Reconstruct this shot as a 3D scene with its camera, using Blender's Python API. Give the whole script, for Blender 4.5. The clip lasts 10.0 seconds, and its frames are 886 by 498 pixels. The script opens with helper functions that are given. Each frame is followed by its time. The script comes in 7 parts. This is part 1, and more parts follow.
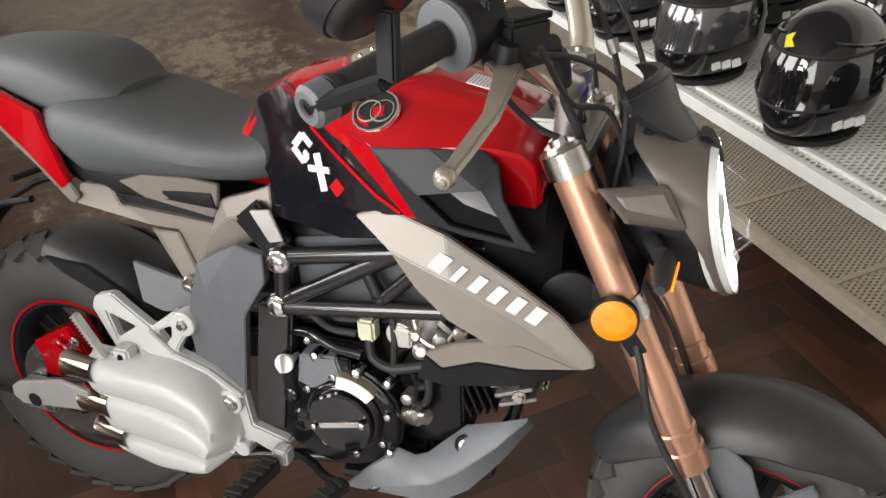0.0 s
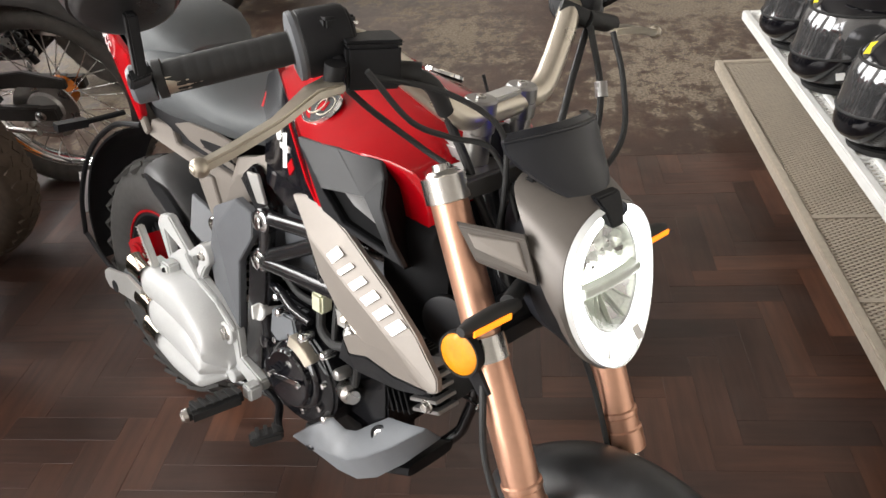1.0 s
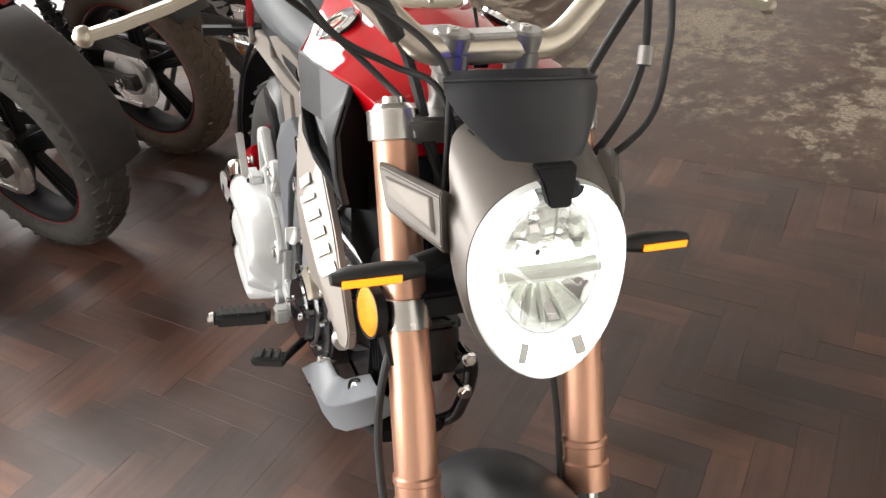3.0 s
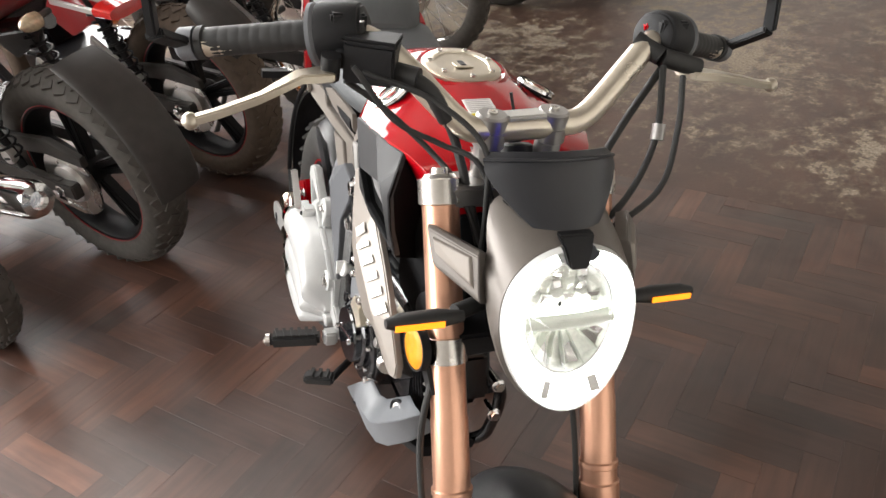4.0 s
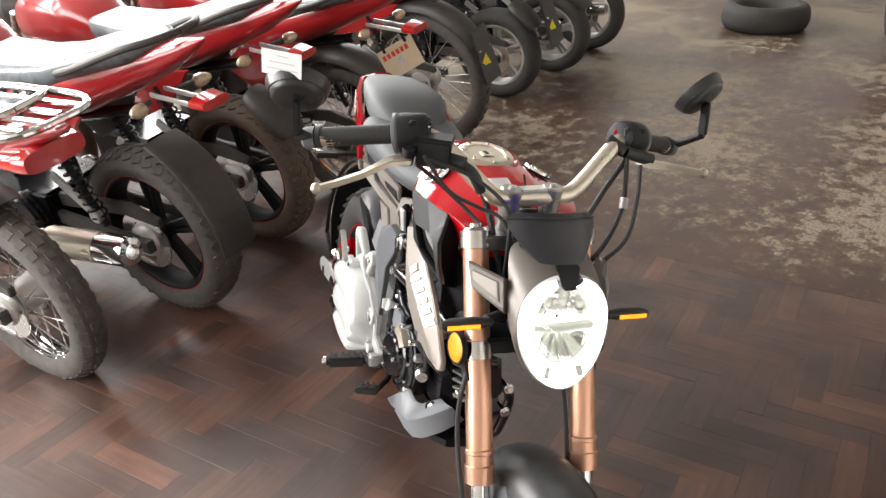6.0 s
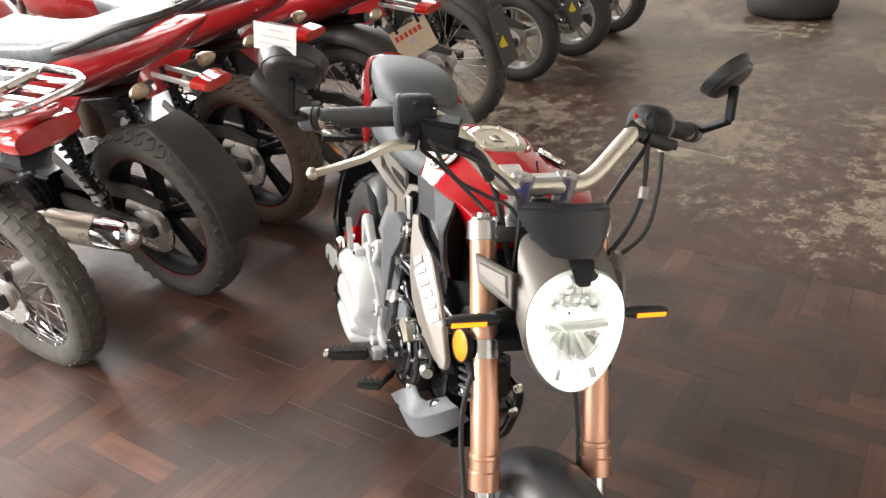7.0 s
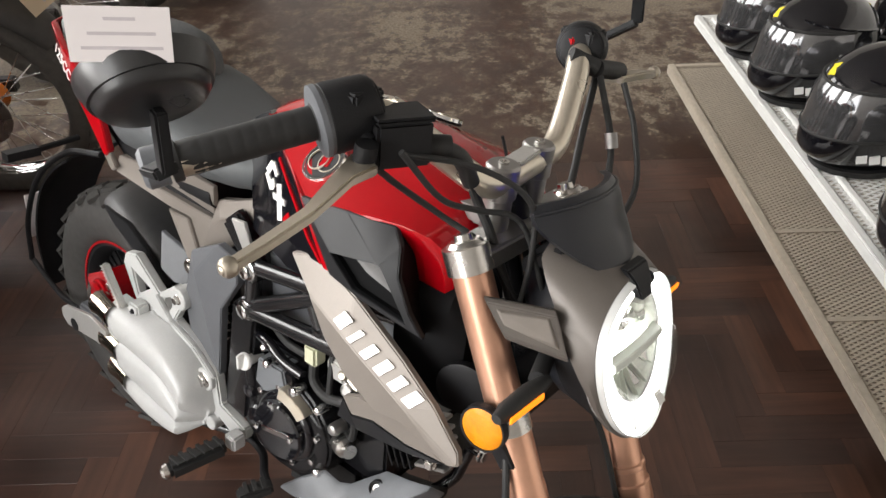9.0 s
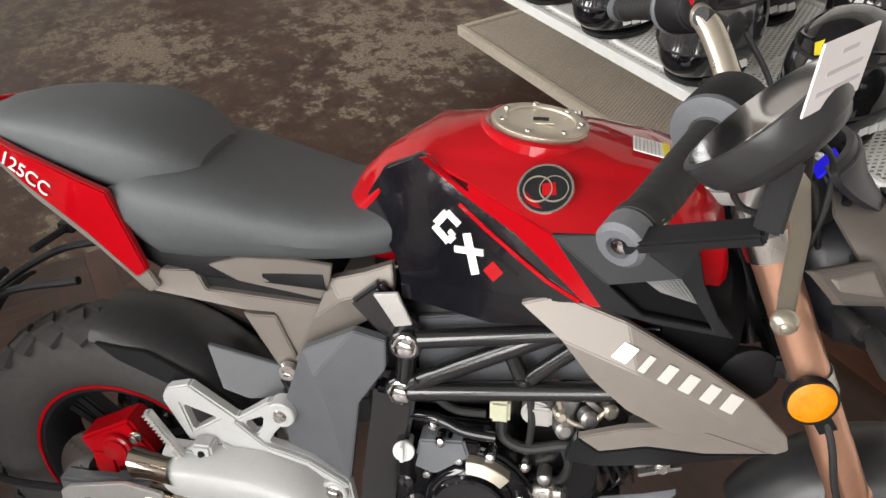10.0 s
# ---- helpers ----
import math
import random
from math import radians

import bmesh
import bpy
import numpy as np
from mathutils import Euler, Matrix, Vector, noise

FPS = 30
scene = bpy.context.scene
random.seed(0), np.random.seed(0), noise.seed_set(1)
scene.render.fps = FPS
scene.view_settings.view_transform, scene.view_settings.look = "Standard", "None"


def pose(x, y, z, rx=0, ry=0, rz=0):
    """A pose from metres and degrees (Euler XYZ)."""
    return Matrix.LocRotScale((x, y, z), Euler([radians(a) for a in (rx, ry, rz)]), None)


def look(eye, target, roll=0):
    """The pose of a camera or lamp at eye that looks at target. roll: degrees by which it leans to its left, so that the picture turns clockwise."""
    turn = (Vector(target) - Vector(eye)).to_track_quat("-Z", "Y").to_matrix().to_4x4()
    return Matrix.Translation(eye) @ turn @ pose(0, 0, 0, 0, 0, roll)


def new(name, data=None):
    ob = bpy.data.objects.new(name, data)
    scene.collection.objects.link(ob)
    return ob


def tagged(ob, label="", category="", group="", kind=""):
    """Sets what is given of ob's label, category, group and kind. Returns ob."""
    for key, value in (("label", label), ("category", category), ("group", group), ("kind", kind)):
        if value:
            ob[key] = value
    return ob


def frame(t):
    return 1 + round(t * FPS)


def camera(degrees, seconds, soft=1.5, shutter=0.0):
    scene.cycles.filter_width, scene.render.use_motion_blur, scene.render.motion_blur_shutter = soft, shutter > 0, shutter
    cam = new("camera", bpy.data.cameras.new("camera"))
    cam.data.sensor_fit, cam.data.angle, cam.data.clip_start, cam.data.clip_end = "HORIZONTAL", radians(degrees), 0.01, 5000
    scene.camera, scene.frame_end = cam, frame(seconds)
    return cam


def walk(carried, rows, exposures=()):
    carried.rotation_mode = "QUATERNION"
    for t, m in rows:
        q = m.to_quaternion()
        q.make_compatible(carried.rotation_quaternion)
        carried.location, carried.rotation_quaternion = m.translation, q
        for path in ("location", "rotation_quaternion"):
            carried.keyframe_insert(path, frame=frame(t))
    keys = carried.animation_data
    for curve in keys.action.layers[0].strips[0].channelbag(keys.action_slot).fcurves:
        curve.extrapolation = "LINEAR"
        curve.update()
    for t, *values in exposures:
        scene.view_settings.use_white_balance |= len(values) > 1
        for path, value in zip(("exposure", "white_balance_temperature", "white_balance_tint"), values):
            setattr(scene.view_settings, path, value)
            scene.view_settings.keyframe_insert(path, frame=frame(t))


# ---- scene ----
cam = camera(58.3, 10.0)
PATH = [
    (0, (0.146, 0.078, 1.232), (0.024, 1.704, 0.074), -6.0),
    (0.5, (0.374, 0.157, 1.224), (-0.071, 1.73, 0.073), -6.1),
    (1, (0.615, 0.168, 1.232), (-0.207, 1.611, 0.119), -5.4),
    (1.5, (0.71, 0.264, 1.195), (-0.305, 1.569, 0.069), -3.0),
    (2, (0.772, 0.431, 1.091), (-0.424, 1.565, -0.042), -3.2),
    (2.5, (0.842, 0.477, 1.087), (-0.502, 1.482, -0.002), -4.9),
    (3.8, (0.843, 0.362, 1.217), (-0.444, 1.414, 0.104), -2.6),
    (4, (0.912, 0.378, 1.237), (-0.466, 1.347, 0.159), -4.1),
    (4.5, (0.938, 0.26, 1.304), (-0.399, 1.294, 0.234), -3.0),
    (5, (1.042, 0.153, 1.333), (-0.277, 1.257, 0.311), -1.6),
    (5.5, (1.17, 0.085, 1.39), (-0.211, 1.17, 0.431), -1.8),
    (5.7, (1.193, 0.072, 1.409), (-0.212, 1.147, 0.476), -2.0),
    (6.8, (1.176, 0.099, 1.379), (-0.274, 1.138, 0.476), -2.0),
    (7, (1.137, 0.137, 1.371), (-0.304, 1.155, 0.429), -2.2),
    (7.5, (0.956, 0.264, 1.321), (-0.445, 1.262, 0.301), -4.0),
    (8, (0.844, 0.34, 1.303), (-0.472, 1.381, 0.214), -4.9),
    (8.5, (0.731, 0.327, 1.29), (-0.375, 1.544, 0.151), -4.1),
    (9, (0.484, 0.212, 1.302), (-0.159, 1.697, 0.128), -2.6),
    (9.5, (0.192, 0.213, 1.262), (-0.136, 1.803, 0.092), -4.2),
    (9.7, (0.035, 0.231, 1.293), (-0.09, 1.818, 0.082), -2.4),
    (10, (-0.155, 0.258, 1.306), (-0.012, 1.815, 0.058), -3.6),
]
walk(cam, [(t, look(eye, target, roll)) for t, eye, target, roll in PATH], exposures=[(0, -0.30), (1, 0.05), (2.5, 0.36), (4, 0.36), (5.5, 0.42), (7.5, 0.45), (8.5, 0.15), (9, -0.18), (9.5, -0.32), (10, -0.32)])

# ---- light ----
ROOM = Matrix.Rotation(radians(22.0), 4, "Z")          # the room's axes in the world
W0, W1, V0, V1, HIGH = -3.4, 4.2, -1.9, 8.2, 4.4       # room: u from W0 to W1, v from V0 to V1

world = bpy.data.worlds.new("sky")
scene.world = world
world.use_nodes = True
wn = world.node_tree.nodes
sky = wn.new("ShaderNodeTexSky")
sky.sky_type, sky.sun_disc = "NISHITA", False
sky.sun_elevation, sky.sun_rotation = radians(42), radians(250)
world.node_tree.links.new(sky.outputs[0], wn["Background"].inputs[0])
wn["Background"].inputs[1].default_value = 0.12


def window_lamp(name, u, v, z, wide, high, aim, watts, tint):
    data = bpy.data.lights.new(name, "AREA")
    data.shape, data.size, data.size_y, data.energy, data.color = "RECTANGLE", wide, high, watts, tint
    eye = ROOM @ Vector((u, v, z))
    ob = new(name, data)
    ob.matrix_world = look(eye, eye + ROOM.to_3x3() @ Vector(aim))
    return ob


for mid, wide, watts in ((-0.6, 1.9, 270), (2.5, 2.4, 215), (5.9, 2.4, 170)):
    window_lamp("daylight_west", W0 + 0.05, mid, 2.5, wide, 2.7, (1, 0, -0.12), watts, (1.0, 0.975, 0.94))
window_lamp("daylight_south", -2.0, V0 + 0.05, 1.75, 2.3, 2.5, (0, 1, -0.1), 140, (1.0, 0.98, 0.95))


# ---- materials ----
def material(name, base, rough=0.5, metal=0.0, coat=0.0, spread=0.12, grain=60.0, bump=0.0, wear=0.0, wear_colour=None, sheen=0.0, rand=0.0):
    """Base colour varied at two scales, with fine relief, and optional worn patches of another colour."""
    m = bpy.data.materials.new(name)
    m.use_nodes = True
    n, l = m.node_tree.nodes, m.node_tree.links
    b = n["Principled BSDF"]
    b.inputs["Roughness"].default_value, b.inputs["Metallic"].default_value = rough, metal
    b.inputs["Coat Weight"].default_value, b.inputs["Coat Roughness"].default_value = coat, 0.04
    b.inputs["Sheen Weight"].default_value = sheen
    tc = n.new("ShaderNodeTexCoord")
    big, fine = n.new("ShaderNodeTexNoise"), n.new("ShaderNodeTexNoise")
    big.inputs["Scale"].default_value, fine.inputs["Scale"].default_value = grain / 12, grain
    big.inputs["Detail"].default_value, fine.inputs["Detail"].default_value = 4, 5
    for t in (big, fine):
        l.new(tc.outputs["Object"], t.inputs["Vector"])
    add = n.new("ShaderNodeMath")
    add.operation = "ADD"
    l.new(big.outputs["Fac"], add.inputs[0]), l.new(fine.outputs["Fac"], add.inputs[1])
    ramp = n.new("ShaderNodeMapRange")
    ramp.inputs["From Min"].default_value, ramp.inputs["From Max"].default_value = 0.6, 1.4
    ramp.inputs["To Min"].default_value, ramp.inputs["To Max"].default_value = 1 - spread, 1 + spread
    l.new(add.outputs[0], ramp.inputs["Value"])
    scale = ramp.outputs[0]
    if rand:
        info = n.new("ShaderNodeObjectInfo")
        rr = n.new("ShaderNodeMapRange")
        rr.inputs["To Min"].default_value, rr.inputs["To Max"].default_value = 1 - rand, 1 + rand
        l.new(info.outputs["Random"], rr.inputs["Value"])
        mm = n.new("ShaderNodeMath")
        mm.operation = "MULTIPLY"
        l.new(scale, mm.inputs[0]), l.new(rr.outputs[0], mm.inputs[1])
        scale = mm.outputs[0]
    mul = n.new("ShaderNodeVectorMath")
    mul.operation = "SCALE"
    mul.inputs[0].default_value = base
    l.new(scale, mul.inputs["Scale"])
    colour = mul.outputs[0]
    if wear:
        w = n.new("ShaderNodeTexNoise")
        w.inputs["Scale"].default_value, w.inputs["Detail"].default_value = grain / 5, 8
        l.new(tc.outputs["Object"], w.inputs["Vector"])
        step = n.new("ShaderNodeMapRange")
        step.inputs["From Min"].default_value, step.inputs["From Max"].default_value = 1 - wear - 0.05, 1 - wear + 0.05
        l.new(w.outputs["Fac"], step.inputs["Value"])
        mix = n.new("ShaderNodeMix")
        mix.data_type = "RGBA"
        l.new(step.outputs[0], mix.inputs[0]), l.new(colour, mix.inputs[6])
        mix.inputs[7].default_value = (*wear_colour, 1)
        colour = mix.outputs[2]
    l.new(colour, b.inputs["Base Color"])
    rg = n.new("ShaderNodeMapRange")
    rg.inputs["To Min"].default_value, rg.inputs["To Max"].default_value = max(rough - 0.08, 0.02), min(rough + 0.08, 1)
    l.new(big.outputs["Fac"], rg.inputs["Value"]), l.new(rg.outputs[0], b.inputs["Roughness"])
    if bump:
        bp = n.new("ShaderNodeBump")
        bp.inputs["Strength"].default_value, bp.inputs["Distance"].default_value = bump, 0.002
        l.new(fine.outputs["Fac"], bp.inputs["Height"]), l.new(bp.outputs[0], b.inputs["Normal"])
    return m


def glowing(name, colour, strength):
    m = bpy.data.materials.new(name)
    m.use_nodes = True
    b = m.node_tree.nodes["Principled BSDF"]
    b.inputs["Base Color"].default_value = (*colour, 1)
    b.inputs["Emission Color"].default_value, b.inputs["Emission Strength"].default_value = (*colour, 1), strength
    return m


def clear(name, gloss=0.07):
    """Thin clear sheet: mostly see-through, with a faint sharp reflection."""
    m = bpy.data.materials.new(name)
    m.use_nodes = True
    n, l = m.node_tree.nodes, m.node_tree.links
    n.remove(n["Principled BSDF"])
    mix, see, shine = n.new("ShaderNodeMixShader"), n.new("ShaderNodeBsdfTransparent"), n.new("ShaderNodeBsdfGlossy")
    mix.inputs[0].default_value, shine.inputs["Roughness"].default_value = gloss, 0.02
    l.new(see.outputs[0], mix.inputs[1]), l.new(shine.outputs[0], mix.inputs[2])
    l.new(mix.outputs[0], n["Material Output"].inputs[0])
    return m


RED = material("red_paint", (0.35, 0.0018, 0.006), 0.3, coat=1.0, spread=0.05, grain=90)
RED.node_tree.nodes["Principled BSDF"].inputs["Specular IOR Level"].default_value = 0.03
DARK_RED = material("dark_red_paint", (0.30, 0.01, 0.012), 0.3, coat=0.8, spread=0.1, grain=40)
GLOSS = material("gloss_black_plastic", (0.006, 0.006, 0.008), 0.09, coat=0.5, spread=0.2, grain=40, bump=0.05)
MATT = material("matt_black_plastic", (0.008, 0.008, 0.0092), 0.55, spread=0.2, grain=400, bump=0.12)
MATT.node_tree.nodes["Principled BSDF"].inputs["Specular IOR Level"].default_value = 0.3
# Near-black base colour stands in for shade behind the panels and in the intake.
SHADEBLACK = material("shade_black_plastic", (0.004, 0.004, 0.0045), 0.7, spread=0.2, grain=200, bump=0.05)
SHADEBLACK.node_tree.nodes["Principled BSDF"].inputs["Specular IOR Level"].default_value = 0.12
SLATE = material("slate_grey_plastic", (0.105, 0.11, 0.12), 0.5, spread=0.1, grain=500, bump=0.12)
TITAN = material("titanium_grey_paint", (0.23, 0.205, 0.183), 0.46, metal=0.3, spread=0.06, grain=700, bump=0.03)
SATIN = material("satin_steel", (0.34, 0.33, 0.32), 0.36, metal=0.85, spread=0.06, grain=120)
MESHGREY = material("grey_wire", (0.22, 0.22, 0.22), 0.45, metal=0.3, spread=0.1)
WRAPPED = material("black_plastic_under_film", (0.006, 0.006, 0.008), 0.10, coat=0.6, spread=0.2, grain=16, bump=0.65)
PALESLATE = material("pale_slate_plastic", (0.15, 0.158, 0.17), 0.42, spread=0.1, grain=500, bump=0.1)
SCREEN = material("charcoal_screen", (0.017, 0.018, 0.022), 0.38, spread=0.12, grain=500, bump=0.06)
SATINBLACK = material("satin_black_plastic", (0.022, 0.022, 0.023), 0.3, spread=0.15, grain=200, bump=0.05)
MUDBLACK = material("worn_black_plastic", (0.028, 0.028, 0.029), 0.36, spread=0.25, grain=60, bump=0.06)
GUNMETAL = material("dark_titanium_paint", (0.135, 0.12, 0.108), 0.4, metal=0.3, spread=0.06, grain=700, bump=0.03)
BRIGHTMARK = material("bright_silver_trim", (0.80, 0.78, 0.75), 0.3, metal=0.45, spread=0.03)
TANCARD = material("buff_card", (0.62, 0.50, 0.35), 0.8, spread=0.06, grain=40)
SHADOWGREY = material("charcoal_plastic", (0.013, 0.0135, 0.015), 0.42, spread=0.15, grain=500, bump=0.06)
SHADOWGREY.node_tree.nodes["Principled BSDF"].inputs["Specular IOR Level"].default_value = 0.28
SILVER = material("silver_paint", (0.53, 0.535, 0.53), 0.33, metal=0.06, spread=0.05, grain=300, bump=0.03)
CASTALU = material("cast_aluminium", (0.60, 0.59, 0.57), 0.36, metal=0.6, spread=0.08, grain=250, bump=0.08)
COPPER = material("copper_anodised_tube", (0.74, 0.42, 0.29), 0.33, metal=0.85, spread=0.05, grain=120)
CHROME = material("chrome", (0.8, 0.8, 0.8), 0.1, metal=1.0, spread=0.03)
DIMCHROME = material("facet_reflector", (0.86, 0.88, 0.84), 0.34, metal=0.12, spread=0.15, grain=220, bump=1.0)
CHAMPCHROME = material("gold_tinted_chrome", (0.55, 0.50, 0.42), 0.14, metal=1.0, spread=0.05)
STEEL = material("brushed_steel", (0.62, 0.6, 0.57), 0.27, metal=1.0, spread=0.08, grain=120)
CHAMPAGNE = material("champagne_aluminium", (0.66, 0.6, 0.5), 0.3, metal=0.8, spread=0.05, grain=150)
TYRE = material("tyre_rubber", (0.045, 0.043, 0.041), 0.75, spread=0.25, grain=80, bump=0.25)
# Black plastic lightened in its base colour to imitate haze over the parked row.
HAZEPLASTIC = material("haze_lifted_plastic", (0.040, 0.037, 0.034), 0.55, spread=0.35, grain=30, bump=0.1)
BROWNTYRE = material("brown_rubber", (0.095, 0.068, 0.048), 0.8, spread=0.3, grain=50, bump=0.25)
DUSTY = material("dusty_tyre_rubber", (0.085, 0.078, 0.07), 0.85, spread=0.3, grain=50, bump=0.25)
RUBBER = material("black_rubber", (0.015, 0.015, 0.015), 0.6, spread=0.2, grain=150, bump=0.15)
VINYL = material("grey_seat_vinyl", (0.075, 0.081, 0.085), 0.6, spread=0.12, grain=600, bump=0.3)
FRAME = material("black_frame_paint", (0.012, 0.012, 0.013), 0.2, coat=0.4, spread=0.15, grain=100)
AMBER = material("amber_reflector", (0.74, 0.25, 0.0), 0.35, coat=0.1, spread=0.35, grain=700, bump=0.6)
CLEARAMBER = material("frosted_amber_lens", (0.50, 0.40, 0.27), 0.12, metal=0.3, coat=0.8, spread=0.45, grain=110)
REDLENS = material("red_lens", (0.42, 0.015, 0.012), 0.15, coat=0.9, spread=0.2, grain=60)
PAPER = material("white_card", (0.72, 0.68, 0.68), 0.8, spread=0.04, grain=40)
INK = material("grey_ink", (0.50, 0.46, 0.48), 0.8, spread=0.2)
REDINK = material("red_ink", (0.55, 0.05, 0.04), 0.7)
WHITEMARK = material("white_decal", (0.8, 0.8, 0.78), 0.4)
YELLOW = material("yellow_decal", (0.8, 0.66, 0.03), 0.4)
BLUEGLOW = glowing("blue_display", (0.01, 0.005, 0.95), 0.42)
CREAMPLUG = material("cream_nylon", (0.55, 0.55, 0.4), 0.45, spread=0.1)
SHELLWHITE = material("silver_film", (0.17, 0.17, 0.175), 0.10, metal=0.75, spread=0.35, grain=45)
VISOR = material("tinted_visor", (0.008, 0.008, 0.009), 0.05, coat=1.0, spread=0.1)
GRATE = material("galvanised_mesh", (0.50, 0.44, 0.36), 0.5, metal=0.15, spread=0.15, grain=60, bump=0.1)
WHITEBEAM = material("white_steel_beam", (0.8, 0.8, 0.78), 0.4, spread=0.08, grain=25, bump=0.05)
LED = glowing("white_led", (1.0, 1.0, 0.98), 7.0)
BLINK = glowing("amber_led", (1.0, 0.27, 0.010), 1.45)
FROST = material("frosted_clear_rim", (0.62, 0.63, 0.62), 0.25, coat=0.6, spread=0.05)
PALEBAR = material("pale_satin_plastic", (0.55, 0.58, 0.52), 0.35, spread=0.08)
LENS = clear("lamp_glass")
MIRRORGLASS = material("mirror_glass", (0.85, 0.85, 0.85), 0.02, metal=1.0, spread=0.0)
FILM = material("clear_plastic_wrap", (0.10, 0.112, 0.12), 0.3, coat=0.3, spread=0.6, grain=45, bump=1.0)
ORANGE = material("orange_anodised", (0.6, 0.17, 0.02), 0.35, metal=0.6, spread=0.1)
ENGINE = material("black_engine_paint", (0.006, 0.006, 0.007), 0.2, spread=0.3, grain=80, bump=0.1)
ENGINE.node_tree.nodes["Principled BSDF"].inputs["Specular IOR Level"].default_value = 0.3
LEVERMETAL = material("dull_champagne_metal", (0.50, 0.45, 0.37), 0.34, metal=0.8, spread=0.06, grain=150)
WALLPAINT = material("pale_wall_plaster", (0.55, 0.53, 0.5), 0.85, spread=0.1, grain=6, bump=0.2, wear=0.32, wear_colour=(0.4, 0.37, 0.33))
CEIL = material("ceiling_plaster", (0.24, 0.225, 0.21), 0.9, spread=0.1, grain=5, bump=0.1)


# ---- mesh helpers ----
from mathutils.bvhtree import BVHTree


def part(name, bm, mat, parent=None, label="", bevel=0.0, angle=32, flat=False):
    """Links a bmesh as one mesh object; sharp edges are bevelled and kept crisp."""
    bmesh.ops.remove_doubles(bm, verts=bm.verts, dist=1e-6)
    bmesh.ops.recalc_face_normals(bm, faces=bm.faces)
    if bevel:
        edges = [e for e in bm.edges if len(e.link_faces) == 2 and e.calc_face_angle() > radians(angle)]
        bmesh.ops.bevel(bm, geom=edges, offset=bevel, segments=2, affect="EDGES", clamp_overlap=True)
    for f in bm.faces:
        f.smooth = not flat
    for e in bm.edges:
        e.smooth = not (len(e.link_faces) == 2 and e.calc_face_angle(0) > radians(angle))
    me = bpy.data.meshes.new(name)
    bm.to_mesh(me)
    bm.free()
    me.materials.append(mat)
    ob = new(name, me)
    if parent:
        ob.parent = parent
    if label:
        ob["label"] = label
    return ob


def thing(name, label, category, m=None, group="", kind=""):
    ob = new(name)
    ob.empty_display_size = 0.1
    if m is not None:
        ob.matrix_world = m
    return tagged(ob, label, category, group, kind)


def join(*bms):
    """One bmesh out of several."""
    out = bms[0]
    for b in bms[1:]:
        at = {v: out.verts.new(v.co) for v in b.verts}
        for f in b.faces:
            try:
                out.faces.new([at[v] for v in f.verts])
            except ValueError:
                pass
        b.free()
    return out


def flip(bm):
    """Mirrors a bmesh to the other side of the machine, in place."""
    for v in bm.verts:
        v.co.y = -v.co.y
    bmesh.ops.reverse_faces(bm, faces=bm.faces)
    return bm


def poly(verts, faces):
    bm = bmesh.new()
    vs = [bm.verts.new(v) for v in verts]
    for f in faces:
        bm.faces.new([vs[i] for i in f])
    return bm


def shell(verts, faces, thick):
    """A faceted panel, given thickness along the vector thick."""
    bm = poly(verts, faces)
    got = bmesh.ops.extrude_face_region(bm, geom=list(bm.faces))
    bmesh.ops.translate(bm, verts=[g for g in got["geom"] if isinstance(g, bmesh.types.BMVert)], vec=thick)
    return bm


def box(x0, x1, y0, y1, z0, z1):
    bm = bmesh.new()
    bmesh.ops.create_cube(bm, size=1)
    for v in bm.verts:
        v.co = ((x0 + x1) / 2 + v.co.x * (x1 - x0), (y0 + y1) / 2 + v.co.y * (y1 - y0), (z0 + z1) / 2 + v.co.z * (z1 - z0))
    return bm


def moved(bm, m):
    bmesh.ops.transform(bm, matrix=m, verts=bm.verts)
    return bm


def prism(outline, y0, y1):
    """A plate in the x-z plane, between two y."""
    n = len(outline)
    verts = [(x, y0, z) for x, z in outline] + [(x, y1, z) for x, z in outline]
    faces = [list(range(n)), list(range(2 * n - 1, n - 1, -1))] + [[i, (i + 1) % n, n + (i + 1) % n, n + i] for i in range(n)]
    return poly(verts, faces)


def loft(rings, caps=True, closed=False):
    bm = bmesh.new()
    vs = [[bm.verts.new(p) for p in r] for r in rings]
    n = len(rings[0])
    pairs = list(zip(vs, vs[1:] + vs[:1])) if closed else list(zip(vs, vs[1:]))
    for a, b in pairs:
        for i in range(n):
            j = (i + 1) % n
            bm.faces.new((a[i], a[j], b[j], b[i]))
    if caps and not closed:
        bm.faces.new(vs[0][::-1])
        bm.faces.new(vs[-1])
    return bm


def smooth_path(points, steps=6):
    """Catmull-Rom through the points."""
    p = [Vector(q) for q in points]
    if len(p) < 3:
        return p
    p = [2 * p[0] - p[1]] + p + [2 * p[-1] - p[-2]]
    out = []
    for i in range(1, len(p) - 2):
        for k in range(steps):
            t = k / steps
            a, b, c, d = p[i - 1], p[i], p[i + 1], p[i + 2]
            out.append(0.5 * (2 * b + (c - a) * t + (2 * a - 5 * b + 4 * c - d) * t * t + (3 * b - a - 3 * c + d) * t ** 3))
    return out + [p[-2]]


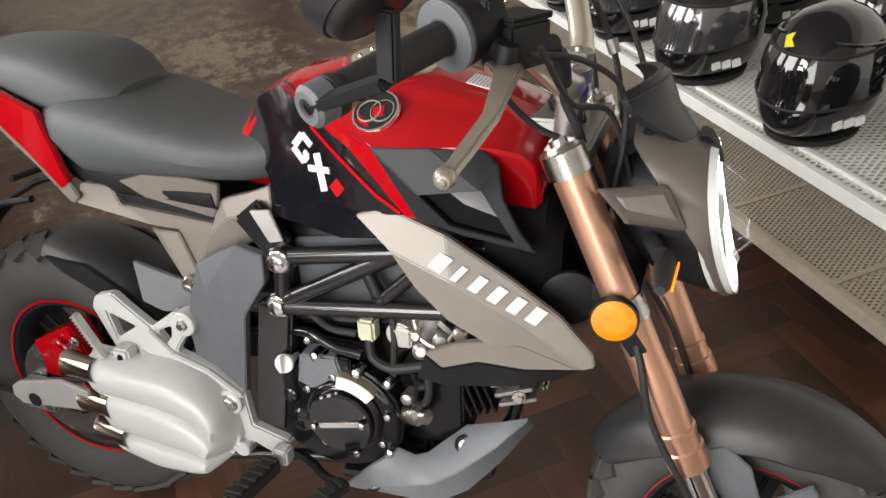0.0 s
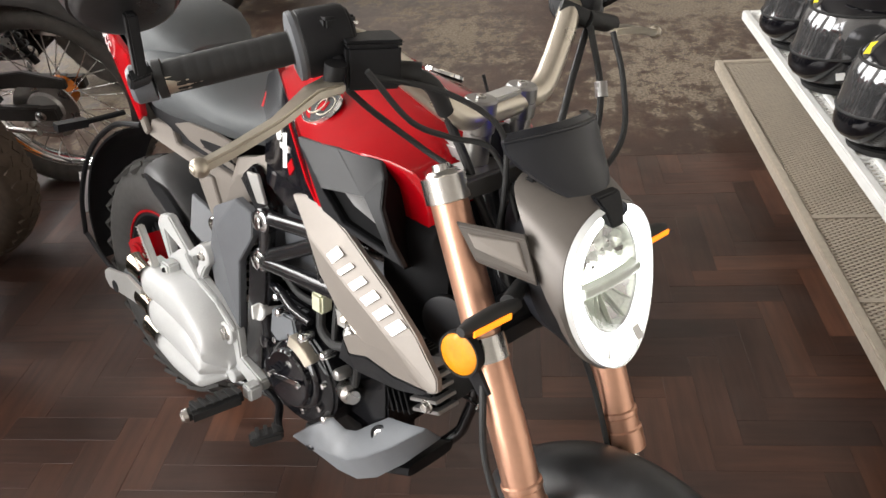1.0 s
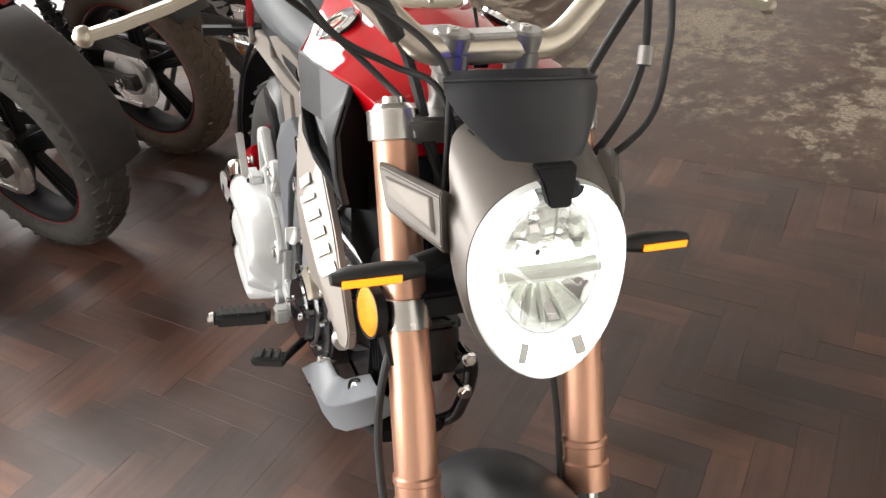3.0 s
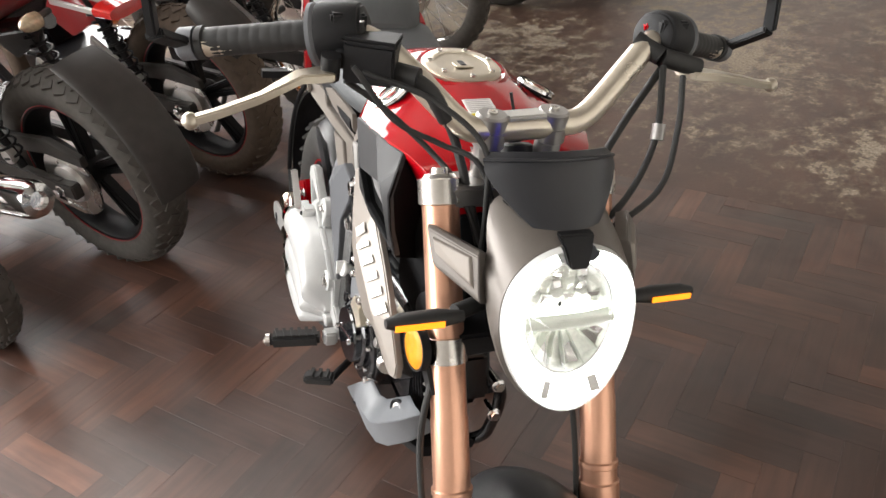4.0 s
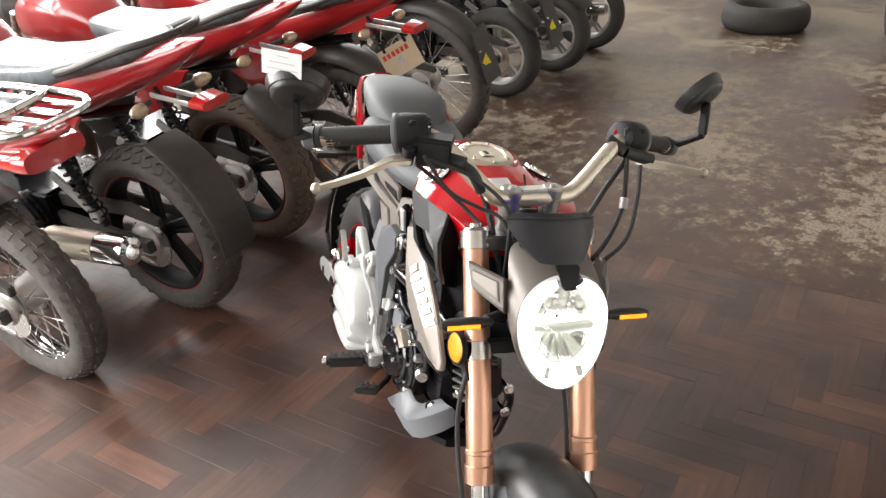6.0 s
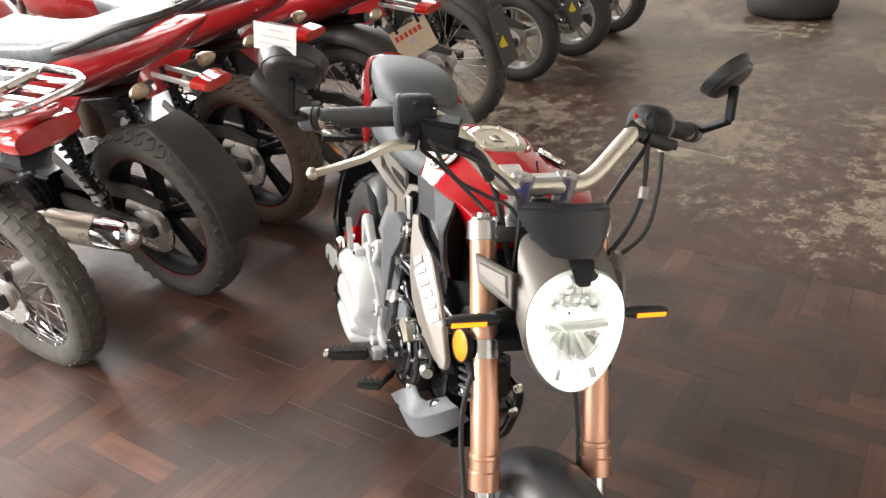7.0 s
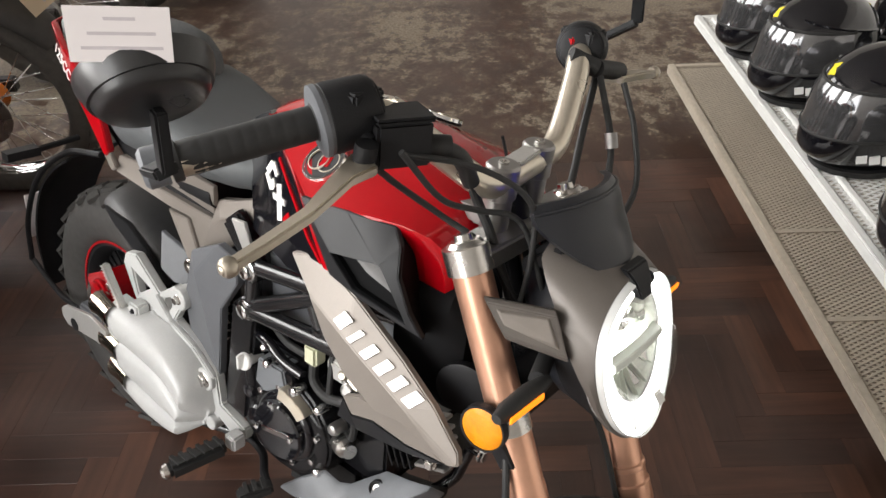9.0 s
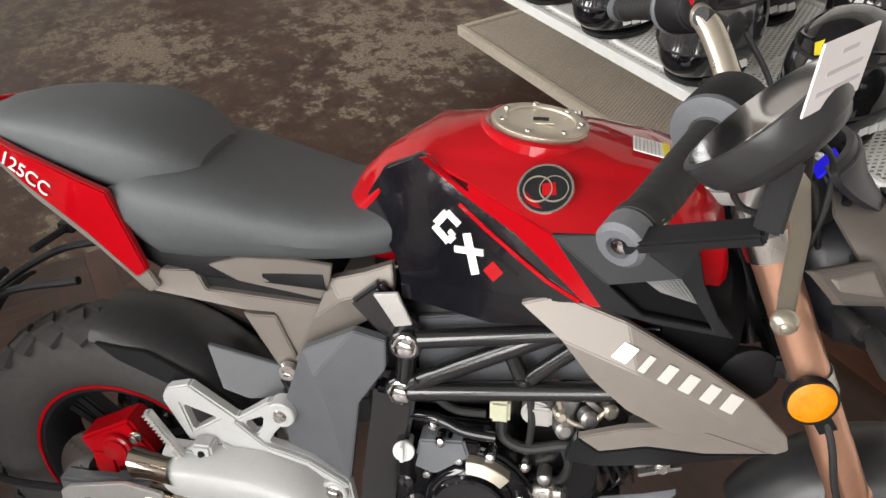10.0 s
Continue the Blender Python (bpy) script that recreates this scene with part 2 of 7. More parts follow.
def tube(points, r, seg=10, steps=6, r1=None):
    path = smooth_path(points, steps)
    rings, side = [], None
    for i, p in enumerate(path):
        d = (path[min(i + 1, len(path) - 1)] - path[max(i - 1, 0)]).normalized()
        if side is None:
            side = d.orthogonal().normalized()
        side = (side - d * side.dot(d)).normalized()
        up = d.cross(side)
        rr = r if r1 is None else r + (r1 - r) * i / max(len(path) - 1, 1)
        rings.append([p + rr * (math.cos(a) * side + math.sin(a) * up) for a in (2 * math.pi * k / seg for k in range(seg))])
    return loft(rings)


def lathe(profile, origin, axis, seg=28, caps=True):
    """Turns (along, radius) round an axis."""
    a = Vector(axis).normalized()
    s = a.orthogonal().normalized()
    u = a.cross(s)
    o = Vector(origin)
    rings = [[o + a * h + max(r, 1e-4) * (math.cos(t) * s + math.sin(t) * u) for t in (2 * math.pi * k / seg for k in range(seg))] for h, r in profile]
    return loft(rings, caps)


def beam(p, q, wide, thick, side=(0, 1, 0)):
    """A bar of rectangular section from p to q; thick along side."""
    p, q = Vector(p), Vector(q)
    d = (q - p).normalized()
    s = (Vector(side) - d * d.dot(Vector(side))).normalized()
    w = d.cross(s)
    ring = lambda o: [o + s * thick / 2 * a + w * wide / 2 * b for a, b in ((1, 1), (1, -1), (-1, -1), (-1, 1))]
    return loft([ring(p), ring(q)])


def oval(c, ry, rz, n=24, power=2.0, x=None):
    """A superellipse in the y-z plane round (x, cy, cz)."""
    pts = []
    for k in range(n):
        a = 2 * math.pi * k / n
        ca, sa = math.cos(a), math.sin(a)
        pts.append(Vector((c[0], c[1] + ry * math.copysign(abs(ca) ** (2 / power), ca), c[2] + rz * math.copysign(abs(sa) ** (2 / power), sa))))
    return pts


def hexbolt(p, axis, r=0.009, h=0.006):
    return join(lathe([(0, r), (h, r), (h + 0.001, r * 0.85)], p, axis, 6), lathe([(-0.002, r * 1.35), (0.0, r * 1.35), (0.0012, r * 1.2)], p, axis, 20))


def lettering(text, size, depth):
    data = bpy.data.curves.new("lettering", "FONT")
    data.body, data.size, data.extrude, data.align_x, data.align_y = text, size, depth, "CENTER", "CENTER"
    ob = bpy.data.objects.new("lettering", data)
    me = bpy.data.meshes.new_from_object(ob)
    bm = bmesh.new()
    bm.from_mesh(me)
    bpy.data.objects.remove(ob), bpy.data.curves.remove(data), bpy.data.meshes.remove(me)
    return bm


# ---- room ----
def floor_material():
    """Brown floor paint, flaked away in patches down to pale concrete."""
    m = bpy.data.materials.new("flaking_floor_paint")
    m.use_nodes = True
    n, l = m.node_tree.nodes, m.node_tree.links
    b = n["Principled BSDF"]
    tc = n.new("ShaderNodeTexCoord")
    mp = n.new("ShaderNodeMapping")
    mp.inputs["Scale"].default_value = (1.15, 0.9, 1)
    l.new(tc.outputs["Object"], mp.inputs["Vector"])

    def tex(scale, detail, rough=0.6):
        t = n.new("ShaderNodeTexNoise")
        t.inputs["Scale"].default_value, t.inputs["Detail"].default_value, t.inputs["Roughness"].default_value = scale, detail, rough
        l.new(mp.outputs[0], t.inputs["Vector"])
        return t.outputs["Fac"]

    def math_(op, a, c):
        t = n.new("ShaderNodeMath")
        t.operation = op
        for i, v in enumerate((a, c)):
            if isinstance(v, float):
                t.inputs[i].default_value = v
            else:
                l.new(v, t.inputs[i])
        return t.outputs[0]

    def span(v, a, c, d=0.0, e=1.0):
        t = n.new("ShaderNodeMapRange")
        for k, x in zip(("From Min", "From Max", "To Min", "To Max"), (a, c, d, e)):
            t.inputs[k].default_value = x
        l.new(v, t.inputs["Value"])
        return t.outputs[0]

    def mix(f, a, c):
        t = n.new("ShaderNodeMix")
        t.data_type = "RGBA"
        l.new(f, t.inputs[0])
        for i, v in ((6, a), (7, c)):
            if isinstance(v, tuple):
                t.inputs[i].default_value = (*v, 1)
            else:
                l.new(v, t.inputs[i])
        return t.outputs[2]

    patches, flakes, fine, dirt, chips = tex(0.9, 3), tex(11, 10, 0.7), tex(90, 6), tex(3.2, 6), tex(38, 4, 0.6)
    mask = math_("ADD", math_("ADD", math_("MULTIPLY", flakes, 0.78), math_("MULTIPLY", chips, 0.24)), math_("MULTIPLY", span(patches, 0.36, 0.64), 0.20))
    sep = n.new("ShaderNodeSeparateXYZ")
    l.new(tc.outputs["Object"], sep.inputs[0])
    mask = math_("SUBTRACT", mask, span(sep.outputs["Y"], 2.25, 2.95, 0.055, 0.0))
    bare = span(mask, 0.640, 0.652)
    paint = mix(span(dirt, 0.3, 0.7), (0.036, 0.0175, 0.0125), (0.078, 0.040, 0.027))
    concrete = mix(span(fine, 0.35, 0.65), (0.155, 0.126, 0.094), (0.30, 0.247, 0.186))
    half = mix(span(mask, 0.54, 0.638), paint, (0.105, 0.072, 0.049))
    l.new(mix(bare, half, concrete), b.inputs["Base Color"])
    l.new(span(bare, 0.0, 1.0, 0.36, 0.72), b.inputs["Roughness"])
    bump = n.new("ShaderNodeBump")
    bump.inputs["Strength"].default_value, bump.inputs["Distance"].default_value = 0.5, 0.003
    l.new(math_("SUBTRACT", math_("MULTIPLY", fine, 0.3), math_("MULTIPLY", bare, 0.5)), bump.inputs["Height"])
    l.new(bump.outputs[0], b.inputs["Normal"])
    return m


def wood_material(name, stretch, island):
    """Varnished parquet: tone by the piece, streaks along it, scuffs across all."""
    m = bpy.data.materials.new(name)
    m.use_nodes = True
    n, l = m.node_tree.nodes, m.node_tree.links
    b = n["Principled BSDF"]
    tc = n.new("ShaderNodeTexCoord")
    geo = n.new("ShaderNodeNewGeometry" if island else "ShaderNodeObjectInfo")
    rnd = geo.outputs["Random Per Island" if island else "Random"]
    mp = n.new("ShaderNodeMapping")
    mp.inputs["Scale"].default_value = stretch
    l.new(tc.outputs["Object"], mp.inputs["Vector"])
    off = n.new("ShaderNodeVectorMath")
    off.operation = "ADD"
    cmb = n.new("ShaderNodeCombineXYZ")
    k = n.new("ShaderNodeMath")
    k.operation = "MULTIPLY"
    k.inputs[1].default_value = 40
    l.new(rnd, k.inputs[0])
    for i in range(3):
        l.new(k.outputs[0], cmb.inputs[i])
    l.new(mp.outputs[0], off.inputs[0]), l.new(cmb.outputs[0], off.inputs[1])
    grain = n.new("ShaderNodeTexNoise")
    grain.inputs["Scale"].default_value, grain.inputs["Detail"].default_value = 1.0, 7
    l.new(off.outputs[0], grain.inputs["Vector"])
    scuff = n.new("ShaderNodeTexNoise")
    scuff.inputs["Scale"].default_value, scuff.inputs["Detail"].default_value = 5, 8
    place = geo if island else n.new("ShaderNodeNewGeometry")
    l.new(place.outputs["Position"], scuff.inputs["Vector"])
    ramp = n.new("ShaderNodeValToRGB")
    els = ramp.color_ramp.elements
    els[0].color, els[1].color = (0.034, 0.016, 0.011, 1), (0.104, 0.044, 0.026, 1)
    els[0].position, els[1].position = 0.0, 1.0
    for at, tone in ((0.35, (0.047, 0.021, 0.014, 1)), (0.7, (0.063, 0.027, 0.017, 1)), (0.92, (0.078, 0.033, 0.020, 1))):
        els.new(at).color = tone
    l.new(rnd, ramp.inputs[0])
    gr = n.new("ShaderNodeMapRange")
    for key, v in zip(("From Min", "From Max", "To Min", "To Max"), (0.3, 0.7, 0.72, 1.25)):
        gr.inputs[key].default_value = v
    l.new(grain.outputs["Fac"], gr.inputs["Value"])
    mul = n.new("ShaderNodeVectorMath")
    mul.operation = "SCALE"
    stain = n.new("ShaderNodeTexNoise")
    stain.inputs["Scale"].default_value, stain.inputs["Detail"].default_value = 2.3, 7
    l.new(place.outputs["Position"], stain.inputs["Vector"])
    st = n.new("ShaderNodeMapRange")
    for key, v in zip(("From Min", "From Max", "To Min", "To Max"), (0.30, 0.68, 0.45, 1.65)):
        st.inputs[key].default_value = v
    l.new(stain.outputs["Fac"], st.inputs["Value"])
    both = n.new("ShaderNodeMath")
    both.operation = "MULTIPLY"
    l.new(gr.outputs[0], both.inputs[0]), l.new(st.outputs[0], both.inputs[1])
    l.new(ramp.outputs[0], mul.inputs[0]), l.new(both.outputs[0], mul.inputs["Scale"])
    l.new(mul.outputs[0], b.inputs["Base Color"])
    rg = n.new("ShaderNodeMapRange")
    for key, v in zip(("From Min", "From Max", "To Min", "To Max"), (0.3, 0.7, 0.30, 0.62)):
        rg.inputs[key].default_value = v
    l.new(scuff.outputs["Fac"], rg.inputs["Value"]), l.new(rg.outputs[0], b.inputs["Roughness"])
    bp = n.new("ShaderNodeBump")
    b.inputs["Specular IOR Level"].default_value = 0.95
    bp.inputs["Strength"].default_value, bp.inputs["Distance"].default_value = 0.25, 0.001
    l.new(grain.outputs["Fac"], bp.inputs["Height"]), l.new(bp.outputs[0], b.inputs["Normal"])
    return m


SEAM = 2.266    # v of the line where parquet meets the painted floor
ground = part("floor", join(box(W0, W1, SEAM, V1, -0.1, 0.0), box(W0, W1, V0, SEAM, -0.1, -0.012)), floor_material())
ground.matrix_world = ROOM
tagged(ground, "worn brown floor paint flaked off pale concrete", "floor", kind="structure")


def wall_with_openings(name, label, length, holes, m):
    """A wall along x from 0, 0.25 thick in y, with (x0, x1, z0, z1) holes."""
    pieces, x = [], 0.0
    for x0, x1, z0, z1 in holes:
        pieces += [box(x, x0, 0, 0.25, 0, HIGH), box(x0, x1, 0, 0.25, 0, z0), box(x0, x1, 0, 0.25, z1, HIGH)]
        x = x1
    pieces.append(box(x, length, 0, 0.25, 0, HIGH))
    ob = part(name, join(*pieces), WALLPAINT)
    ob.matrix_world = m
    return tagged(ob, label, "wall", kind="structure")


def window(name, wide, high, cols, m):
    w = thing(name, "large shop window with a dark metal frame", "window", m, kind="structure")
    bars = [box(0, wide, -0.03, 0.03, 0, 0.06), box(0, wide, -0.03, 0.03, high - 0.06, high)]
    for i in range(cols + 1):
        x = min(max(i * wide / cols, 0.03), wide - 0.03)
        bars.append(box(x - 0.03, x + 0.03, -0.028, 0.028, 0.06, high - 0.06))
    part("window_frame", join(*bars), FRAME, w)
    for i in range(cols):
        p = part("pane", box(i * wide / cols + 0.03, (i + 1) * wide / cols - 0.03, -0.004, 0.004, 0.06, high - 0.06), LENS, w)
        p.visible_shadow = False
    return w


RX = lambda u, v, z, turn: ROOM @ pose(u, v, z, 0, 0, turn)
wall_with_openings("wall_west", "pale plaster wall with tall shop windows", V1 - V0, [(0.3, 2.3, 1.1, 3.9), (3.15, 5.65, 1.1, 3.9), (6.55, 9.05, 1.1, 3.9)], RX(W0, V0, 0, 90))
wall_with_openings("wall_south", "pale plaster wall with a wide shop front", W1 - W0, [(0.2, 2.6, 0.5, 3.0)], RX(W0, V0 - 0.25, 0, 0))
wall_with_openings("wall_north", "pale plaster wall", W1 - W0, [], RX(W0, V1, 0, 0))
wall_with_openings("wall_east", "pale plaster wall", V1 - V0, [], RX(W1 + 0.25, V0, 0, 90))
for k, (v, wide) in enumerate(((0.3, 2.0), (3.15, 2.5), (6.55, 2.5))):
    window("window_%d" % (k + 1), wide, 2.8, 3, RX(W0 - 0.12, V0 + v, 1.1, 90))
window("window_4", 2.4, 2.5, 2, RX(W0 + 0.2, V0 - 0.12, 0.5, 0))
top = part("ceiling", box(W0 - 0.25, W1 + 0.25, V0 - 0.25, V1 + 0.25, HIGH, HIGH + 0.2), CEIL)
top.matrix_world = ROOM
tagged(top, "plain plaster ceiling", "ceiling", kind="structure")

# ---- the red motorcycle: x forward, y to its left, z up, leaning on its side stand ----
BIKE = Matrix.Translation((0.0415, 0.8848, 0.0049)) @ Matrix.Rotation(radians(-18), 4, "Z") @ Matrix.Rotation(radians(-10), 4, "X")
bike = thing("motorcycle", "red and black naked motorcycle with copper fork tubes", "motorcycle", BIKE)
FAXLE, FR = Vector((0.442, 0, 0.212)), 0.212
RAXLE, RR = Vector((-0.670, 0, 0.266)), 0.263


def torus(c, big, wide, high, seg=56, ring=16, power=2.3):
    """A tyre round an axle along y: big is its outer radius."""
    rings = []
    for k in range(seg):
        a = 2 * math.pi * k / seg
        d = Vector((math.cos(a), 0, math.sin(a)))
        r = []
        for j in range(ring):
            t = 2 * math.pi * j / ring
            ct, st = math.cos(t), math.sin(t)
            r.append(c + d * (big - high / 2 + high / 2 * math.copysign(abs(ct) ** (2 / power), ct)) + Vector((0, wide / 2 * math.copysign(abs(st) ** (2 / power), st), 0)))
        rings.append(r)
    return loft(rings, closed=True)


def tread(c, big, wide, n=30, proud=0.0022):
    """Chunky blocks standing proud of the tyre."""
    out = None
    for k in range(n):
        for row, (yy, da) in enumerate(((-0.36, 0.0), (-0.13, 0.5), (0.13, 0.0), (0.36, 0.5))):
            a = 2 * math.pi * (k + da) / n
            drop = 0.10 * wide if abs(yy) > 0.3 else 0.0
            m = Matrix.Translation(c) @ Matrix.Rotation(-a, 4, "Y") @ Matrix.Translation((big - drop, yy * wide, 0)) @ Matrix.Rotation(radians(70 * yy), 4, "Z") @ Matrix.Rotation(radians(28 if row % 2 else -28), 4, "X")
            b = moved(box(-0.006, proud, -0.105 * wide, 0.105 * wide, -0.3 * big * math.pi / n * 2.1, 0.3 * big * math.pi / n * 2.1), m)
            out = b if out is None else join(out, b)
    return out


def alloy_wheel(c, big, wide, rim, parent, spokes=5, tyre=TYRE, metal=MATT, stripe=None, knobs=False, name="wheel"):
    w = part(name, lathe([(-0.045, 0.03), (-0.03, 0.04), (0.03, 0.04), (0.045, 0.03)], c, (0, 1, 0)), metal, parent)
    part("tyre", torus(c, big, wide, (big - rim) + 0.012), tyre, w, "black rubber tyre")
    if knobs:
        part("tread", tread(c, big, wide, *((42, 0.0012) if knobs == "road" else ())), tyre, w)
    hw = wide * 0.36
    part("rim", loft([[c + Vector((math.cos(a) * r, y, math.sin(a) * r)) for y, r in ((-hw, rim + 0.006), (-hw, rim - 0.008), (-hw * 0.7, rim - 0.02), (0, rim - 0.026), (hw * 0.7, rim - 0.02), (hw, rim - 0.008), (hw, rim + 0.006))] for a in (2 * math.pi * k / 48 for k in range(48))], closed=True), metal, w)
    for k in range(spokes):
        a = 2 * math.pi * k / spokes + 0.3
        for s in (-0.1, 0.1):
            p = c + Vector((math.cos(a + s * 2.2) * 0.035, 0, math.sin(a + s * 2.2) * 0.035))
            q = c + Vector((math.cos(a + s) * (rim - 0.018), 0, math.sin(a + s) * (rim - 0.018)))
            part("spoke", beam(p, q, 0.02, 0.03), metal, w, bevel=0.004)
    if stripe:
        for y in (-hw - 0.0015, hw + 0.0015):
            part("rim_stripe", lathe([(-0.001, rim - 0.001), (0.001, rim - 0.001), (0.001, rim + 0.004), (-0.001, rim + 0.004), (-0.001, rim - 0.001)], c + Vector((0, y, 0)), (0, 1, 0), 56, caps=False), stripe, w, "red rim stripe")
    return w


front_wheel = alloy_wheel(FAXLE, FR, 0.105, 0.138, bike, 6, stripe=RED, knobs=True, name="front_wheel")
rear_wheel = alloy_wheel(RAXLE, RR, 0.125, 0.156, bike, 6, stripe=RED, knobs=True, name="rear_wheel")


def disc(c, y, r):
    return lathe([(-0.002, r * 0.55), (-0.002, r), (0.002, r), (0.002, r * 0.55), (-0.002, r * 0.55)], c + Vector((0, y, 0)), (0, 1, 0), 40, caps=False)


part("brake_disc", disc(RAXLE, -0.075, 0.1), STEEL, rear_wheel)
part("brake_disc", disc(FAXLE, 0.07, 0.12), STEEL, front_wheel)

# fork
FT, FB = Vector((0.190, 0, 0.782)), Vector((0.366, 0, 0.388))
FD = (FB - FT).normalized()
for s in (-1, 1):
    o = Vector((0, 0.104 * s, 0))
    leg = part("fork_leg", lathe([(0.0, 0.0225), (0.28, 0.0225), (0.285, 0.0235), (0.37, 0.0235), (0.372, 0.026), (0.378, 0.026), (0.38, 0.0245), (0.398, 0.0245), (0.40, 0.027), (0.43, 0.027), (0.4315, 0.022)], FT + o, FD, 32), COPPER, bike, "copper anodised fork tube")
    part("fork_cap", lathe([(-0.022, 0.0), (-0.022, 0.010), (-0.015, 0.011), (-0.015, 0.018), (-0.010, 0.0215), (-0.009, 0.0268), (0.020, 0.0268), (0.0215, 0.0225)], FT + o, FD, 32), STEEL, leg, "brushed steel fork cap")
    part("slider", lathe([(0.43, 0.0165), (0.62, 0.0165)], FT + o, FD, 24), CHROME, leg, "chrome slider")
    part("clamp_ring", lathe([(0.180, 0.0225), (0.181, 0.0252), (0.212, 0.0252), (0.213, 0.0225)], FT + o, FD, 28), STEEL, leg)
    part("axle_foot", join(lathe([(-0.02, 0.022), (0.02, 0.022)], FAXLE + o, (0, 1, 0), 20), beam(FT + o + FD * 0.575, FAXLE + o, 0.042, 0.032)), MATT, leg, bevel=0.003)
part("axle", lathe([(-0.135, 0.008), (0.135, 0.008)], FAXLE, (0, 1, 0), 14), STEEL, bike)
CROWN = FT + FD * 0.005
part("top_clamp", join(beam(CROWN + Vector((0, -0.1, 0)), CROWN + Vector((0, 0.1, 0)), 0.028, 0.05, side=(1, 0, 0)), beam(CROWN + Vector((-0.045, -0.05, 0.018)), CROWN + Vector((-0.045, 0.05, 0.018)), 0.02, 0.05, side=(1, 0, 0))), SATIN, bike, bevel=0.004)
LOWC = FT + FD * 0.185
part("lower_clamp", beam(LOWC + Vector((-0.01, -0.1, 0)), LOWC + Vector((-0.01, 0.1, 0)), 0.03, 0.06, side=(1, 0, 0)), MATT, bike, bevel=0.004)
part("steering_stem", tube([CROWN + Vector((-0.045, 0, 0.02)), LOWC + Vector((-0.045, 0, -0.02))], 0.024, 16), FRAME, bike)

# reflector on the right fork leg, and its twin
for s in (-1, 1):
    c = Vector((0.262, 0.139 * s, 0.603))
    n = Vector((0.10, s, 0.05)).normalized()
    r = part("reflector", lathe([(0.0, 0.026), (0.004, 0.026), (0.0055, 0.024), (0.0068, 0.012), (0.007, 0.0)], c, n, 32), AMBER, bike, "round amber reflector")
    part("reflector_rim", lathe([(-0.006, 0.02), (-0.006, 0.0285), (0.005, 0.0285), (0.005, 0.0262), (0.0, 0.0262)], c, n, 32), MATT, r)
    part("reflector_bracket", beam(c - n * 0.006, FT + FD * 0.25 + Vector((0, 0.125 * s, 0)), 0.02, 0.006), MATT, r)

# front mudguard: an arched sheet with side wings
def arch(c, r0, a0, a1, wide, steps=20, flare=0.35, cross=11, grow=0.0, tip=0.45, thick=0.004):
    """A mudguard bowed over an axle along y, from angle a0 to a1 (degrees from x), tapering towards both ends."""
    out, inn = [], []
    for i in range(steps + 1):
        t = i / steps
        a = radians(a0 + (a1 - a0) * t)
        w = wide * (tip + (1 - tip) * min(1.0, 3.2 * min(t, 1 - t) + 0.05) ** 0.6)
        d = Vector((math.cos(a), 0, math.sin(a)))
        ro, ri = [], []
        for j in range(cross):
            s = 2 * j / (cross - 1) - 1
            y = w / 2 * math.sin(s * math.pi / 2 * 0.98)
            drop = flare * w / 2 * (1 - math.cos(s * math.pi / 2 * 0.98))
            rr = r0 + grow * t
            ro.append(c + d * (rr - drop) + Vector((0, y, 0)))
            ri.append(c + d * (rr - drop - thick) + Vector((0, y * 0.97, 0)))
        out.append(ro + ri[::-1])
    return loft(out)


fender = part("front_mudguard", arch(FAXLE, 0.243, 42, 152, 0.145, flare=0.85, tip=0.5), MUDBLACK, bike, "matt black front mudguard")
for s in (-1, 1):
    wing = shell([(0.345, 0.070 * s, 0.375), (0.405, 0.073 * s, 0.402), (0.44, 0.076 * s, 0.378), (0.465, 0.076 * s, 0.305), (0.435, 0.082 * s, 0.290), (0.395, 0.086 * s, 0.348)], [(0, 1, 5), (1, 2, 5), (2, 3, 4, 5)], (0, -0.006 * s, 0))
    part("mudguard_stay", wing, SLATE, fender, bevel=0.0015)
    arm = shell([(0.44, 0.083 * s, 0.312), (0.515, 0.069 * s, 0.362), (0.525, 0.069 * s, 0.347), (0.455, 0.086 * s, 0.288)], [(0, 1, 2, 3)], (0, -0.006 * s, 0))
    part("mudguard_strut", arm, SLATE, fender, bevel=0.0015)

# tank, side covers, panels
TANK = [(-0.284, 0.752, 0.034, 0.742), (-0.264, 0.784, 0.048, 0.752), (-0.236, 0.811, 0.057, 0.780), (-0.206, 0.830, 0.063, 0.812), (-0.176, 0.842, 0.071, 0.832), (-0.14, 0.8495, 0.088, 0.824), (-0.10, 0.8525, 0.108, 0.811), (-0.06, 0.851, 0.128, 0.798), (-0.024, 0.8465, 0.1465, 0.787), (0.02, 0.840, 0.1455, 0.789), (0.075, 0.829, 0.133, 0.792), (0.112, 0.818, 0.119, 0.789), (0.140, 0.806, 0.106, 0.780), (0.156, 0.788, 0.096, 0.764), (0.163, 0.764, 0.086, 0.735)]


def tank_at(x):
    """Top, crease half-width and crease height of the tank at a place along it."""
    for a, b in zip(TANK, TANK[1:]):
        if a[0] <= x <= b[0]:
            t = (x - a[0]) / (b[0] - a[0])
            return [p + (q - p) * t for p, q in zip(a[1:], b[1:])]
    return list((TANK[0] if x < 0 else TANK[-1])[1:])


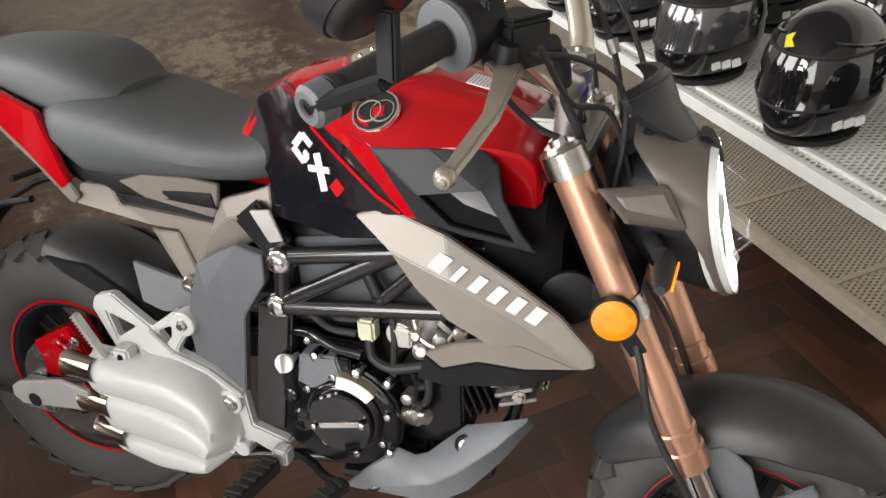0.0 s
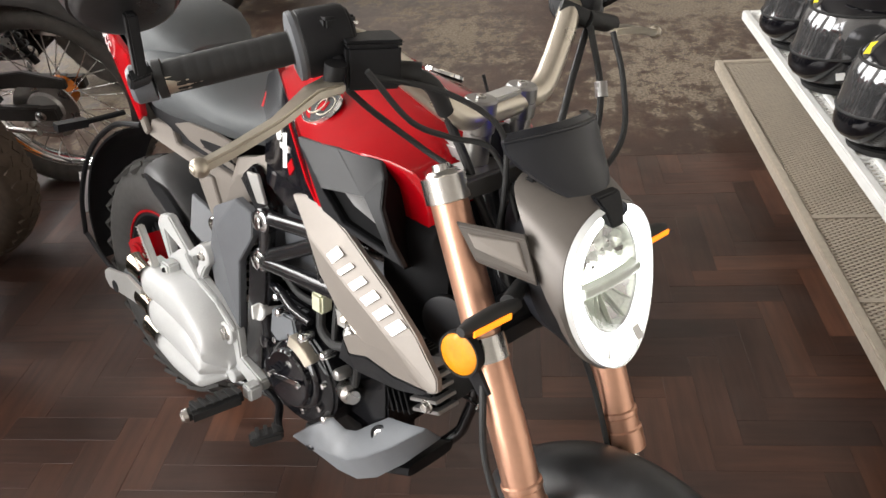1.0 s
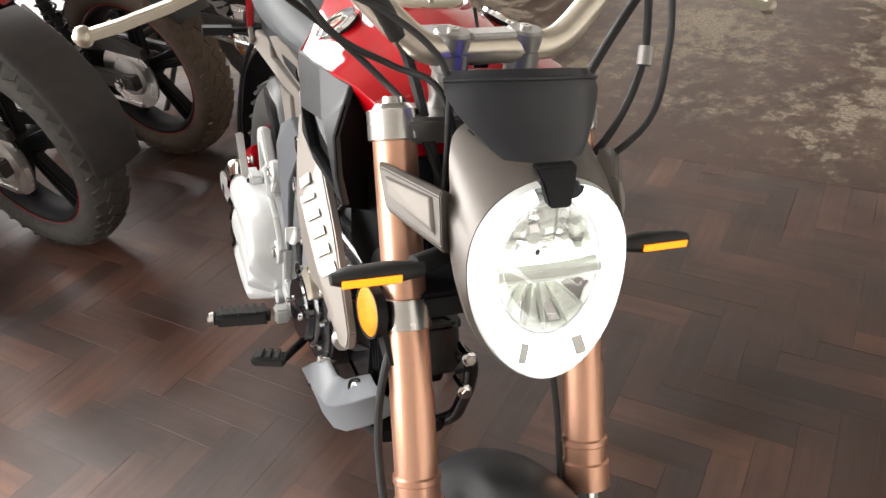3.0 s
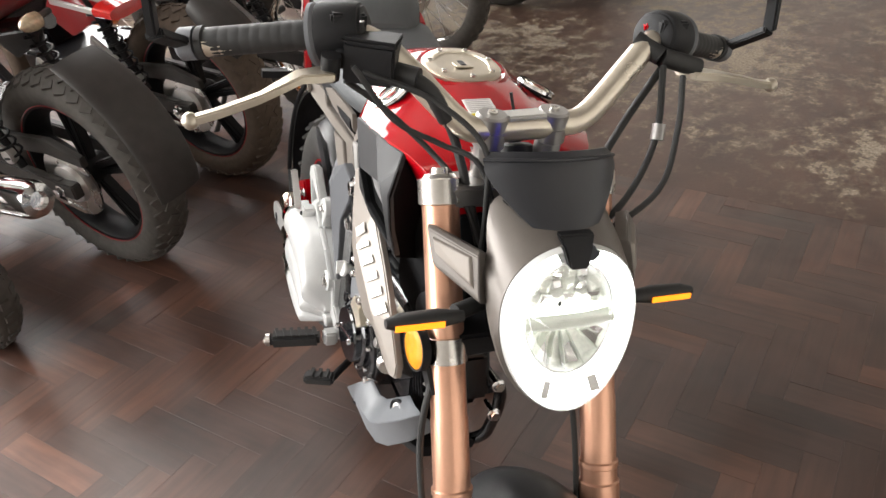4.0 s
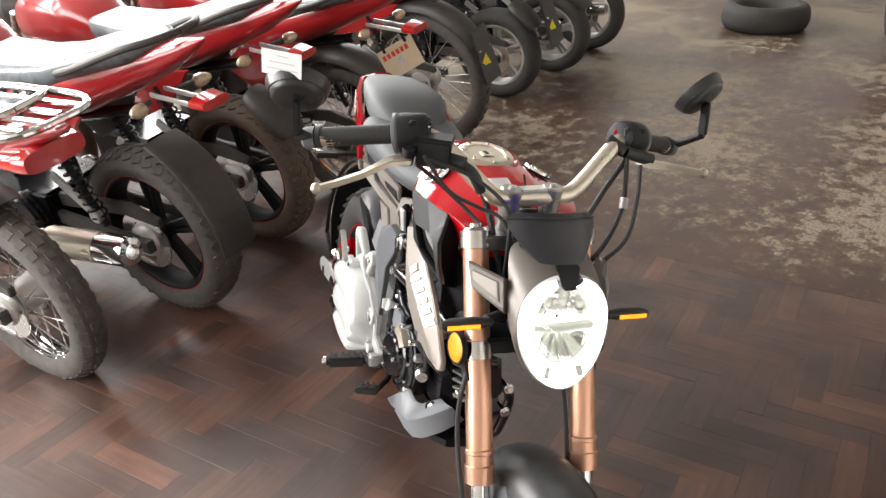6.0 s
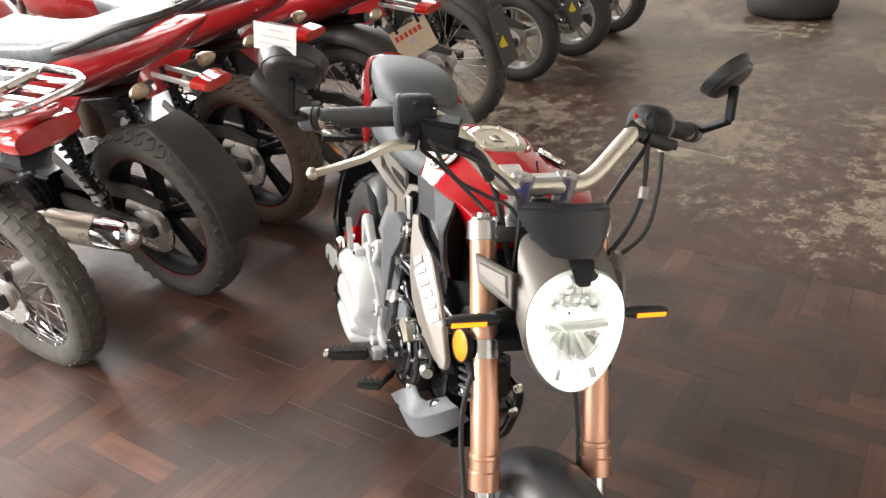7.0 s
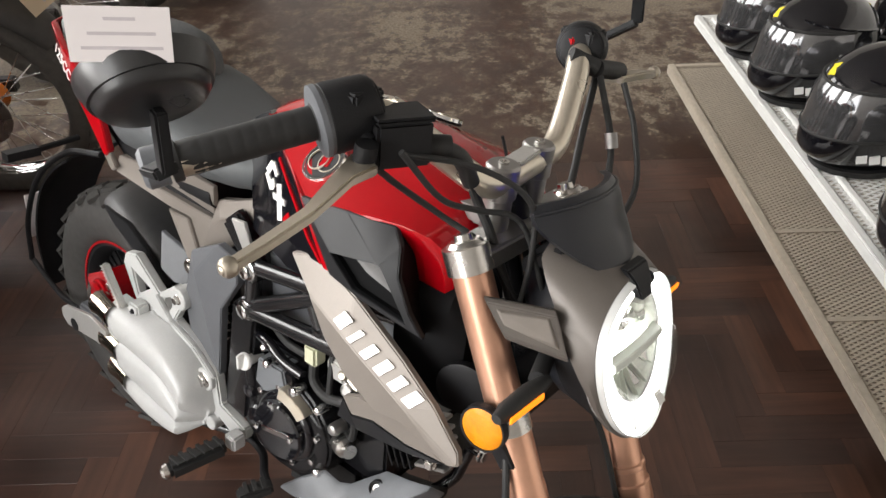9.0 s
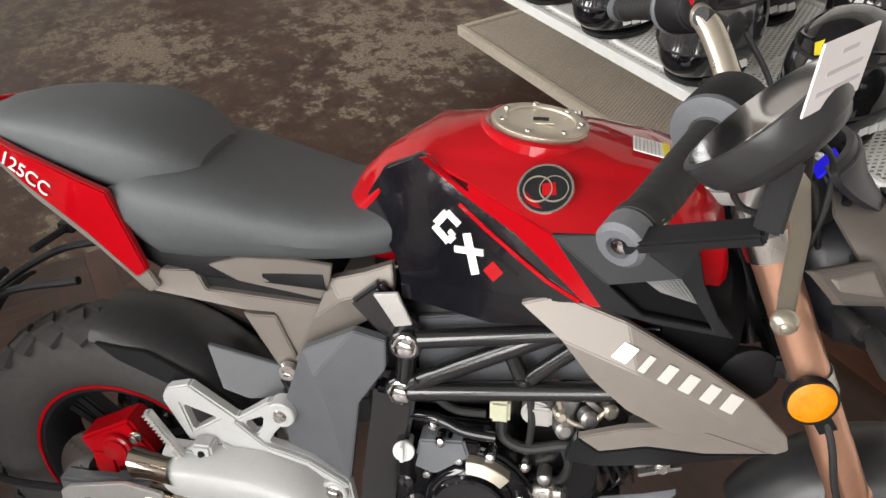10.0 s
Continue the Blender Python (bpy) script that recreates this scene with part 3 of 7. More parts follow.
def tank_ring(x):
    """Domed above the crease line with a low flat-sided deck, tucked in below it; fuller on the left."""
    zt, yc, zc = tank_at(x)
    low = (0.078 if x < 0.08 else 0.092) if x > 0.04 else max(0.020, 0.118 + 0.31 * x)
    low = min(low, yc - 0.004)
    half = []
    deck = 0.004 * max(0.0, min(1.0, (x + 0.16) / 0.05, (0.15 - x) / 0.05))
    for k in range(17):
        half.append((yc * k / 16, zt - (zt - zc) * (k / 16) ** 1.75 + (deck if yc * k / 16 < 0.066 else 0.0)))
    half += [(yc + 0.001, zc - 0.006), (low + (yc - low) * 0.55, zc - 0.035), (low, min(0.70, zc - 0.05)), (low * 0.6, min(0.672, zc - 0.06))]
    return [Vector((x, -y, z)) for y, z in half[::-1]] + [Vector((x, y * 1.15, z + 0.004 * min(1.0, y / 0.06))) for y, z in half[1:]]


tank_xs = []
for a, b in zip(TANK, TANK[1:]):
    tank_xs += [a[0] + (b[0] - a[0]) * k / 3 for k in range(3)]
tank = part("fuel_tank", loft([tank_ring(x) for x in tank_xs + [TANK[-1][0]]]), RED, bike, "glossy red fuel tank", angle=40)
CAPC = Vector((-0.052, 0.005, 0.8502))
CAPN = Vector((0.12, 0, 1)).normalized()
part("cap_surround", lathe([(-0.016, 0.070), (-0.002, 0.069), (0.0, 0.067), (0.001, 0.064), (-0.001, 0.0585), (-0.010, 0.058)], CAPC, CAPN, 48, caps=False), RED, tank)
cap = part("filler_cap", lathe([(-0.016, 0.058), (0.002, 0.058), (0.0025, 0.056), (0.004, 0.056), (0.006, 0.053), (0.0065, 0.040), (0.0045, 0.039), (0.0045, 0.0)], CAPC, CAPN, 40), CHAMPAGNE, tank, "round brushed filler cap")
for k in range(7):
    a = 2 * math.pi * k / 7
    part("cap_screw", lathe([(0, 0.004), (0.0025, 0.004), (0.003, 0.003)], CAPC + CAPN * 0.0062 + Vector((math.cos(a) * 0.0465, math.sin(a) * 0.0465, -0.10 * math.cos(a) * 0.0465)), CAPN, 12), STEEL, cap)
part("key_slot", moved(box(-0.009, 0.009, -0.004, 0.004, 0, 0.002), Matrix.Translation(CAPC + CAPN * 0.0046)), MATT, cap)
part("cap_flap", moved(box(-0.02, 0.02, -0.013, 0.013, 0, 0.0012), Matrix.Translation(CAPC + CAPN * 0.0042 + Vector((-0.004, 0, 0)))), CHAMPAGNE, cap, bevel=0.0004)
for s in (-1, 1):
    bc, bn = (Vector((-0.036, -0.1015, 0.8150)), Vector((-0.10, -0.60, 0.79)).normalized()) if s < 0 else (Vector((-0.036, 0.121, 0.8235)), Vector((0.02, 0.36, 0.93)).normalized())
    badge = part("tank_badge", lathe([(-0.004, 0.0), (-0.004, 0.029), (0.002, 0.029), (0.004, 0.027), (0.004, 0.024), (0.003, 0.0235), (0.003, 0.0)], bc, bn, 32), MATT, tank, "round black and silver tank badge")
    part("badge_ring", lathe([(0.0, 0.0285), (0.0, 0.031), (0.0045, 0.030), (0.0045, 0.0275), (0.0, 0.0285)], bc, bn, 32, caps=False), CHROME, badge)
    part("badge_diamond", lathe([(0.003, 0.011), (0.0042, 0.010), (0.0042, 0.0)], bc + Vector((0.004, 0, 0)), bn, 4), RED, badge)
    part("badge_hoop", lathe([(0.003, 0.0145), (0.003, 0.016), (0.0048, 0.0155), (0.0048, 0.0145)], bc + Vector((0.009, 0, 0.0006)), bn, 28, caps=False), CHAMPAGNE, badge)
    part("badge_hoop", lathe([(0.003, 0.0145), (0.003, 0.016), (0.0048, 0.0155), (0.0048, 0.0145)], bc - Vector((0.008, 0, 0.0006)), bn, 28, caps=False), CHAMPAGNE, badge)
LABEL_AT = Matrix.Translation((0.074, -0.012, 0.8345)) @ Matrix.Rotation(radians(13), 4, "Y") @ Matrix.Rotation(radians(2), 4, "X")
lab = part("warning_label", moved(box(-0.021, 0.021, -0.02, 0.02, 0, 0.0008), LABEL_AT), WHITEMARK, tank, "white warning label with grey lines")
for k in range(7):
    part("printed_line", moved(box(-0.019 + k * 0.0044, -0.0175 + k * 0.0044, -0.017, 0.017, 0.0008, 0.0012), LABEL_AT), INK, lab)
part("label_stripe", moved(box(0.013, 0.021, -0.02, 0.02, 0.0008, 0.0014), LABEL_AT), YELLOW, lab)

def cover_y(x, z):
    """The plane of the right side cover, flaring outwards to the front."""
    return -0.142 - 0.31 * x + 0.15 * (z - 0.73)


SIDE_V = [(x, cover_y(x, z) + d, z) for x, z, d in ((-0.176, 0.836, 0.0), (-0.224, 0.811, 0.002), (-0.258, 0.757, 0.010), (-0.212, 0.708, 0.002), (-0.204, 0.686, 0.0), (-0.100, 0.694, -0.001), (-0.030, 0.699, -0.001), (0.018, 0.709, 0.0), (-0.075, 0.777, 0.002), (-0.122, 0.804, 0.001), (-0.152, 0.797, -0.001), (-0.085, 0.744, -0.002), (-0.190, 0.755, -0.003))]
SIDE_F = [(0, 9, 10), (9, 8, 11, 10), (8, 7, 6, 11), (0, 10, 12, 1), (1, 12, 2), (2, 12, 3), (3, 12, 5, 4), (12, 10, 11), (12, 11, 5), (11, 6, 5)]
SKIRT_V = [(x, cover_y(x, z) + 0.004, z) for x, z in ((-0.205, 0.687), (-0.203, 0.655), (-0.088, 0.653), (-0.010, 0.672), (-0.020, 0.699), (-0.100, 0.693))]
INTAKE_V = [(-0.025, -0.1515, 0.788), (0.045, -0.1425, 0.791), (0.103, -0.125, 0.788), (0.123, -0.137, 0.774), (0.131, -0.1485, 0.742), (0.150, -0.1495, 0.705), (0.170, -0.146, 0.678), (0.088, -0.1575, 0.695), (0.032, -0.158, 0.708), (0.036, -0.1605, 0.740), (0.108, -0.1550, 0.751), (0.146, -0.150, 0.690), (0.073, -0.1590, 0.706)]
INTAKE_F = [(0, 1, 10, 9), (1, 2, 10), (2, 3, 10), (3, 4, 10), (4, 5, 11, 10), (5, 6, 11), (6, 7, 12, 11), (7, 8, 9, 12), (8, 0, 9)]
DUCT_V = [(0.104, -0.124, 0.787), (0.124, -0.136, 0.773), (0.132, -0.147, 0.742), (0.151, -0.148, 0.705), (0.171, -0.145, 0.677), (0.106, -0.112, 0.778), (0.116, -0.104, 0.755), (0.122, -0.100, 0.72), (0.128, -0.098, 0.685), (0.136, -0.096, 0.650)]
SHROUD_V = [(-0.055, -0.142, 0.697), (-0.013, -0.138, 0.709), (0.061, -0.144, 0.685), (0.145, -0.149, 0.639), (0.202, -0.154, 0.603), (0.242, -0.156, 0.562), (0.246, -0.158, 0.545), (0.232, -0.162, 0.541), (0.160, -0.163, 0.562), (0.120, -0.166, 0.558), (0.068, -0.166, 0.584), (0.028, -0.163, 0.619), (-0.009, -0.155, 0.663), (0.075, -0.169, 0.638), (0.165, -0.170, 0.595)]
SHROUD_F = [(0, 1, 12), (1, 2, 13, 12), (2, 3, 14, 13), (3, 4, 14), (4, 5, 6, 14), (6, 7, 14), (7, 8, 14), (8, 9, 13, 14), (9, 10, 13), (10, 11, 12, 13)]
CHIN_V = [(0.018, -0.118, 0.495), (0.070, -0.138, 0.533), (0.118, -0.150, 0.553), (0.160, -0.158, 0.559), (0.230, -0.160, 0.540), (0.160, -0.150, 0.520), (0.098, -0.142, 0.514), (0.045, -0.128, 0.485)]
BELLY_V = [(0.004, -0.115, 0.452), (0.018, -0.118, 0.494), (0.045, -0.129, 0.484), (0.098, -0.143, 0.513), (0.160, -0.151, 0.519), (0.230, -0.160, 0.539), (0.195, -0.132, 0.500), (0.130, -0.112, 0.462), (0.040, -0.110, 0.444)]
for s in (-1, 1):
    one = (lambda b: b) if s < 0 else flip
    side = part("side_cover", one(shell(SIDE_V, SIDE_F, (0, 0.012, 0))), WRAPPED, bike, "gloss black side cover wrapped in clear film", bevel=0.0015, angle=60)
    part("cover_skirt", one(shell(SKIRT_V, [(0, 1, 2, 5), (5, 2, 3, 4)], (0, 0.012, 0))), GLOSS, side, bevel=0.0015, angle=60)
    low_edge = [Vector((x, cover_y(x, z) - 0.004, z)) for x, z in ((-0.168, 0.834), (-0.120, 0.804), (-0.075, 0.777), (-0.030, 0.743), (0.016, 0.708))]
    top_edge = [Vector((x, -tank_at(x)[1] - 0.0015, tank_at(x)[2])) for x in (-0.178, -0.120, -0.070)] + [Vector((-0.024, -0.1500, 0.788)), Vector((0.035, -0.153, 0.707))]
    part("red_edge", one(shell(low_edge + top_edge, [(k, k + 1, k + 6, k + 5) for k in range(4)], (0, 0.012, 0))), RED, bike, "red tank edge", bevel=0.0015)
    cover_tree = BVHTree.FromPolygons([Vector(v) for v in SIDE_V], SIDE_F)
    on_cover = lambda x, z: cover_tree.ray_cast(Vector((x, -0.4, z)), Vector((0, 1, 0)))[0] or Vector((x, cover_y(x, z) - 0.003, z))
    stripe = [(-0.130, 0.789), (-0.100, 0.768), (-0.062, 0.744), (-0.028, 0.724), (0.008, 0.710)]
    for a, b in zip(stripe, stripe[1:]):
        part("red_pinstripe", one(beam(on_cover(*a) - Vector((0, 0.0006, 0)), on_cover(*b) - Vector((0, 0.0006, 0)), 0.0045, 0.003)), RED, side)
    intake = part("intake_panel", one(shell(INTAKE_V, INTAKE_F, (0, 0.008, 0))), SHADOWGREY, bike, "charcoal air intake panel", bevel=0.001, angle=24)
    part("intake_duct", one(shell(DUCT_V, [(k, k + 1, k + 6, k + 5) for k in range(4)], (-0.003, 0.001, 0))), SHADEBLACK, intake, angle=60)
    slot = [Vector(INTAKE_V[k]) for k in (9, 10, 11, 12)]
    floor_ = [v + Vector((0, 0.013, 0)) for v in slot]
    part("intake_recess", one(poly([v + Vector((0, 0.005, 0)) for v in slot] + floor_, [(4, 5, 6, 7)] + [(k, (k + 1) % 4, 4 + (k + 1) % 4, 4 + k) for k in range(4)])), SHADEBLACK, intake)
    grid = [slot[0].lerp(slot[1], 0.50), slot[1].lerp(slot[0], 0.04), slot[1].lerp(slot[2], 0.52), slot[0].lerp(slot[1], 0.50).lerp(slot[1].lerp(slot[2], 0.52), 0.34) + Vector((-0.003, 0, -0.004))]
    grid = [v + Vector((0, 0.0045, 0)) for v in grid]
    louvres = None
    for k in range(15):
        t = k / 14
        b = beam(grid[1].lerp(grid[2], t), grid[0].lerp(grid[3], t), 0.0008, 0.0012)
        louvres = b if louvres is None else join(louvres, b)
    for k in range(9):
        t = k / 8
        louvres = join(louvres, beam(grid[0].lerp(grid[1], t), grid[3].lerp(grid[2], t), 0.0008, 0.0012))
    part("intake_mesh", one(louvres), MESHGREY, intake, "grey wire mesh")
    shroud = part("radiator_shroud", one(shell(SHROUD_V, SHROUD_F, (0, 0.010, 0))), TITAN, bike, "titanium grey shroud with raised chrome emblem", bevel=0.0015, angle=8)
    part("shroud_lower", one(shell(CHIN_V, [(0, 1, 6, 7), (1, 2, 6), (2, 3, 5, 6), (3, 4, 5)], (0, 0.012, 0))), TITAN, shroud, bevel=0.0015, angle=15)
    part("belly_panel", one(shell(BELLY_V, [(0, 1, 2, 8), (2, 3, 7, 8), (3, 4, 6, 7), (4, 5, 6)], (0, 0.02, 0))), SHADOWGREY, shroud, "charcoal lower shroud", bevel=0.0015, angle=15)
    # six raised emblem bars along the shroud
    tree = BVHTree.FromPolygons([Vector(v) for v in SHROUD_V], SHROUD_F)
    for k, w in enumerate((0.017, 0.008, 0.012, 0.013, 0.013, 0.015)):
        t = k / 5
        hit, nor = tree.ray_cast(Vector((0.060 + 0.116 * t, -0.4, 0.657 - 0.052 * t)), Vector((0, 1, 0)))[:2]
        nor = -nor if nor.y > 0 else nor
        run = (Vector((0.112, 0, -0.052)) - nor * Vector((0.112, 0, -0.052)).dot(nor)).normalized()
        up = run.cross(-nor).normalized()
        up = up if up.z > 0 else -up
        q = [hit + run * (a * w / 2 + c * 0.003) + up * (c * 0.0105) + nor * 0.0008 for a, c in ((-1, -1), (1, -1), (1, 1), (-1, 1))]
        part("emblem_bar", one(shell(q, [(0, 1, 2, 3)], nor * 0.0022)), BRIGHTMARK, shroud, "raised bright silver emblem bar", bevel=0.0005)
    # white and red marks on the side cover: an open frame, two crossing strokes, a block
    along, rise = Vector((0.745, -0.24, -0.665)).normalized(), Vector((0.66, -0.20, 0.75))
    rise = (rise - along * rise.dot(along)).normalized()
    for a0, r0, a1, r1, wide, mt in ((0.0, -0.007, 0.0, 0.010, 0.009, WHITEMARK), (0.0, -0.010, 0.020, -0.010, 0.008, WHITEMARK), (0.0, 0.010, 0.016, 0.011, 0.008, WHITEMARK), (0.019, -0.010, 0.019, -0.001, 0.008, WHITEMARK), (0.013, -0.001, 0.020, -0.001, 0.006, WHITEMARK), (0.026, 0.011, 0.058, -0.011, 0.0095, WHITEMARK), (0.028, -0.010, 0.049, 0.011, 0.008, WHITEMARK), (0.060, 0.006, 0.074, 0.006, 0.017, RED)):
        o = Vector((-0.152, -0.0890, 0.768))
        pa, pb = o + (along * a0 + rise * r0) * 1.22, o + (along * a1 + rise * r1) * 1.22
        ends = [on_cover(q.x, q.z) for q in (pa, pb)]
        part("decal_mark", one(beam(ends[0] - Vector((0, 0.0008, 0)), ends[1] - Vector((0, 0.0008, 0)), wide, 0.0026)), mt, side, bevel=0.0002)

# seats and tail
def seat_ring(x, a, b, w, p):
    """A seat section that draws in towards its lower edge."""
    m = (a + b) / 2
    return [Vector((q.x, q.y * (1 - 0.20 * max(0.0, (m - q.z) / (m - b))), q.z)) for q in oval((x, 0, m), w, (a - b) / 2, 40, p)]


seat = part("rider_seat", loft([seat_ring(x, a, b, w, p) for x, a, b, w, p in ((-0.572, 0.776, 0.752, 0.088, 3.0), (-0.556, 0.792, 0.726, 0.104, 3.4), (-0.53, 0.800, 0.697, 0.118, 3.8), (-0.50, 0.803, 0.678, 0.124, 4.0), (-0.45, 0.796, 0.678, 0.122, 4.0), (-0.38, 0.777, 0.684, 0.115, 3.8), (-0.31, 0.760, 0.684, 0.104, 3.6), (-0.26, 0.755, 0.686, 0.092, 3.4), (-0.225, 0.756, 0.690, 0.078, 3.2), (-0.20, 0.758, 0.70, 0.066, 3.0))]), VINYL, bike, "dark grey vinyl rider seat")
part("pillion_seat", loft([oval((x, 0, (a + b) / 2), w, (a - b) / 2, 40, p) for x, a, b, w, p in ((-0.762, 0.838, 0.826, 0.036, 2.6), (-0.745, 0.850, 0.818, 0.058, 2.8), (-0.70, 0.858, 0.804, 0.078, 3.0), (-0.64, 0.862, 0.788, 0.092, 3.2), (-0.57, 0.860, 0.768, 0.100, 3.4), (-0.53, 0.853, 0.760, 0.100, 3.4), (-0.495, 0.841, 0.760, 0.090, 3.0), (-0.470, 0.824, 0.766, 0.074, 2.8), (-0.455, 0.806, 0.775, 0.055, 2.6))]), VINYL, bike, "dark grey vinyl pillion seat")
TAIL_V = [(-0.775, -0.03, 0.845), (-0.74, -0.078, 0.842), (-0.66, -0.106, 0.824), (-0.575, -0.121, 0.798), (-0.545, -0.121, 0.786), (-0.508, -0.128, 0.688), (-0.525, -0.126, 0.676), (-0.585, -0.118, 0.728), (-0.665, -0.104, 0.782), (-0.745, -0.07, 0.822), (-0.78, -0.03, 0.828)]


def sub_at(x, z, d=0.0):
    """A point of the right subframe cover, which closes in towards the front."""
    return (x, -0.073 + 0.16 * (x + 0.30) + d, z)


for s in (-1, 1):
    one = (lambda b: b) if s < 0 else flip
    tail = part("tail_panel", one(shell(TAIL_V, [(0, 1, 9, 10), (1, 2, 8, 9), (2, 3, 7, 8), (3, 4, 5, 6, 7)], (0, 0.012, 0))), RED, bike, "red tail panel", bevel=0.002, angle=12)
    low = [TAIL_V[k] for k in (5, 6, 7, 8, 9)]
    part("tail_trim", one(shell([(x, y + 0.002, z) for x, y, z in low] + [(x + 0.010, y + 0.004, z - 0.024) for x, y, z in low[::-1]], [(0, 1, 8, 9), (1, 2, 7, 8), (2, 3, 6, 7), (3, 4, 5, 6)], (0, 0.008, 0))), TITAN, tail, "pale titanium trim", bevel=0.002, angle=12)
    txt = moved(lettering("125CC", 0.026, 0.0006), Matrix.Translation((-0.655, -0.1085, 0.797)) @ Matrix.Rotation(radians(-12), 4, "Z") @ Matrix.Rotation(radians(30), 4, "Y") @ Matrix.Rotation(radians(84), 4, "X"))
    if s < 0:
        part("lettering", txt, WHITEMARK, tail, "white engine size lettering")
    else:
        txt.free()
    sub = part("subframe_cover", one(shell([sub_at(*q) for q in ((-0.508, 0.664, -0.010), (-0.498, 0.684, -0.012), (-0.462, 0.676), (-0.4525, 0.648), (-0.314, 0.6245), (-0.320, 0.6075), (-0.41, 0.6175), (-0.513, 0.652, -0.010))], [(0, 1, 2, 3), (0, 3, 6, 7), (3, 4, 5, 6)], (0, 0.014, 0))), TITAN, bike, "titanium grey subframe cover", bevel=0.0015, angle=12)
    part("cover_slot", one(shell([sub_at(x, z, 0.010) for x, z in ((-0.470, 0.680), (-0.438, 0.692), (-0.305, 0.642), (-0.305, 0.618), (-0.460, 0.640))], [(0, 1, 2, 3, 4)], (0, 0.004, 0))), MATT, sub)
    part("cover_wing", one(shell([sub_at(*q) for q in ((-0.441, 0.688, -0.008), (-0.400, 0.700, -0.012), (-0.330, 0.700, -0.018), (-0.288, 0.692, -0.018), (-0.294, 0.665, -0.014), (-0.311, 0.634, 0.0), (-0.408, 0.664, -0.006))], [(0, 1, 6), (1, 2, 6), (2, 3, 4, 5, 6)], (0, 0.008, 0))), TITAN, sub, bevel=0.001, angle=8)
    part("cover_block", one(shell([sub_at(*q) for q in ((-0.296, 0.665, -0.004), (-0.252, 0.677, -0.008), (-0.218, 0.690, -0.010), (-0.216, 0.659, -0.014), (-0.283, 0.641, -0.014), (-0.226, 0.622, -0.002), (-0.268, 0.595, -0.004), (-0.320, 0.562, 0.0), (-0.350, 0.522, 0.0), (-0.358, 0.530, 0.0), (-0.321, 0.608, -0.004))], [(0, 1, 2, 3, 4), (4, 3, 5, 6), (4, 6, 7, 10), (0, 4, 10), (10, 7, 8, 9)], (0, 0.016, 0))), TITAN, sub, bevel=0.0015, angle=8)
    part("cover_strut", one(shell([sub_at(*q) for q in ((-0.412, 0.614), (-0.398, 0.612, -0.003), (-0.372, 0.607, 0.002), (-0.352, 0.542, 0.002), (-0.356, 0.524, 0.0), (-0.374, 0.526, 0.0), (-0.380, 0.560, -0.003))], [(0, 1, 6, 5), (1, 2, 3, 4, 5, 6)], (0, 0.012, 0))), TITAN, sub, bevel=0.0015, angle=8)
    part("cover_web", one(shell([sub_at(x, z, 0.008) for x, z in ((-0.376, 0.612), (-0.316, 0.612), (-0.350, 0.540))], [(0, 1, 2)], (0, 0.004, 0))), TITAN, sub)
    part("strut_bolt", one(lathe([(0, 0.014), (0.006, 0.014), (0.009, 0.012), (0.009, 0.007), (0.006, 0.006), (0.006, 0.0)], (-0.360, -0.088, 0.528), (0, -1, 0), 20)), STEEL, sub)
part("tail_underside", loft([oval((x, 0, z), w, h, 20, 3.0) for x, z, w, h in ((-0.78, 0.832, 0.03, 0.012), (-0.70, 0.80, 0.07, 0.025), (-0.6, 0.745, 0.095, 0.04), (-0.5, 0.69, 0.105, 0.035), (-0.3, 0.67, 0.09, 0.03))]), MATT, bike)
part("tail_light", loft([oval((x, 0, z), w, h, 20, 3.0) for x, z, w, h in ((-0.785, 0.838, 0.028, 0.010), (-0.798, 0.836, 0.024, 0.008))]), REDLENS, bike, "small red tail light")

# rear mudguards and plate hanger
hugger = part("hugger", arch(RAXLE + Vector((0.01, 0, 0)), 0.282, 22, 92, 0.150, flare=0.42, tip=0.85), MUDBLACK, bike, "dusty black rear hugger")
for s in (-1, 1):
    one = (lambda b: b) if s < 0 else flip
    part("hugger_side", one(shell([(-0.655, -0.074, 0.525), (-0.575, -0.076, 0.520), (-0.490, -0.080, 0.478), (-0.440, -0.084, 0.440), (-0.470, -0.086, 0.418), (-0.545, -0.080, 0.470), (-0.620, -0.076, 0.500)], [(0, 1, 6), (1, 2, 5, 6), (2, 3, 4, 5)], (0, 0.008, 0))), SHADOWGREY, hugger, bevel=0.001)
    part("hugger_wing", one(shell([(-0.488, -0.062, 0.534), (-0.400, -0.055, 0.508), (-0.340, -0.050, 0.486), (-0.352, -0.064, 0.462), (-0.426, -0.086, 0.468), (-0.462, -0.086, 0.480), (-0.420, -0.070, 0.490)], [(0, 1, 6), (1, 2, 3, 6), (3, 4, 6), (4, 5, 0, 6)], (0, 0.008, 0))), SLATE, hugger, bevel=0.001, angle=10)
hang = part("plate_hanger", arch(RAXLE, 0.335, 118, 192, 0.13, flare=0.15, tip=0.75, cross=7), MATT, bike, "black licence plate hanger")
for y in (-0.062, 0.062):
    part("hanger_rail", tube([(-0.66, y, 0.62), (-0.79, y, 0.585), (-0.93, y, 0.49), (-1.02, y, 0.36), (-1.04, y, 0.25)], 0.006, 8), MATT, hang)
    part("hanger_stay", tube([(-1.03, y, 0.25), (-0.88, y * 1.3, 0.235), (-0.73, y * 1.5, 0.25)], 0.006, 8), MATT, hang)
part("plate", box(-1.052, -1.046, -0.05, 0.05, 0.30, 0.40), PAPER, hang)
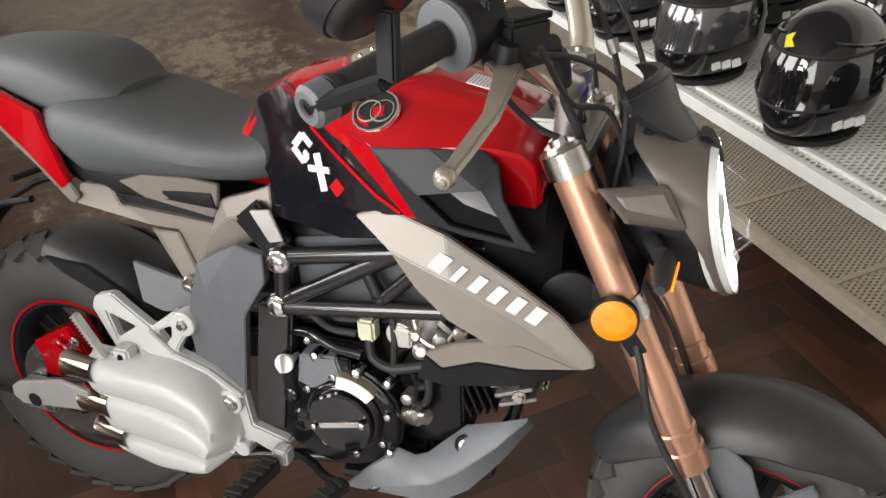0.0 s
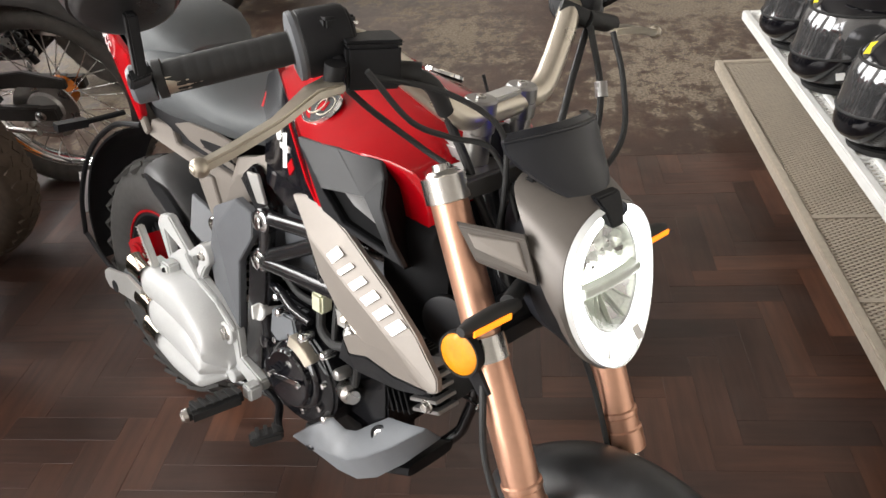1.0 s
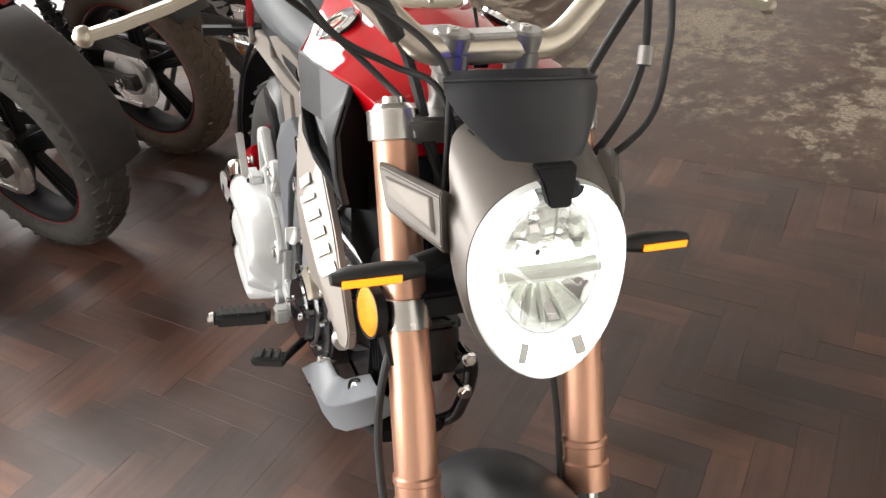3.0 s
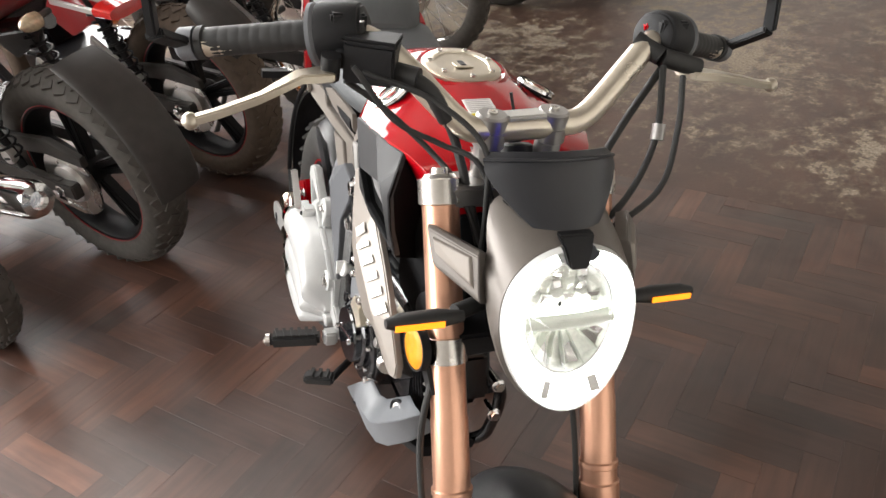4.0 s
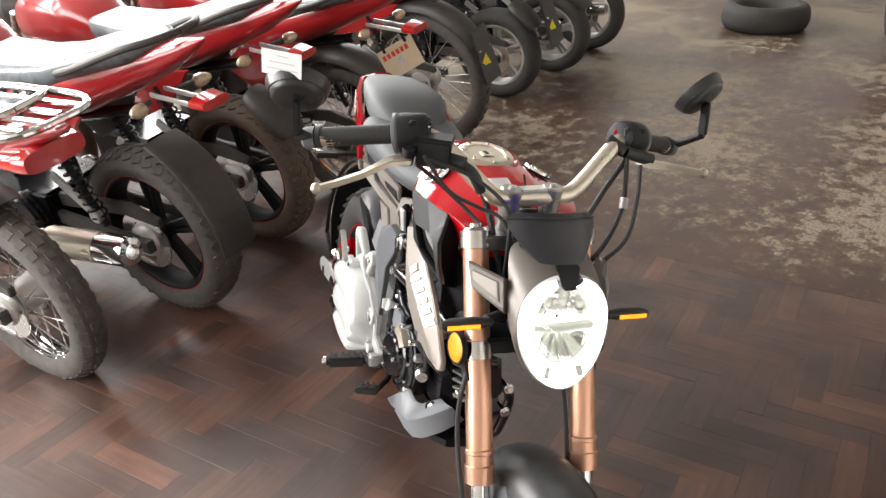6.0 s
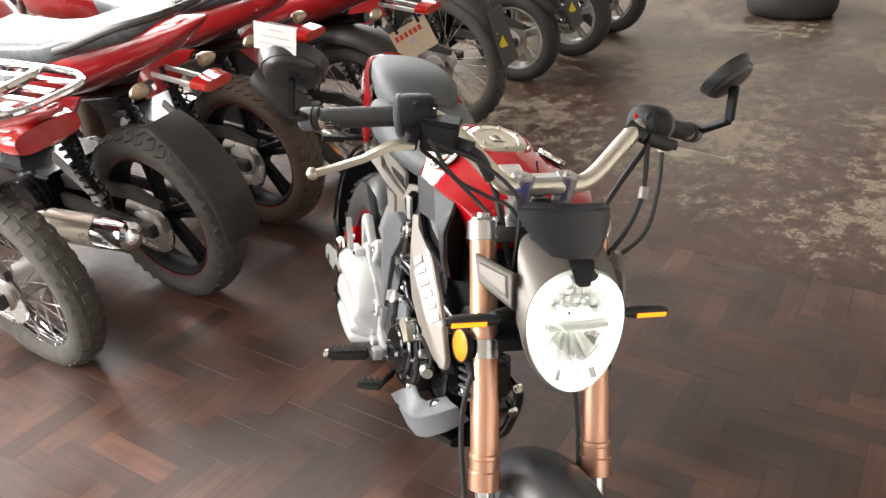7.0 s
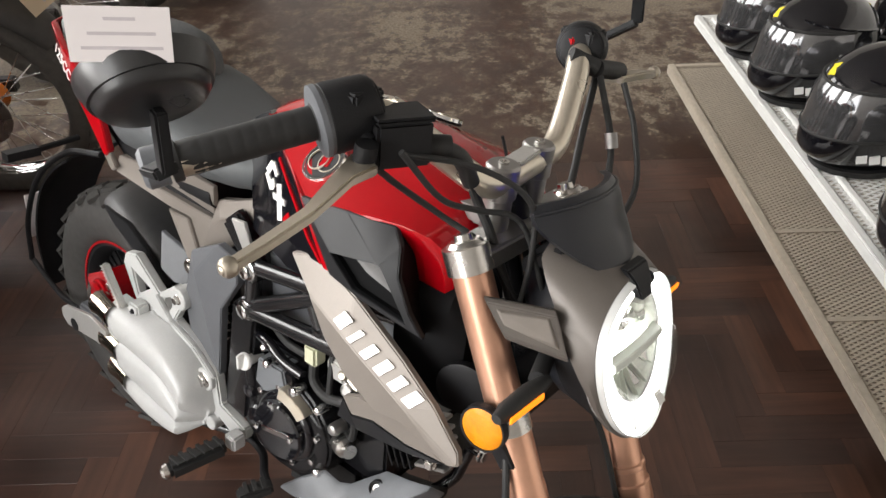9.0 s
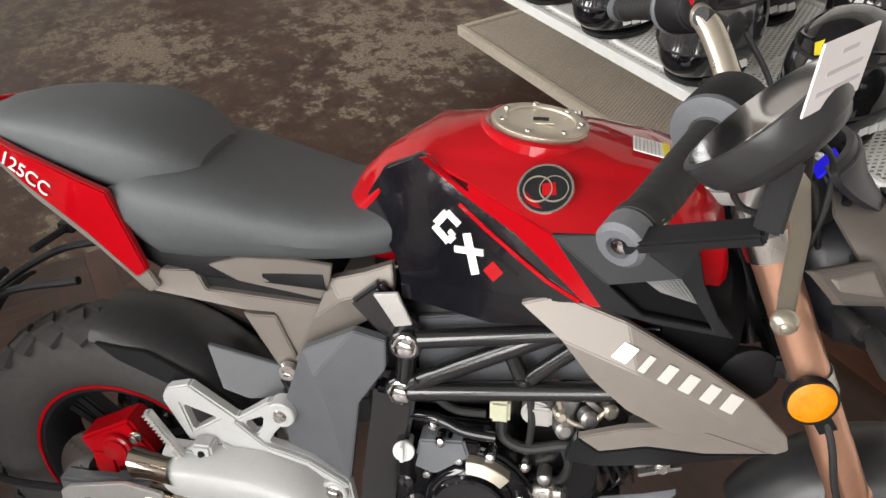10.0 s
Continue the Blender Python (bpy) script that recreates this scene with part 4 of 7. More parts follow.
for s in (-1, 1):
    part("rear_indicator", join(tube([(-0.80, 0.03 * s, 0.605), (-0.80, 0.11 * s, 0.60)], 0.006, 8), beam((-0.80, 0.11 * s, 0.60), (-0.80, 0.17 * s, 0.60), 0.016, 0.024, side=(1, 0, 0))), MATT, hang)

# swingarm, shock, caliper, chain guard
for y in (-0.088, 0.088):
    part("swingarm", join(beam((-0.30, y, 0.33), (-0.735, y, 0.25), 0.055, 0.024), box(-0.76, -0.69, y - 0.014, y + 0.014, 0.22, 0.28)), SLATE, bike, bevel=0.005)
part("rear_axle", lathe([(-0.13, 0.011), (0.13, 0.011)], RAXLE, (0, 1, 0), 14), STEEL, bike)
cal = part("brake_caliper", join(moved(box(-0.055, 0.045, -0.108, -0.062, -0.038, 0.032), Matrix.Translation((-0.632, 0, 0.372)) @ Matrix.Rotation(radians(-28), 4, "Y")), box(-0.678, -0.64, -0.112, -0.066, 0.315, 0.36), lathe([(0, 0.022), (0.014, 0.022), (0.016, 0.018)], (-0.628, -0.108, 0.375), (0, -1, 0), 20)), RED, bike, "red brake caliper", bevel=0.005)
part("caliper_bolt", hexbolt((-0.600, -0.109, 0.392), (0, -1, 0), 0.007), STEEL, cal)
part("shock_absorber", lathe([(-0.02, 0.014), (0.0, 0.02), (0.03, 0.02), (0.03, 0.032), (0.045, 0.034), (0.05, 0.026), (0.16, 0.026), (0.165, 0.032), (0.18, 0.032), (0.2, 0.016), (0.24, 0.016)], (-0.34, -0.05, 0.545), (-0.22, 0, -1), 24), CASTALU, bike, "silver rear shock absorber")
part("shock_spring", tube([Vector((-0.35, -0.05, 0.50)) + Vector((0.034 * math.cos(k * 0.6), 0.034 * math.sin(k * 0.6), -0.0016 * k)) for k in range(70)], 0.005, 6, 1), MATT, bike)
part("chain_guard", beam((-0.35, 0.1, 0.36), (-0.70, 0.1, 0.33), 0.03, 0.02), MATT, bike, bevel=0.003)
part("sprocket", lathe([(-0.003, 0.095), (0.003, 0.095)], RAXLE + Vector((0, 0.08, 0)), (0, 1, 0), 36), STEEL, rear_wheel)

# exhaust: a flat silver silencer of three rounded lobes, each with a tip
EDGES = [[(-0.543, 0.402), (-0.465, 0.400), (-0.388, 0.396), (-0.335, 0.376), (-0.303, 0.335), (-0.293, 0.285)], [(-0.533, 0.337), (-0.467, 0.338), (-0.386, 0.328), (-0.344, 0.309), (-0.318, 0.284), (-0.302, 0.266)], [(-0.513, 0.269), (-0.463, 0.268), (-0.401, 0.261), (-0.359, 0.258), (-0.334, 0.255), (-0.310, 0.253)], [(-0.507, 0.240), (-0.470, 0.226), (-0.431, 0.217), (-0.366, 0.220), (-0.331, 0.232), (-0.312, 0.245)]]
lines = [smooth_path([(x, 0, z) for x, z in e], 5) for e in EDGES]


def silencer_ring(k):
    """Three pillowed lobes between the edge and groove lines, closed by a flat back."""
    full = 1.0 if 1 < k < 20 else (0.86 if k < 1 else (0.97 if k < 2 else max(0.25, 1.0 - 0.15 * (k - 19))))
    ring = [lines[0][k] + Vector((0, -0.110, 0)), lines[0][k] + Vector((0, -0.110 - 0.016 * full, 0))]
    for top_, low in zip(lines, lines[1:]):
        for j in range(1, 8):
            t = j / 8
            rise = (4 * t * (1 - t)) ** 0.42
            ring.append(top_[k].lerp(low[k], t) + Vector((0, -0.110 - full * (0.038 + 0.018 * rise if top_ is not lines[0] or t > 0.3 else 0.014 + 0.042 * rise), 0)))
        ring.append(low[k] + Vector((0, -0.110 - full * (0.038 if low is not lines[-1] else 0.014), 0)))
    return ring + [lines[3][k] + Vector((0, -0.110, 0))]


muf = part("silencer", loft([silencer_ring(k) for k in range(len(lines[0]))]), SILVER, bike, "silver three-lobed silencer", angle=50)
for x, z in ((-0.572, 0.380), (-0.556, 0.316), (-0.536, 0.261)):
    tip = part("exhaust_tip", moved(lathe([(-0.055, 0.019), (-0.02, 0.019), (0.0, 0.021), (0.006, 0.022), (0.007, 0.020), (0.0, 0.0185), (-0.02, 0.017)], (0, 0, 0), (-1, 0, 0), 28, caps=False), Matrix.Translation((x, -0.143, z)) @ Matrix.Rotation(radians(-8), 4, "Z") @ Matrix(((1, 0, -0.38, 0), (0, 1, 0, 0), (0, 0, 1, 0), (0, 0, 0, 1)))), CHAMPCHROME, muf, "chrome exhaust tip")
    part("tip_bore", lathe([(0.0, 0.0175), (0.001, 0.0)], (x + 0.014, -0.143, z), (-1, 0, 0), 20), MATT, tip)
part("silencer_bracket", prism([(-0.708, 0.300), (-0.706, 0.318), (-0.690, 0.330), (-0.60, 0.350), (-0.545, 0.340), (-0.545, 0.300), (-0.590, 0.298), (-0.690, 0.286)], -0.158, -0.151), CASTALU, muf, bevel=0.001)
part("bracket_hole", lathe([(0, 0.013), (0.001, 0.013), (0.001, 0.006)], (-0.662, -0.158, 0.300), (0, -1, 0), 16), MATT, muf)
part("exhaust_pipe", tube([(-0.35, -0.11, 0.23), (-0.26, -0.07, 0.22), (-0.08, -0.02, 0.215), (0.045, 0.030, 0.230), (0.086, 0.062, 0.262), (0.100, 0.070, 0.305), (0.112, 0.070, 0.350), (0.112, 0.066, 0.385), (0.095, 0.045, 0.405)], 0.0105, 14), FRAME, bike, "black exhaust pipe")

# footrest bracket, pegs, pedal
ARM = [(-0.535, 0.489), (-0.500, 0.499), (-0.437, 0.450), (-0.516, 0.463), (-0.466, 0.445), (-0.506, 0.418), (-0.545, 0.468), (-0.516, 0.400), (-0.467, 0.396), (-0.388, 0.486), (-0.356, 0.470), (-0.386, 0.430), (-0.397, 0.413), (-0.428, 0.444), (-0.398, 0.459), (-0.402, 0.438), (-0.414, 0.424), (-0.414, 0.370), (-0.337, 0.396), (-0.283, 0.361), (-0.371, 0.348), (-0.354, 0.302), (-0.277, 0.303), (-0.282, 0.270), (-0.332, 0.262), (-0.288, 0.245), (-0.308, 0.241), (-0.215, 0.287), (-0.210, 0.270), (-0.239, 0.252)]
ARM_F = [(0, 1, 2, 4, 3), (6, 0, 3, 5, 7), (5, 4, 2, 8, 7), (2, 9, 14, 13), (9, 10, 11, 15, 14), (15, 11, 12, 16), (2, 13, 16, 12, 17, 8), (12, 18, 20, 17), (18, 19, 21, 20), (19, 22, 23, 24, 21), (24, 23, 25, 26), (22, 27, 28, 29, 23)]
bracket = part("footrest_bracket", shell([(x, -0.108 - 0.02 * max(0.0, x + 0.45), z) for x, z in ARM], ARM_F, (0, 0.018, 0)), SILVER, bike, "silver cast footrest bracket with triangular cutouts", bevel=0.003)
for line in ((2, 12, 18, 19), (8, 17, 20, 21, 24)):
    for a, b in zip(line, line[1:]):
        ins = 0.0055 if line[0] == 8 else -0.0055
        (xa, za), (xb, zb) = ARM[a], ARM[b]
        n = Vector((zb - za, 0, xa - xb)).normalized() * -ins
        part("bracket_rib", beam(Vector((xa, -0.110 - 0.02 * max(0.0, xa + 0.45), za)) + n, Vector((xb, -0.110 - 0.02 * max(0.0, xb + 0.45), zb)) + n, 0.010, 0.009), SILVER, bracket, bevel=0.002)
for q, r in (((-0.370, -0.104, 0.470), 0.020), ((-0.306, -0.109, 0.345), 0.021), ((-0.297, -0.110, 0.259), 0.014)):
    part("bracket_boss", lathe([(-0.012, r), (0.010, r), (0.012, r * 0.9)], q, (0, -1, 0), 24), SILVER, bracket)
part("bracket_bolt", hexbolt((-0.306, -0.121, 0.345), (0, -1, 0), 0.011), STEEL, bracket)
part("bracket_bolt", hexbolt((-0.370, -0.116, 0.470), (0, -1, 0), 0.007), STEEL, bracket)
part("pivot_block", join(box(-0.500, -0.470, -0.134, -0.108, 0.388, 0.416), lathe([(0, 0.014), (0.020, 0.014)], (-0.505, -0.112, 0.392), (0, -1, 0), 18)), SILVER, bracket, bevel=0.004)
PEG0, PEG1 = Vector((-0.512, -0.136, 0.398)), Vector((-0.548, -0.140, 0.474))
ppeg = part("pillion_footrest", beam(PEG0, PEG1, 0.012, 0.013), CASTALU, bracket, "folded ribbed pillion footrest", bevel=0.003)
for k in range(14):
    q = PEG0.lerp(PEG1, (k + 0.5) / 14) + Vector((0, -0.0065, 0))
    part("rib", beam(q - Vector((0.005, 0, 0.0022)), q + Vector((0.005, 0, 0.0022)), 0.0022, 0.002), CASTALU, ppeg)
part("bracket_bolt", hexbolt((-0.485, -0.134, 0.402), (0, -1, 0), 0.004, 0.003), MATT, bracket)
part("peg_mount", join(box(-0.230, -0.204, -0.142, -0.116, 0.262, 0.290)), SILVER, bracket, bevel=0.004)
peg = part("footpeg", beam((-0.219, -0.148, 0.276), (-0.245, -0.236, 0.264), 0.026, 0.030, side=(1, 0, 0)), RUBBER, bracket, "black rubber footpeg", bevel=0.006)
part("peg_end", lathe([(0.0, 0.013), (0.008, 0.012), (0.012, 0.007)], (-0.245, -0.236, 0.264), (-0.28, -0.95, -0.13), 16), STEEL, peg)
for k in range(6):
    a = Vector((-0.219, -0.148, 0.276)).lerp(Vector((-0.245, -0.236, 0.264)), (k + 0.7) / 6.6)
    part("rib", beam(a + Vector((-0.013, 0, 0.0135)), a + Vector((0.013, 0, 0.0135)), 0.006, 0.005, side=(0, 0, 1)), RUBBER, peg)
pedal = part("brake_pedal", tube([(-0.235, -0.09, 0.25), (-0.195, -0.092, 0.238), (-0.15, -0.125, 0.246), (-0.108, -0.150, 0.264)], 0.007, 10), MATT, bike, "black brake pedal")
part("pedal_pad", beam((-0.104, -0.146, 0.266), (-0.128, -0.194, 0.260), 0.017, 0.026, side=(1, -0.5, 0)), RUBBER, pedal, bevel=0.004)
for k in range(3):
    part("rib", moved(box(-0.012, 0.012, -0.003, 0.003, 0.0, 0.004), Matrix.Translation((-0.110 - 0.006 * k, -0.158 - 0.012 * k, 0.2735 - 0.0015 * k)) @ Matrix.Rotation(radians(-26), 4, "Z")), RUBBER, pedal)
stand = part("side_stand", join(tube([(-0.30, 0.10, 0.23), (-0.29, 0.20, 0.11), (-0.285, 0.25, 0.042)], 0.011, 10), moved(box(-0.04, 0.03, -0.022, 0.022, -0.006, 0.006), Matrix.Translation((-0.280, 0.256, 0.051)) @ Matrix.Rotation(radians(10), 4, "X"))), MATT, bike, "black side stand")
part("gear_lever", join(tube([(-0.24, 0.10, 0.25), (-0.16, 0.11, 0.25), (-0.13, 0.115, 0.27)], 0.006, 8), tube([(-0.13, 0.115, 0.27), (-0.13, 0.165, 0.27)], 0.010, 10)), MATT, bike, "black gear lever")
part("left_footpeg", tube([(-0.22, 0.12, 0.276), (-0.245, 0.23, 0.264)], 0.014, 12), RUBBER, bike)

# frame tubes
fr = []
for s in (-1, 1):
    y = 0.092 * s
    for a, b, r in (((-0.195, y, 0.598), (0.10, y * 1.05, 0.650), 0.0125), ((-0.203, y * 1.05, 0.520), (0.12, y * 1.05, 0.562), 0.0125), ((-0.200, y * 1.02, 0.528), (-0.02, y * 1.02, 0.628), 0.0125), ((-0.078, y, 0.615), (-0.052, y, 0.552), 0.0105), ((-0.05, y, 0.552), (0.04, y, 0.640), 0.0105), ((-0.195, y, 0.605), (-0.205, y, 0.515), 0.013)):
        part("frame_tube", tube([a, b], r, 14), FRAME, bike, "gloss black frame tube")
    for x, z in ((-0.198, 0.594), (-0.207, 0.522)):
        lug = part("frame_lug", lathe([(-0.015, 0.021), (0.008, 0.021), (0.010, 0.019)], (x, y * 1.02, z), (0, s, 0), 22), FRAME, bike)
        part("frame_bolt", hexbolt((x, y * 1.02 + 0.010 * s, z), (0, s, 0), 0.0125, 0.008), CHROME, lug, "chrome frame bolt")
    part("frame_spar", join(beam((-0.2, y * 0.9, 0.6), (-0.25, y * 0.9, 0.66), 0.05, 0.02), beam((-0.215, y * 0.95, 0.52), (-0.25, y * 0.95, 0.30), 0.055, 0.03)), FRAME, bike, bevel=0.005)
    for p in ((-0.052, y - 0.001 * s, 0.552), (-0.18, y, 0.537)):
        part("weld_bead", lathe([(0, 0.014), (0.004, 0.015), (0.008, 0.014)], p, (0.3, 0, 1), 12), FRAME, bike)
    one = (lambda b: b) if s < 0 else flip
    part("frame_guard", one(shell([(-0.372, -0.100, 0.470), (-0.332, -0.106, 0.575), (-0.262, -0.106, 0.612), (-0.222, -0.104, 0.600), (-0.224, -0.104, 0.558), (-0.262, -0.108, 0.500), (-0.285, -0.104, 0.352), (-0.372, -0.094, 0.385), (-0.315, -0.118, 0.545), (-0.30, -0.117, 0.50)], [(0, 1, 8, 9), (1, 2, 8), (2, 3, 4, 8), (4, 5, 9, 8), (5, 6, 9), (6, 7, 9), (7, 0, 9)], (0, 0.015, 0))), SLATE, bike, "slate grey frame guard", bevel=0.0015, angle=10)
    part("airbox_panel", one(shell([(-0.19, -0.068, 0.615), (-0.05, -0.072, 0.640), (0.10, -0.072, 0.640), (0.10, -0.066, 0.555), (-0.19, -0.064, 0.51)], [(0, 1, 2, 3, 4)], (0, 0.01, 0))), SLATE, bike, bevel=0.002)
    part("frame_tab", one(shell([(-0.235, -0.100, 0.664), (-0.205, -0.100, 0.668), (-0.188, -0.100, 0.625), (-0.21, -0.100, 0.62)], [(0, 1, 2, 3)], (0, 0.006, 0))), CASTALU, bike, bevel=0.001)
part("backbone", tube([(0.16, 0, 0.70), (0.0, 0, 0.68), (-0.25, 0, 0.64)], 0.03, 14), FRAME, bike)
part("inner_core", loft([oval((x, 0, z), w, h, 20, 3.5) for x, z, w, h in ((-0.30, 0.55, 0.05, 0.06), (-0.15, 0.58, 0.062, 0.07), (0.05, 0.60, 0.06, 0.08), (0.13, 0.63, 0.05, 0.05))]), MATT, bike)
part("radiator_side", loft([oval((x, 0, z), w, h, 20, 4.0) for x, z, w, h in ((0.10, 0.64, 0.115, 0.09), (0.17, 0.63, 0.105, 0.10), (0.19, 0.62, 0.09, 0.085))]), SHADEBLACK, bike)

# engine
crank = part("crankcase", join(loft([[Vector((-0.14 + 0.115 * r * math.cos(a), y, 0.345 + 0.10 * r * math.sin(a))) for a in (2 * math.pi * k / 28 for k in range(28))] for y, r in ((-0.100, 0.86), (-0.094, 0.95), (-0.06, 1.0), (0.06, 1.0), (0.10, 0.9))]), box(-0.245, -0.09, -0.07, 0.07, 0.36, 0.46), box(-0.05, 0.05, -0.06, 0.06, 0.30, 0.42)), ENGINE, bike, "black engine crankcase", bevel=0.004)
clutch = part("engine_cover", lathe([(0.0, 0.060), (0.010, 0.059), (0.014, 0.055), (0.015, 0.051), (0.024, 0.050), (0.027, 0.047), (0.028, 0.0)], (-0.118, -0.098, 0.352), (0.05, -1, 0.02), 40), GLOSS, crank, "round black engine cover")
part("cover_emblem", moved(box(-0.034, 0.034, -0.001, 0.002, -0.0045, 0.0045), Matrix.Translation((-0.116, -0.1268, 0.353)) @ Matrix.Rotation(radians(-14), 4, "Y")), CHROME, clutch, bevel=0.0008)
for k in range(8):
    a = 2 * math.pi * k / 8 + 0.2
    part("cover_screw", lathe([(0, 0.0055), (0.006, 0.0055), (0.007, 0.003)], (-0.118 + 0.069 * math.cos(a), -0.101, 0.352 + 0.067 * math.sin(a)), (0, -1, 0), 12), CHROME, crank)
for a in (0.25, 3.35):
    part("cover_screw", lathe([(0, 0.005), (0.005, 0.005), (0.006, 0.003)], (-0.118 + 0.040 * math.cos(a), -0.128, 0.352 + 0.040 * math.sin(a)), (0, -1, 0), 12), CHROME, clutch)
part("cover_band", loft([[Vector((-0.118 + r * math.cos(a), y, 0.352 + r * math.sin(a))) for r, y in ((0.060, -0.098), (0.060, -0.120), (0.076, -0.115), (0.076, -0.098))] for a in (radians(44 + 6 * k) for k in range(9))]), CHAMPAGNE, crank, "pale engine number band", bevel=0.001)
part("oil_filler", join(lathe([(-0.03, 0.010), (0.0, 0.010), (0.003, 0.0145), (0.007, 0.0145), (0.009, 0.013)], (-0.204, -0.108, 0.432), (0.1, -1, 0.25), 24), box(-0.2065, -0.2015, -0.126, -0.112, 0.424, 0.449)), WHITEMARK, crank, "white oil filler cap", bevel=0.001)
part("filler_neck", tube([(-0.204, -0.095, 0.428), (-0.205, -0.09, 0.37), (-0.19, -0.08, 0.32)], 0.015, 14), ENGINE, crank)
part("starter_housing", shell([(-0.195, -0.100, 0.395), (-0.185, -0.102, 0.445), (-0.125, -0.104, 0.452), (-0.118, -0.104, 0.425), (-0.165, -0.108, 0.392)], [(0, 1, 2, 3, 4)], (0, 0.04, 0)), PALESLATE, crank, "blue-grey metal housing", bevel=0.003)
part("starter_plate", box(-0.15, -0.105, -0.1, -0.05, 0.428, 0.45), ENGINE, crank, bevel=0.003)
CYL = Matrix.Translation((0.055, 0, 0.398)) @ Matrix.Rotation(radians(68), 4, "Y")
cyl = part("cylinder", moved(box(-0.030, 0.030, -0.045, 0.045, -0.09, 0.06), CYL), ENGINE, bike, "black finned cylinder", bevel=0.004)
for k in range(7):
    z = -0.05 + 0.013 * k
    part("cooling_fin", moved(box(-0.036, 0.040, -0.058, 0.058, z, z + 0.004), CYL), ENGINE, cyl, bevel=0.001)
head = part("cylinder_head", moved(box(-0.034, 0.034, -0.05, 0.034, 0.045, 0.085), CYL), ENGINE, bike, "black cylinder head with grey cooling fins", bevel=0.006)
for k in range(5):
    part("cooling_fin", moved(box(-0.040 + 0.0165 * k, -0.0345 + 0.0165 * k, -0.058, -0.016, 0.040, 0.098), CYL), SATIN, head, bevel=0.0012)
for p in ((0.146, 0.046, 0.418), (0.147, 0.046, 0.362)):
    part("head_nut", join(tube([Vector(p) - Vector((0.035, 0, 0)), Vector(p)], 0.004, 10), hexbolt(p, (1, 0, 0.2), 0.008)), CHROME, head)
part("head_bolt", hexbolt(CYL @ Vector((0.02, -0.058, 0.075)), (0, -1, 0), 0.008), STEEL, head)
part("carburettor", join(lathe([(-0.03, 0.02), (0.03, 0.02)], (-0.035, -0.05, 0.49), (0, -1, 0), 20), lathe([(-0.03, 0.015), (0.035, 0.017), (0.04, 0.013)], (0.0, -0.055, 0.49), (0.2, 0, 1), 18), box(-0.045, -0.015, -0.085, -0.05, 0.475, 0.505)), CASTALU, bike, "cast carburettor body", bevel=0.003)
for p, r, mt in (((-0.155, -0.108, 0.452), 0.007, CHROME), ((-0.09, -0.112, 0.438), 0.008, CHROME), ((-0.045, -0.106, 0.425), 0.007, CHROME), ((-0.205, -0.104, 0.372), 0.012, GLOSS), ((-0.188, -0.106, 0.330), 0.018, GLOSS), ((-0.05, -0.104, 0.300), 0.007, CHROME), ((-0.165, -0.104, 0.475), 0.006, CHROME), ((-0.02, -0.098, 0.40), 0.009, SATIN)):
    part("engine_boss", lathe([(-0.02, r * 1.1), (0.0, r * 1.1), (0.004, r * 0.9), (0.006, r * 0.4)], p, (0.0, -1, 0.1), 18), mt, crank)
part("breather_pipe", tube([(-0.195, -0.09, 0.478), (-0.16, -0.098, 0.482), (-0.125, -0.100, 0.468), (-0.085, -0.098, 0.462)], 0.008, 12), GLOSS, bike, "gloss black pipe")
part("fuel_hose", tube([(-0.012, -0.085, 0.535), (0.002, -0.09, 0.50), (0.03, -0.09, 0.49), (0.05, -0.088, 0.515)], 0.0035, 8), CHAMPAGNE, bike, "amber fuel hose")
part("cable_bracket", beam((0.028, -0.086, 0.528), (0.058, -0.088, 0.505), 0.008, 0.004), STEEL, bike)
part("intake_rubber", tube([(-0.03, -0.04, 0.49), (0.03, -0.03, 0.48), (0.07, -0.02, 0.44)], 0.02, 14), RUBBER, bike)
plug = part("connector", box(-0.094, -0.068, -0.09, -0.066, 0.478, 0.512), CREAMPLUG, bike, "cream wiring connector", bevel=0.004)
part("hose", tube([(-0.08, -0.08, 0.48), (-0.075, -0.085, 0.452), (-0.045, -0.088, 0.440), (0.0, -0.088, 0.452), (0.03, -0.086, 0.455)], 0.0075, 10), RUBBER, bike, "black hose")
part("hose", tube([(-0.205, -0.08, 0.50), (-0.17, -0.082, 0.505), (-0.14, -0.08, 0.485), (-0.10, -0.078, 0.482)], 0.006, 10), RUBBER, bike)
part("hose", tube([(-0.045, -0.075, 0.52), (-0.04, -0.085, 0.48), (-0.045, -0.085, 0.42)], 0.005, 8), RUBBER, bike)
part("hose", tube([(-0.03, -0.06, 0.37), (0.0, -0.08, 0.385), (0.01, -0.085, 0.42), (0.0, -0.08, 0.445)], 0.006, 8), RUBBER, bike)
for p, r in (((0.0, -0.085, 0.478), 0.012), ((0.03, -0.085, 0.50), 0.012), ((0.055, -0.08, 0.512), 0.010), ((-0.005, -0.09, 0.505), 0.008)):
    part("fitting", lathe([(-0.01, r), (0.008, r), (0.012, r * 0.6)], p, (0.3, -1, 0.3), 14), SATIN if r > 0.01 else CHAMPAGNE, bike)
part("air_duct", loft([oval((x, -0.02, z), w, h, 18) for x, z, w, h in ((-0.20, 0.485, 0.05, 0.02), (-0.12, 0.49, 0.045, 0.022), (-0.06, 0.49, 0.03, 0.02))]), MATT, bike)
part("starter_motor", lathe([(-0.03, 0.016), (0.03, 0.016), (0.034, 0.011), (0.045, 0.011)], (-0.035, -0.075, 0.358), (0.9, -0.3, 0.2), 18), STEEL, bike, "polished starter fitting")
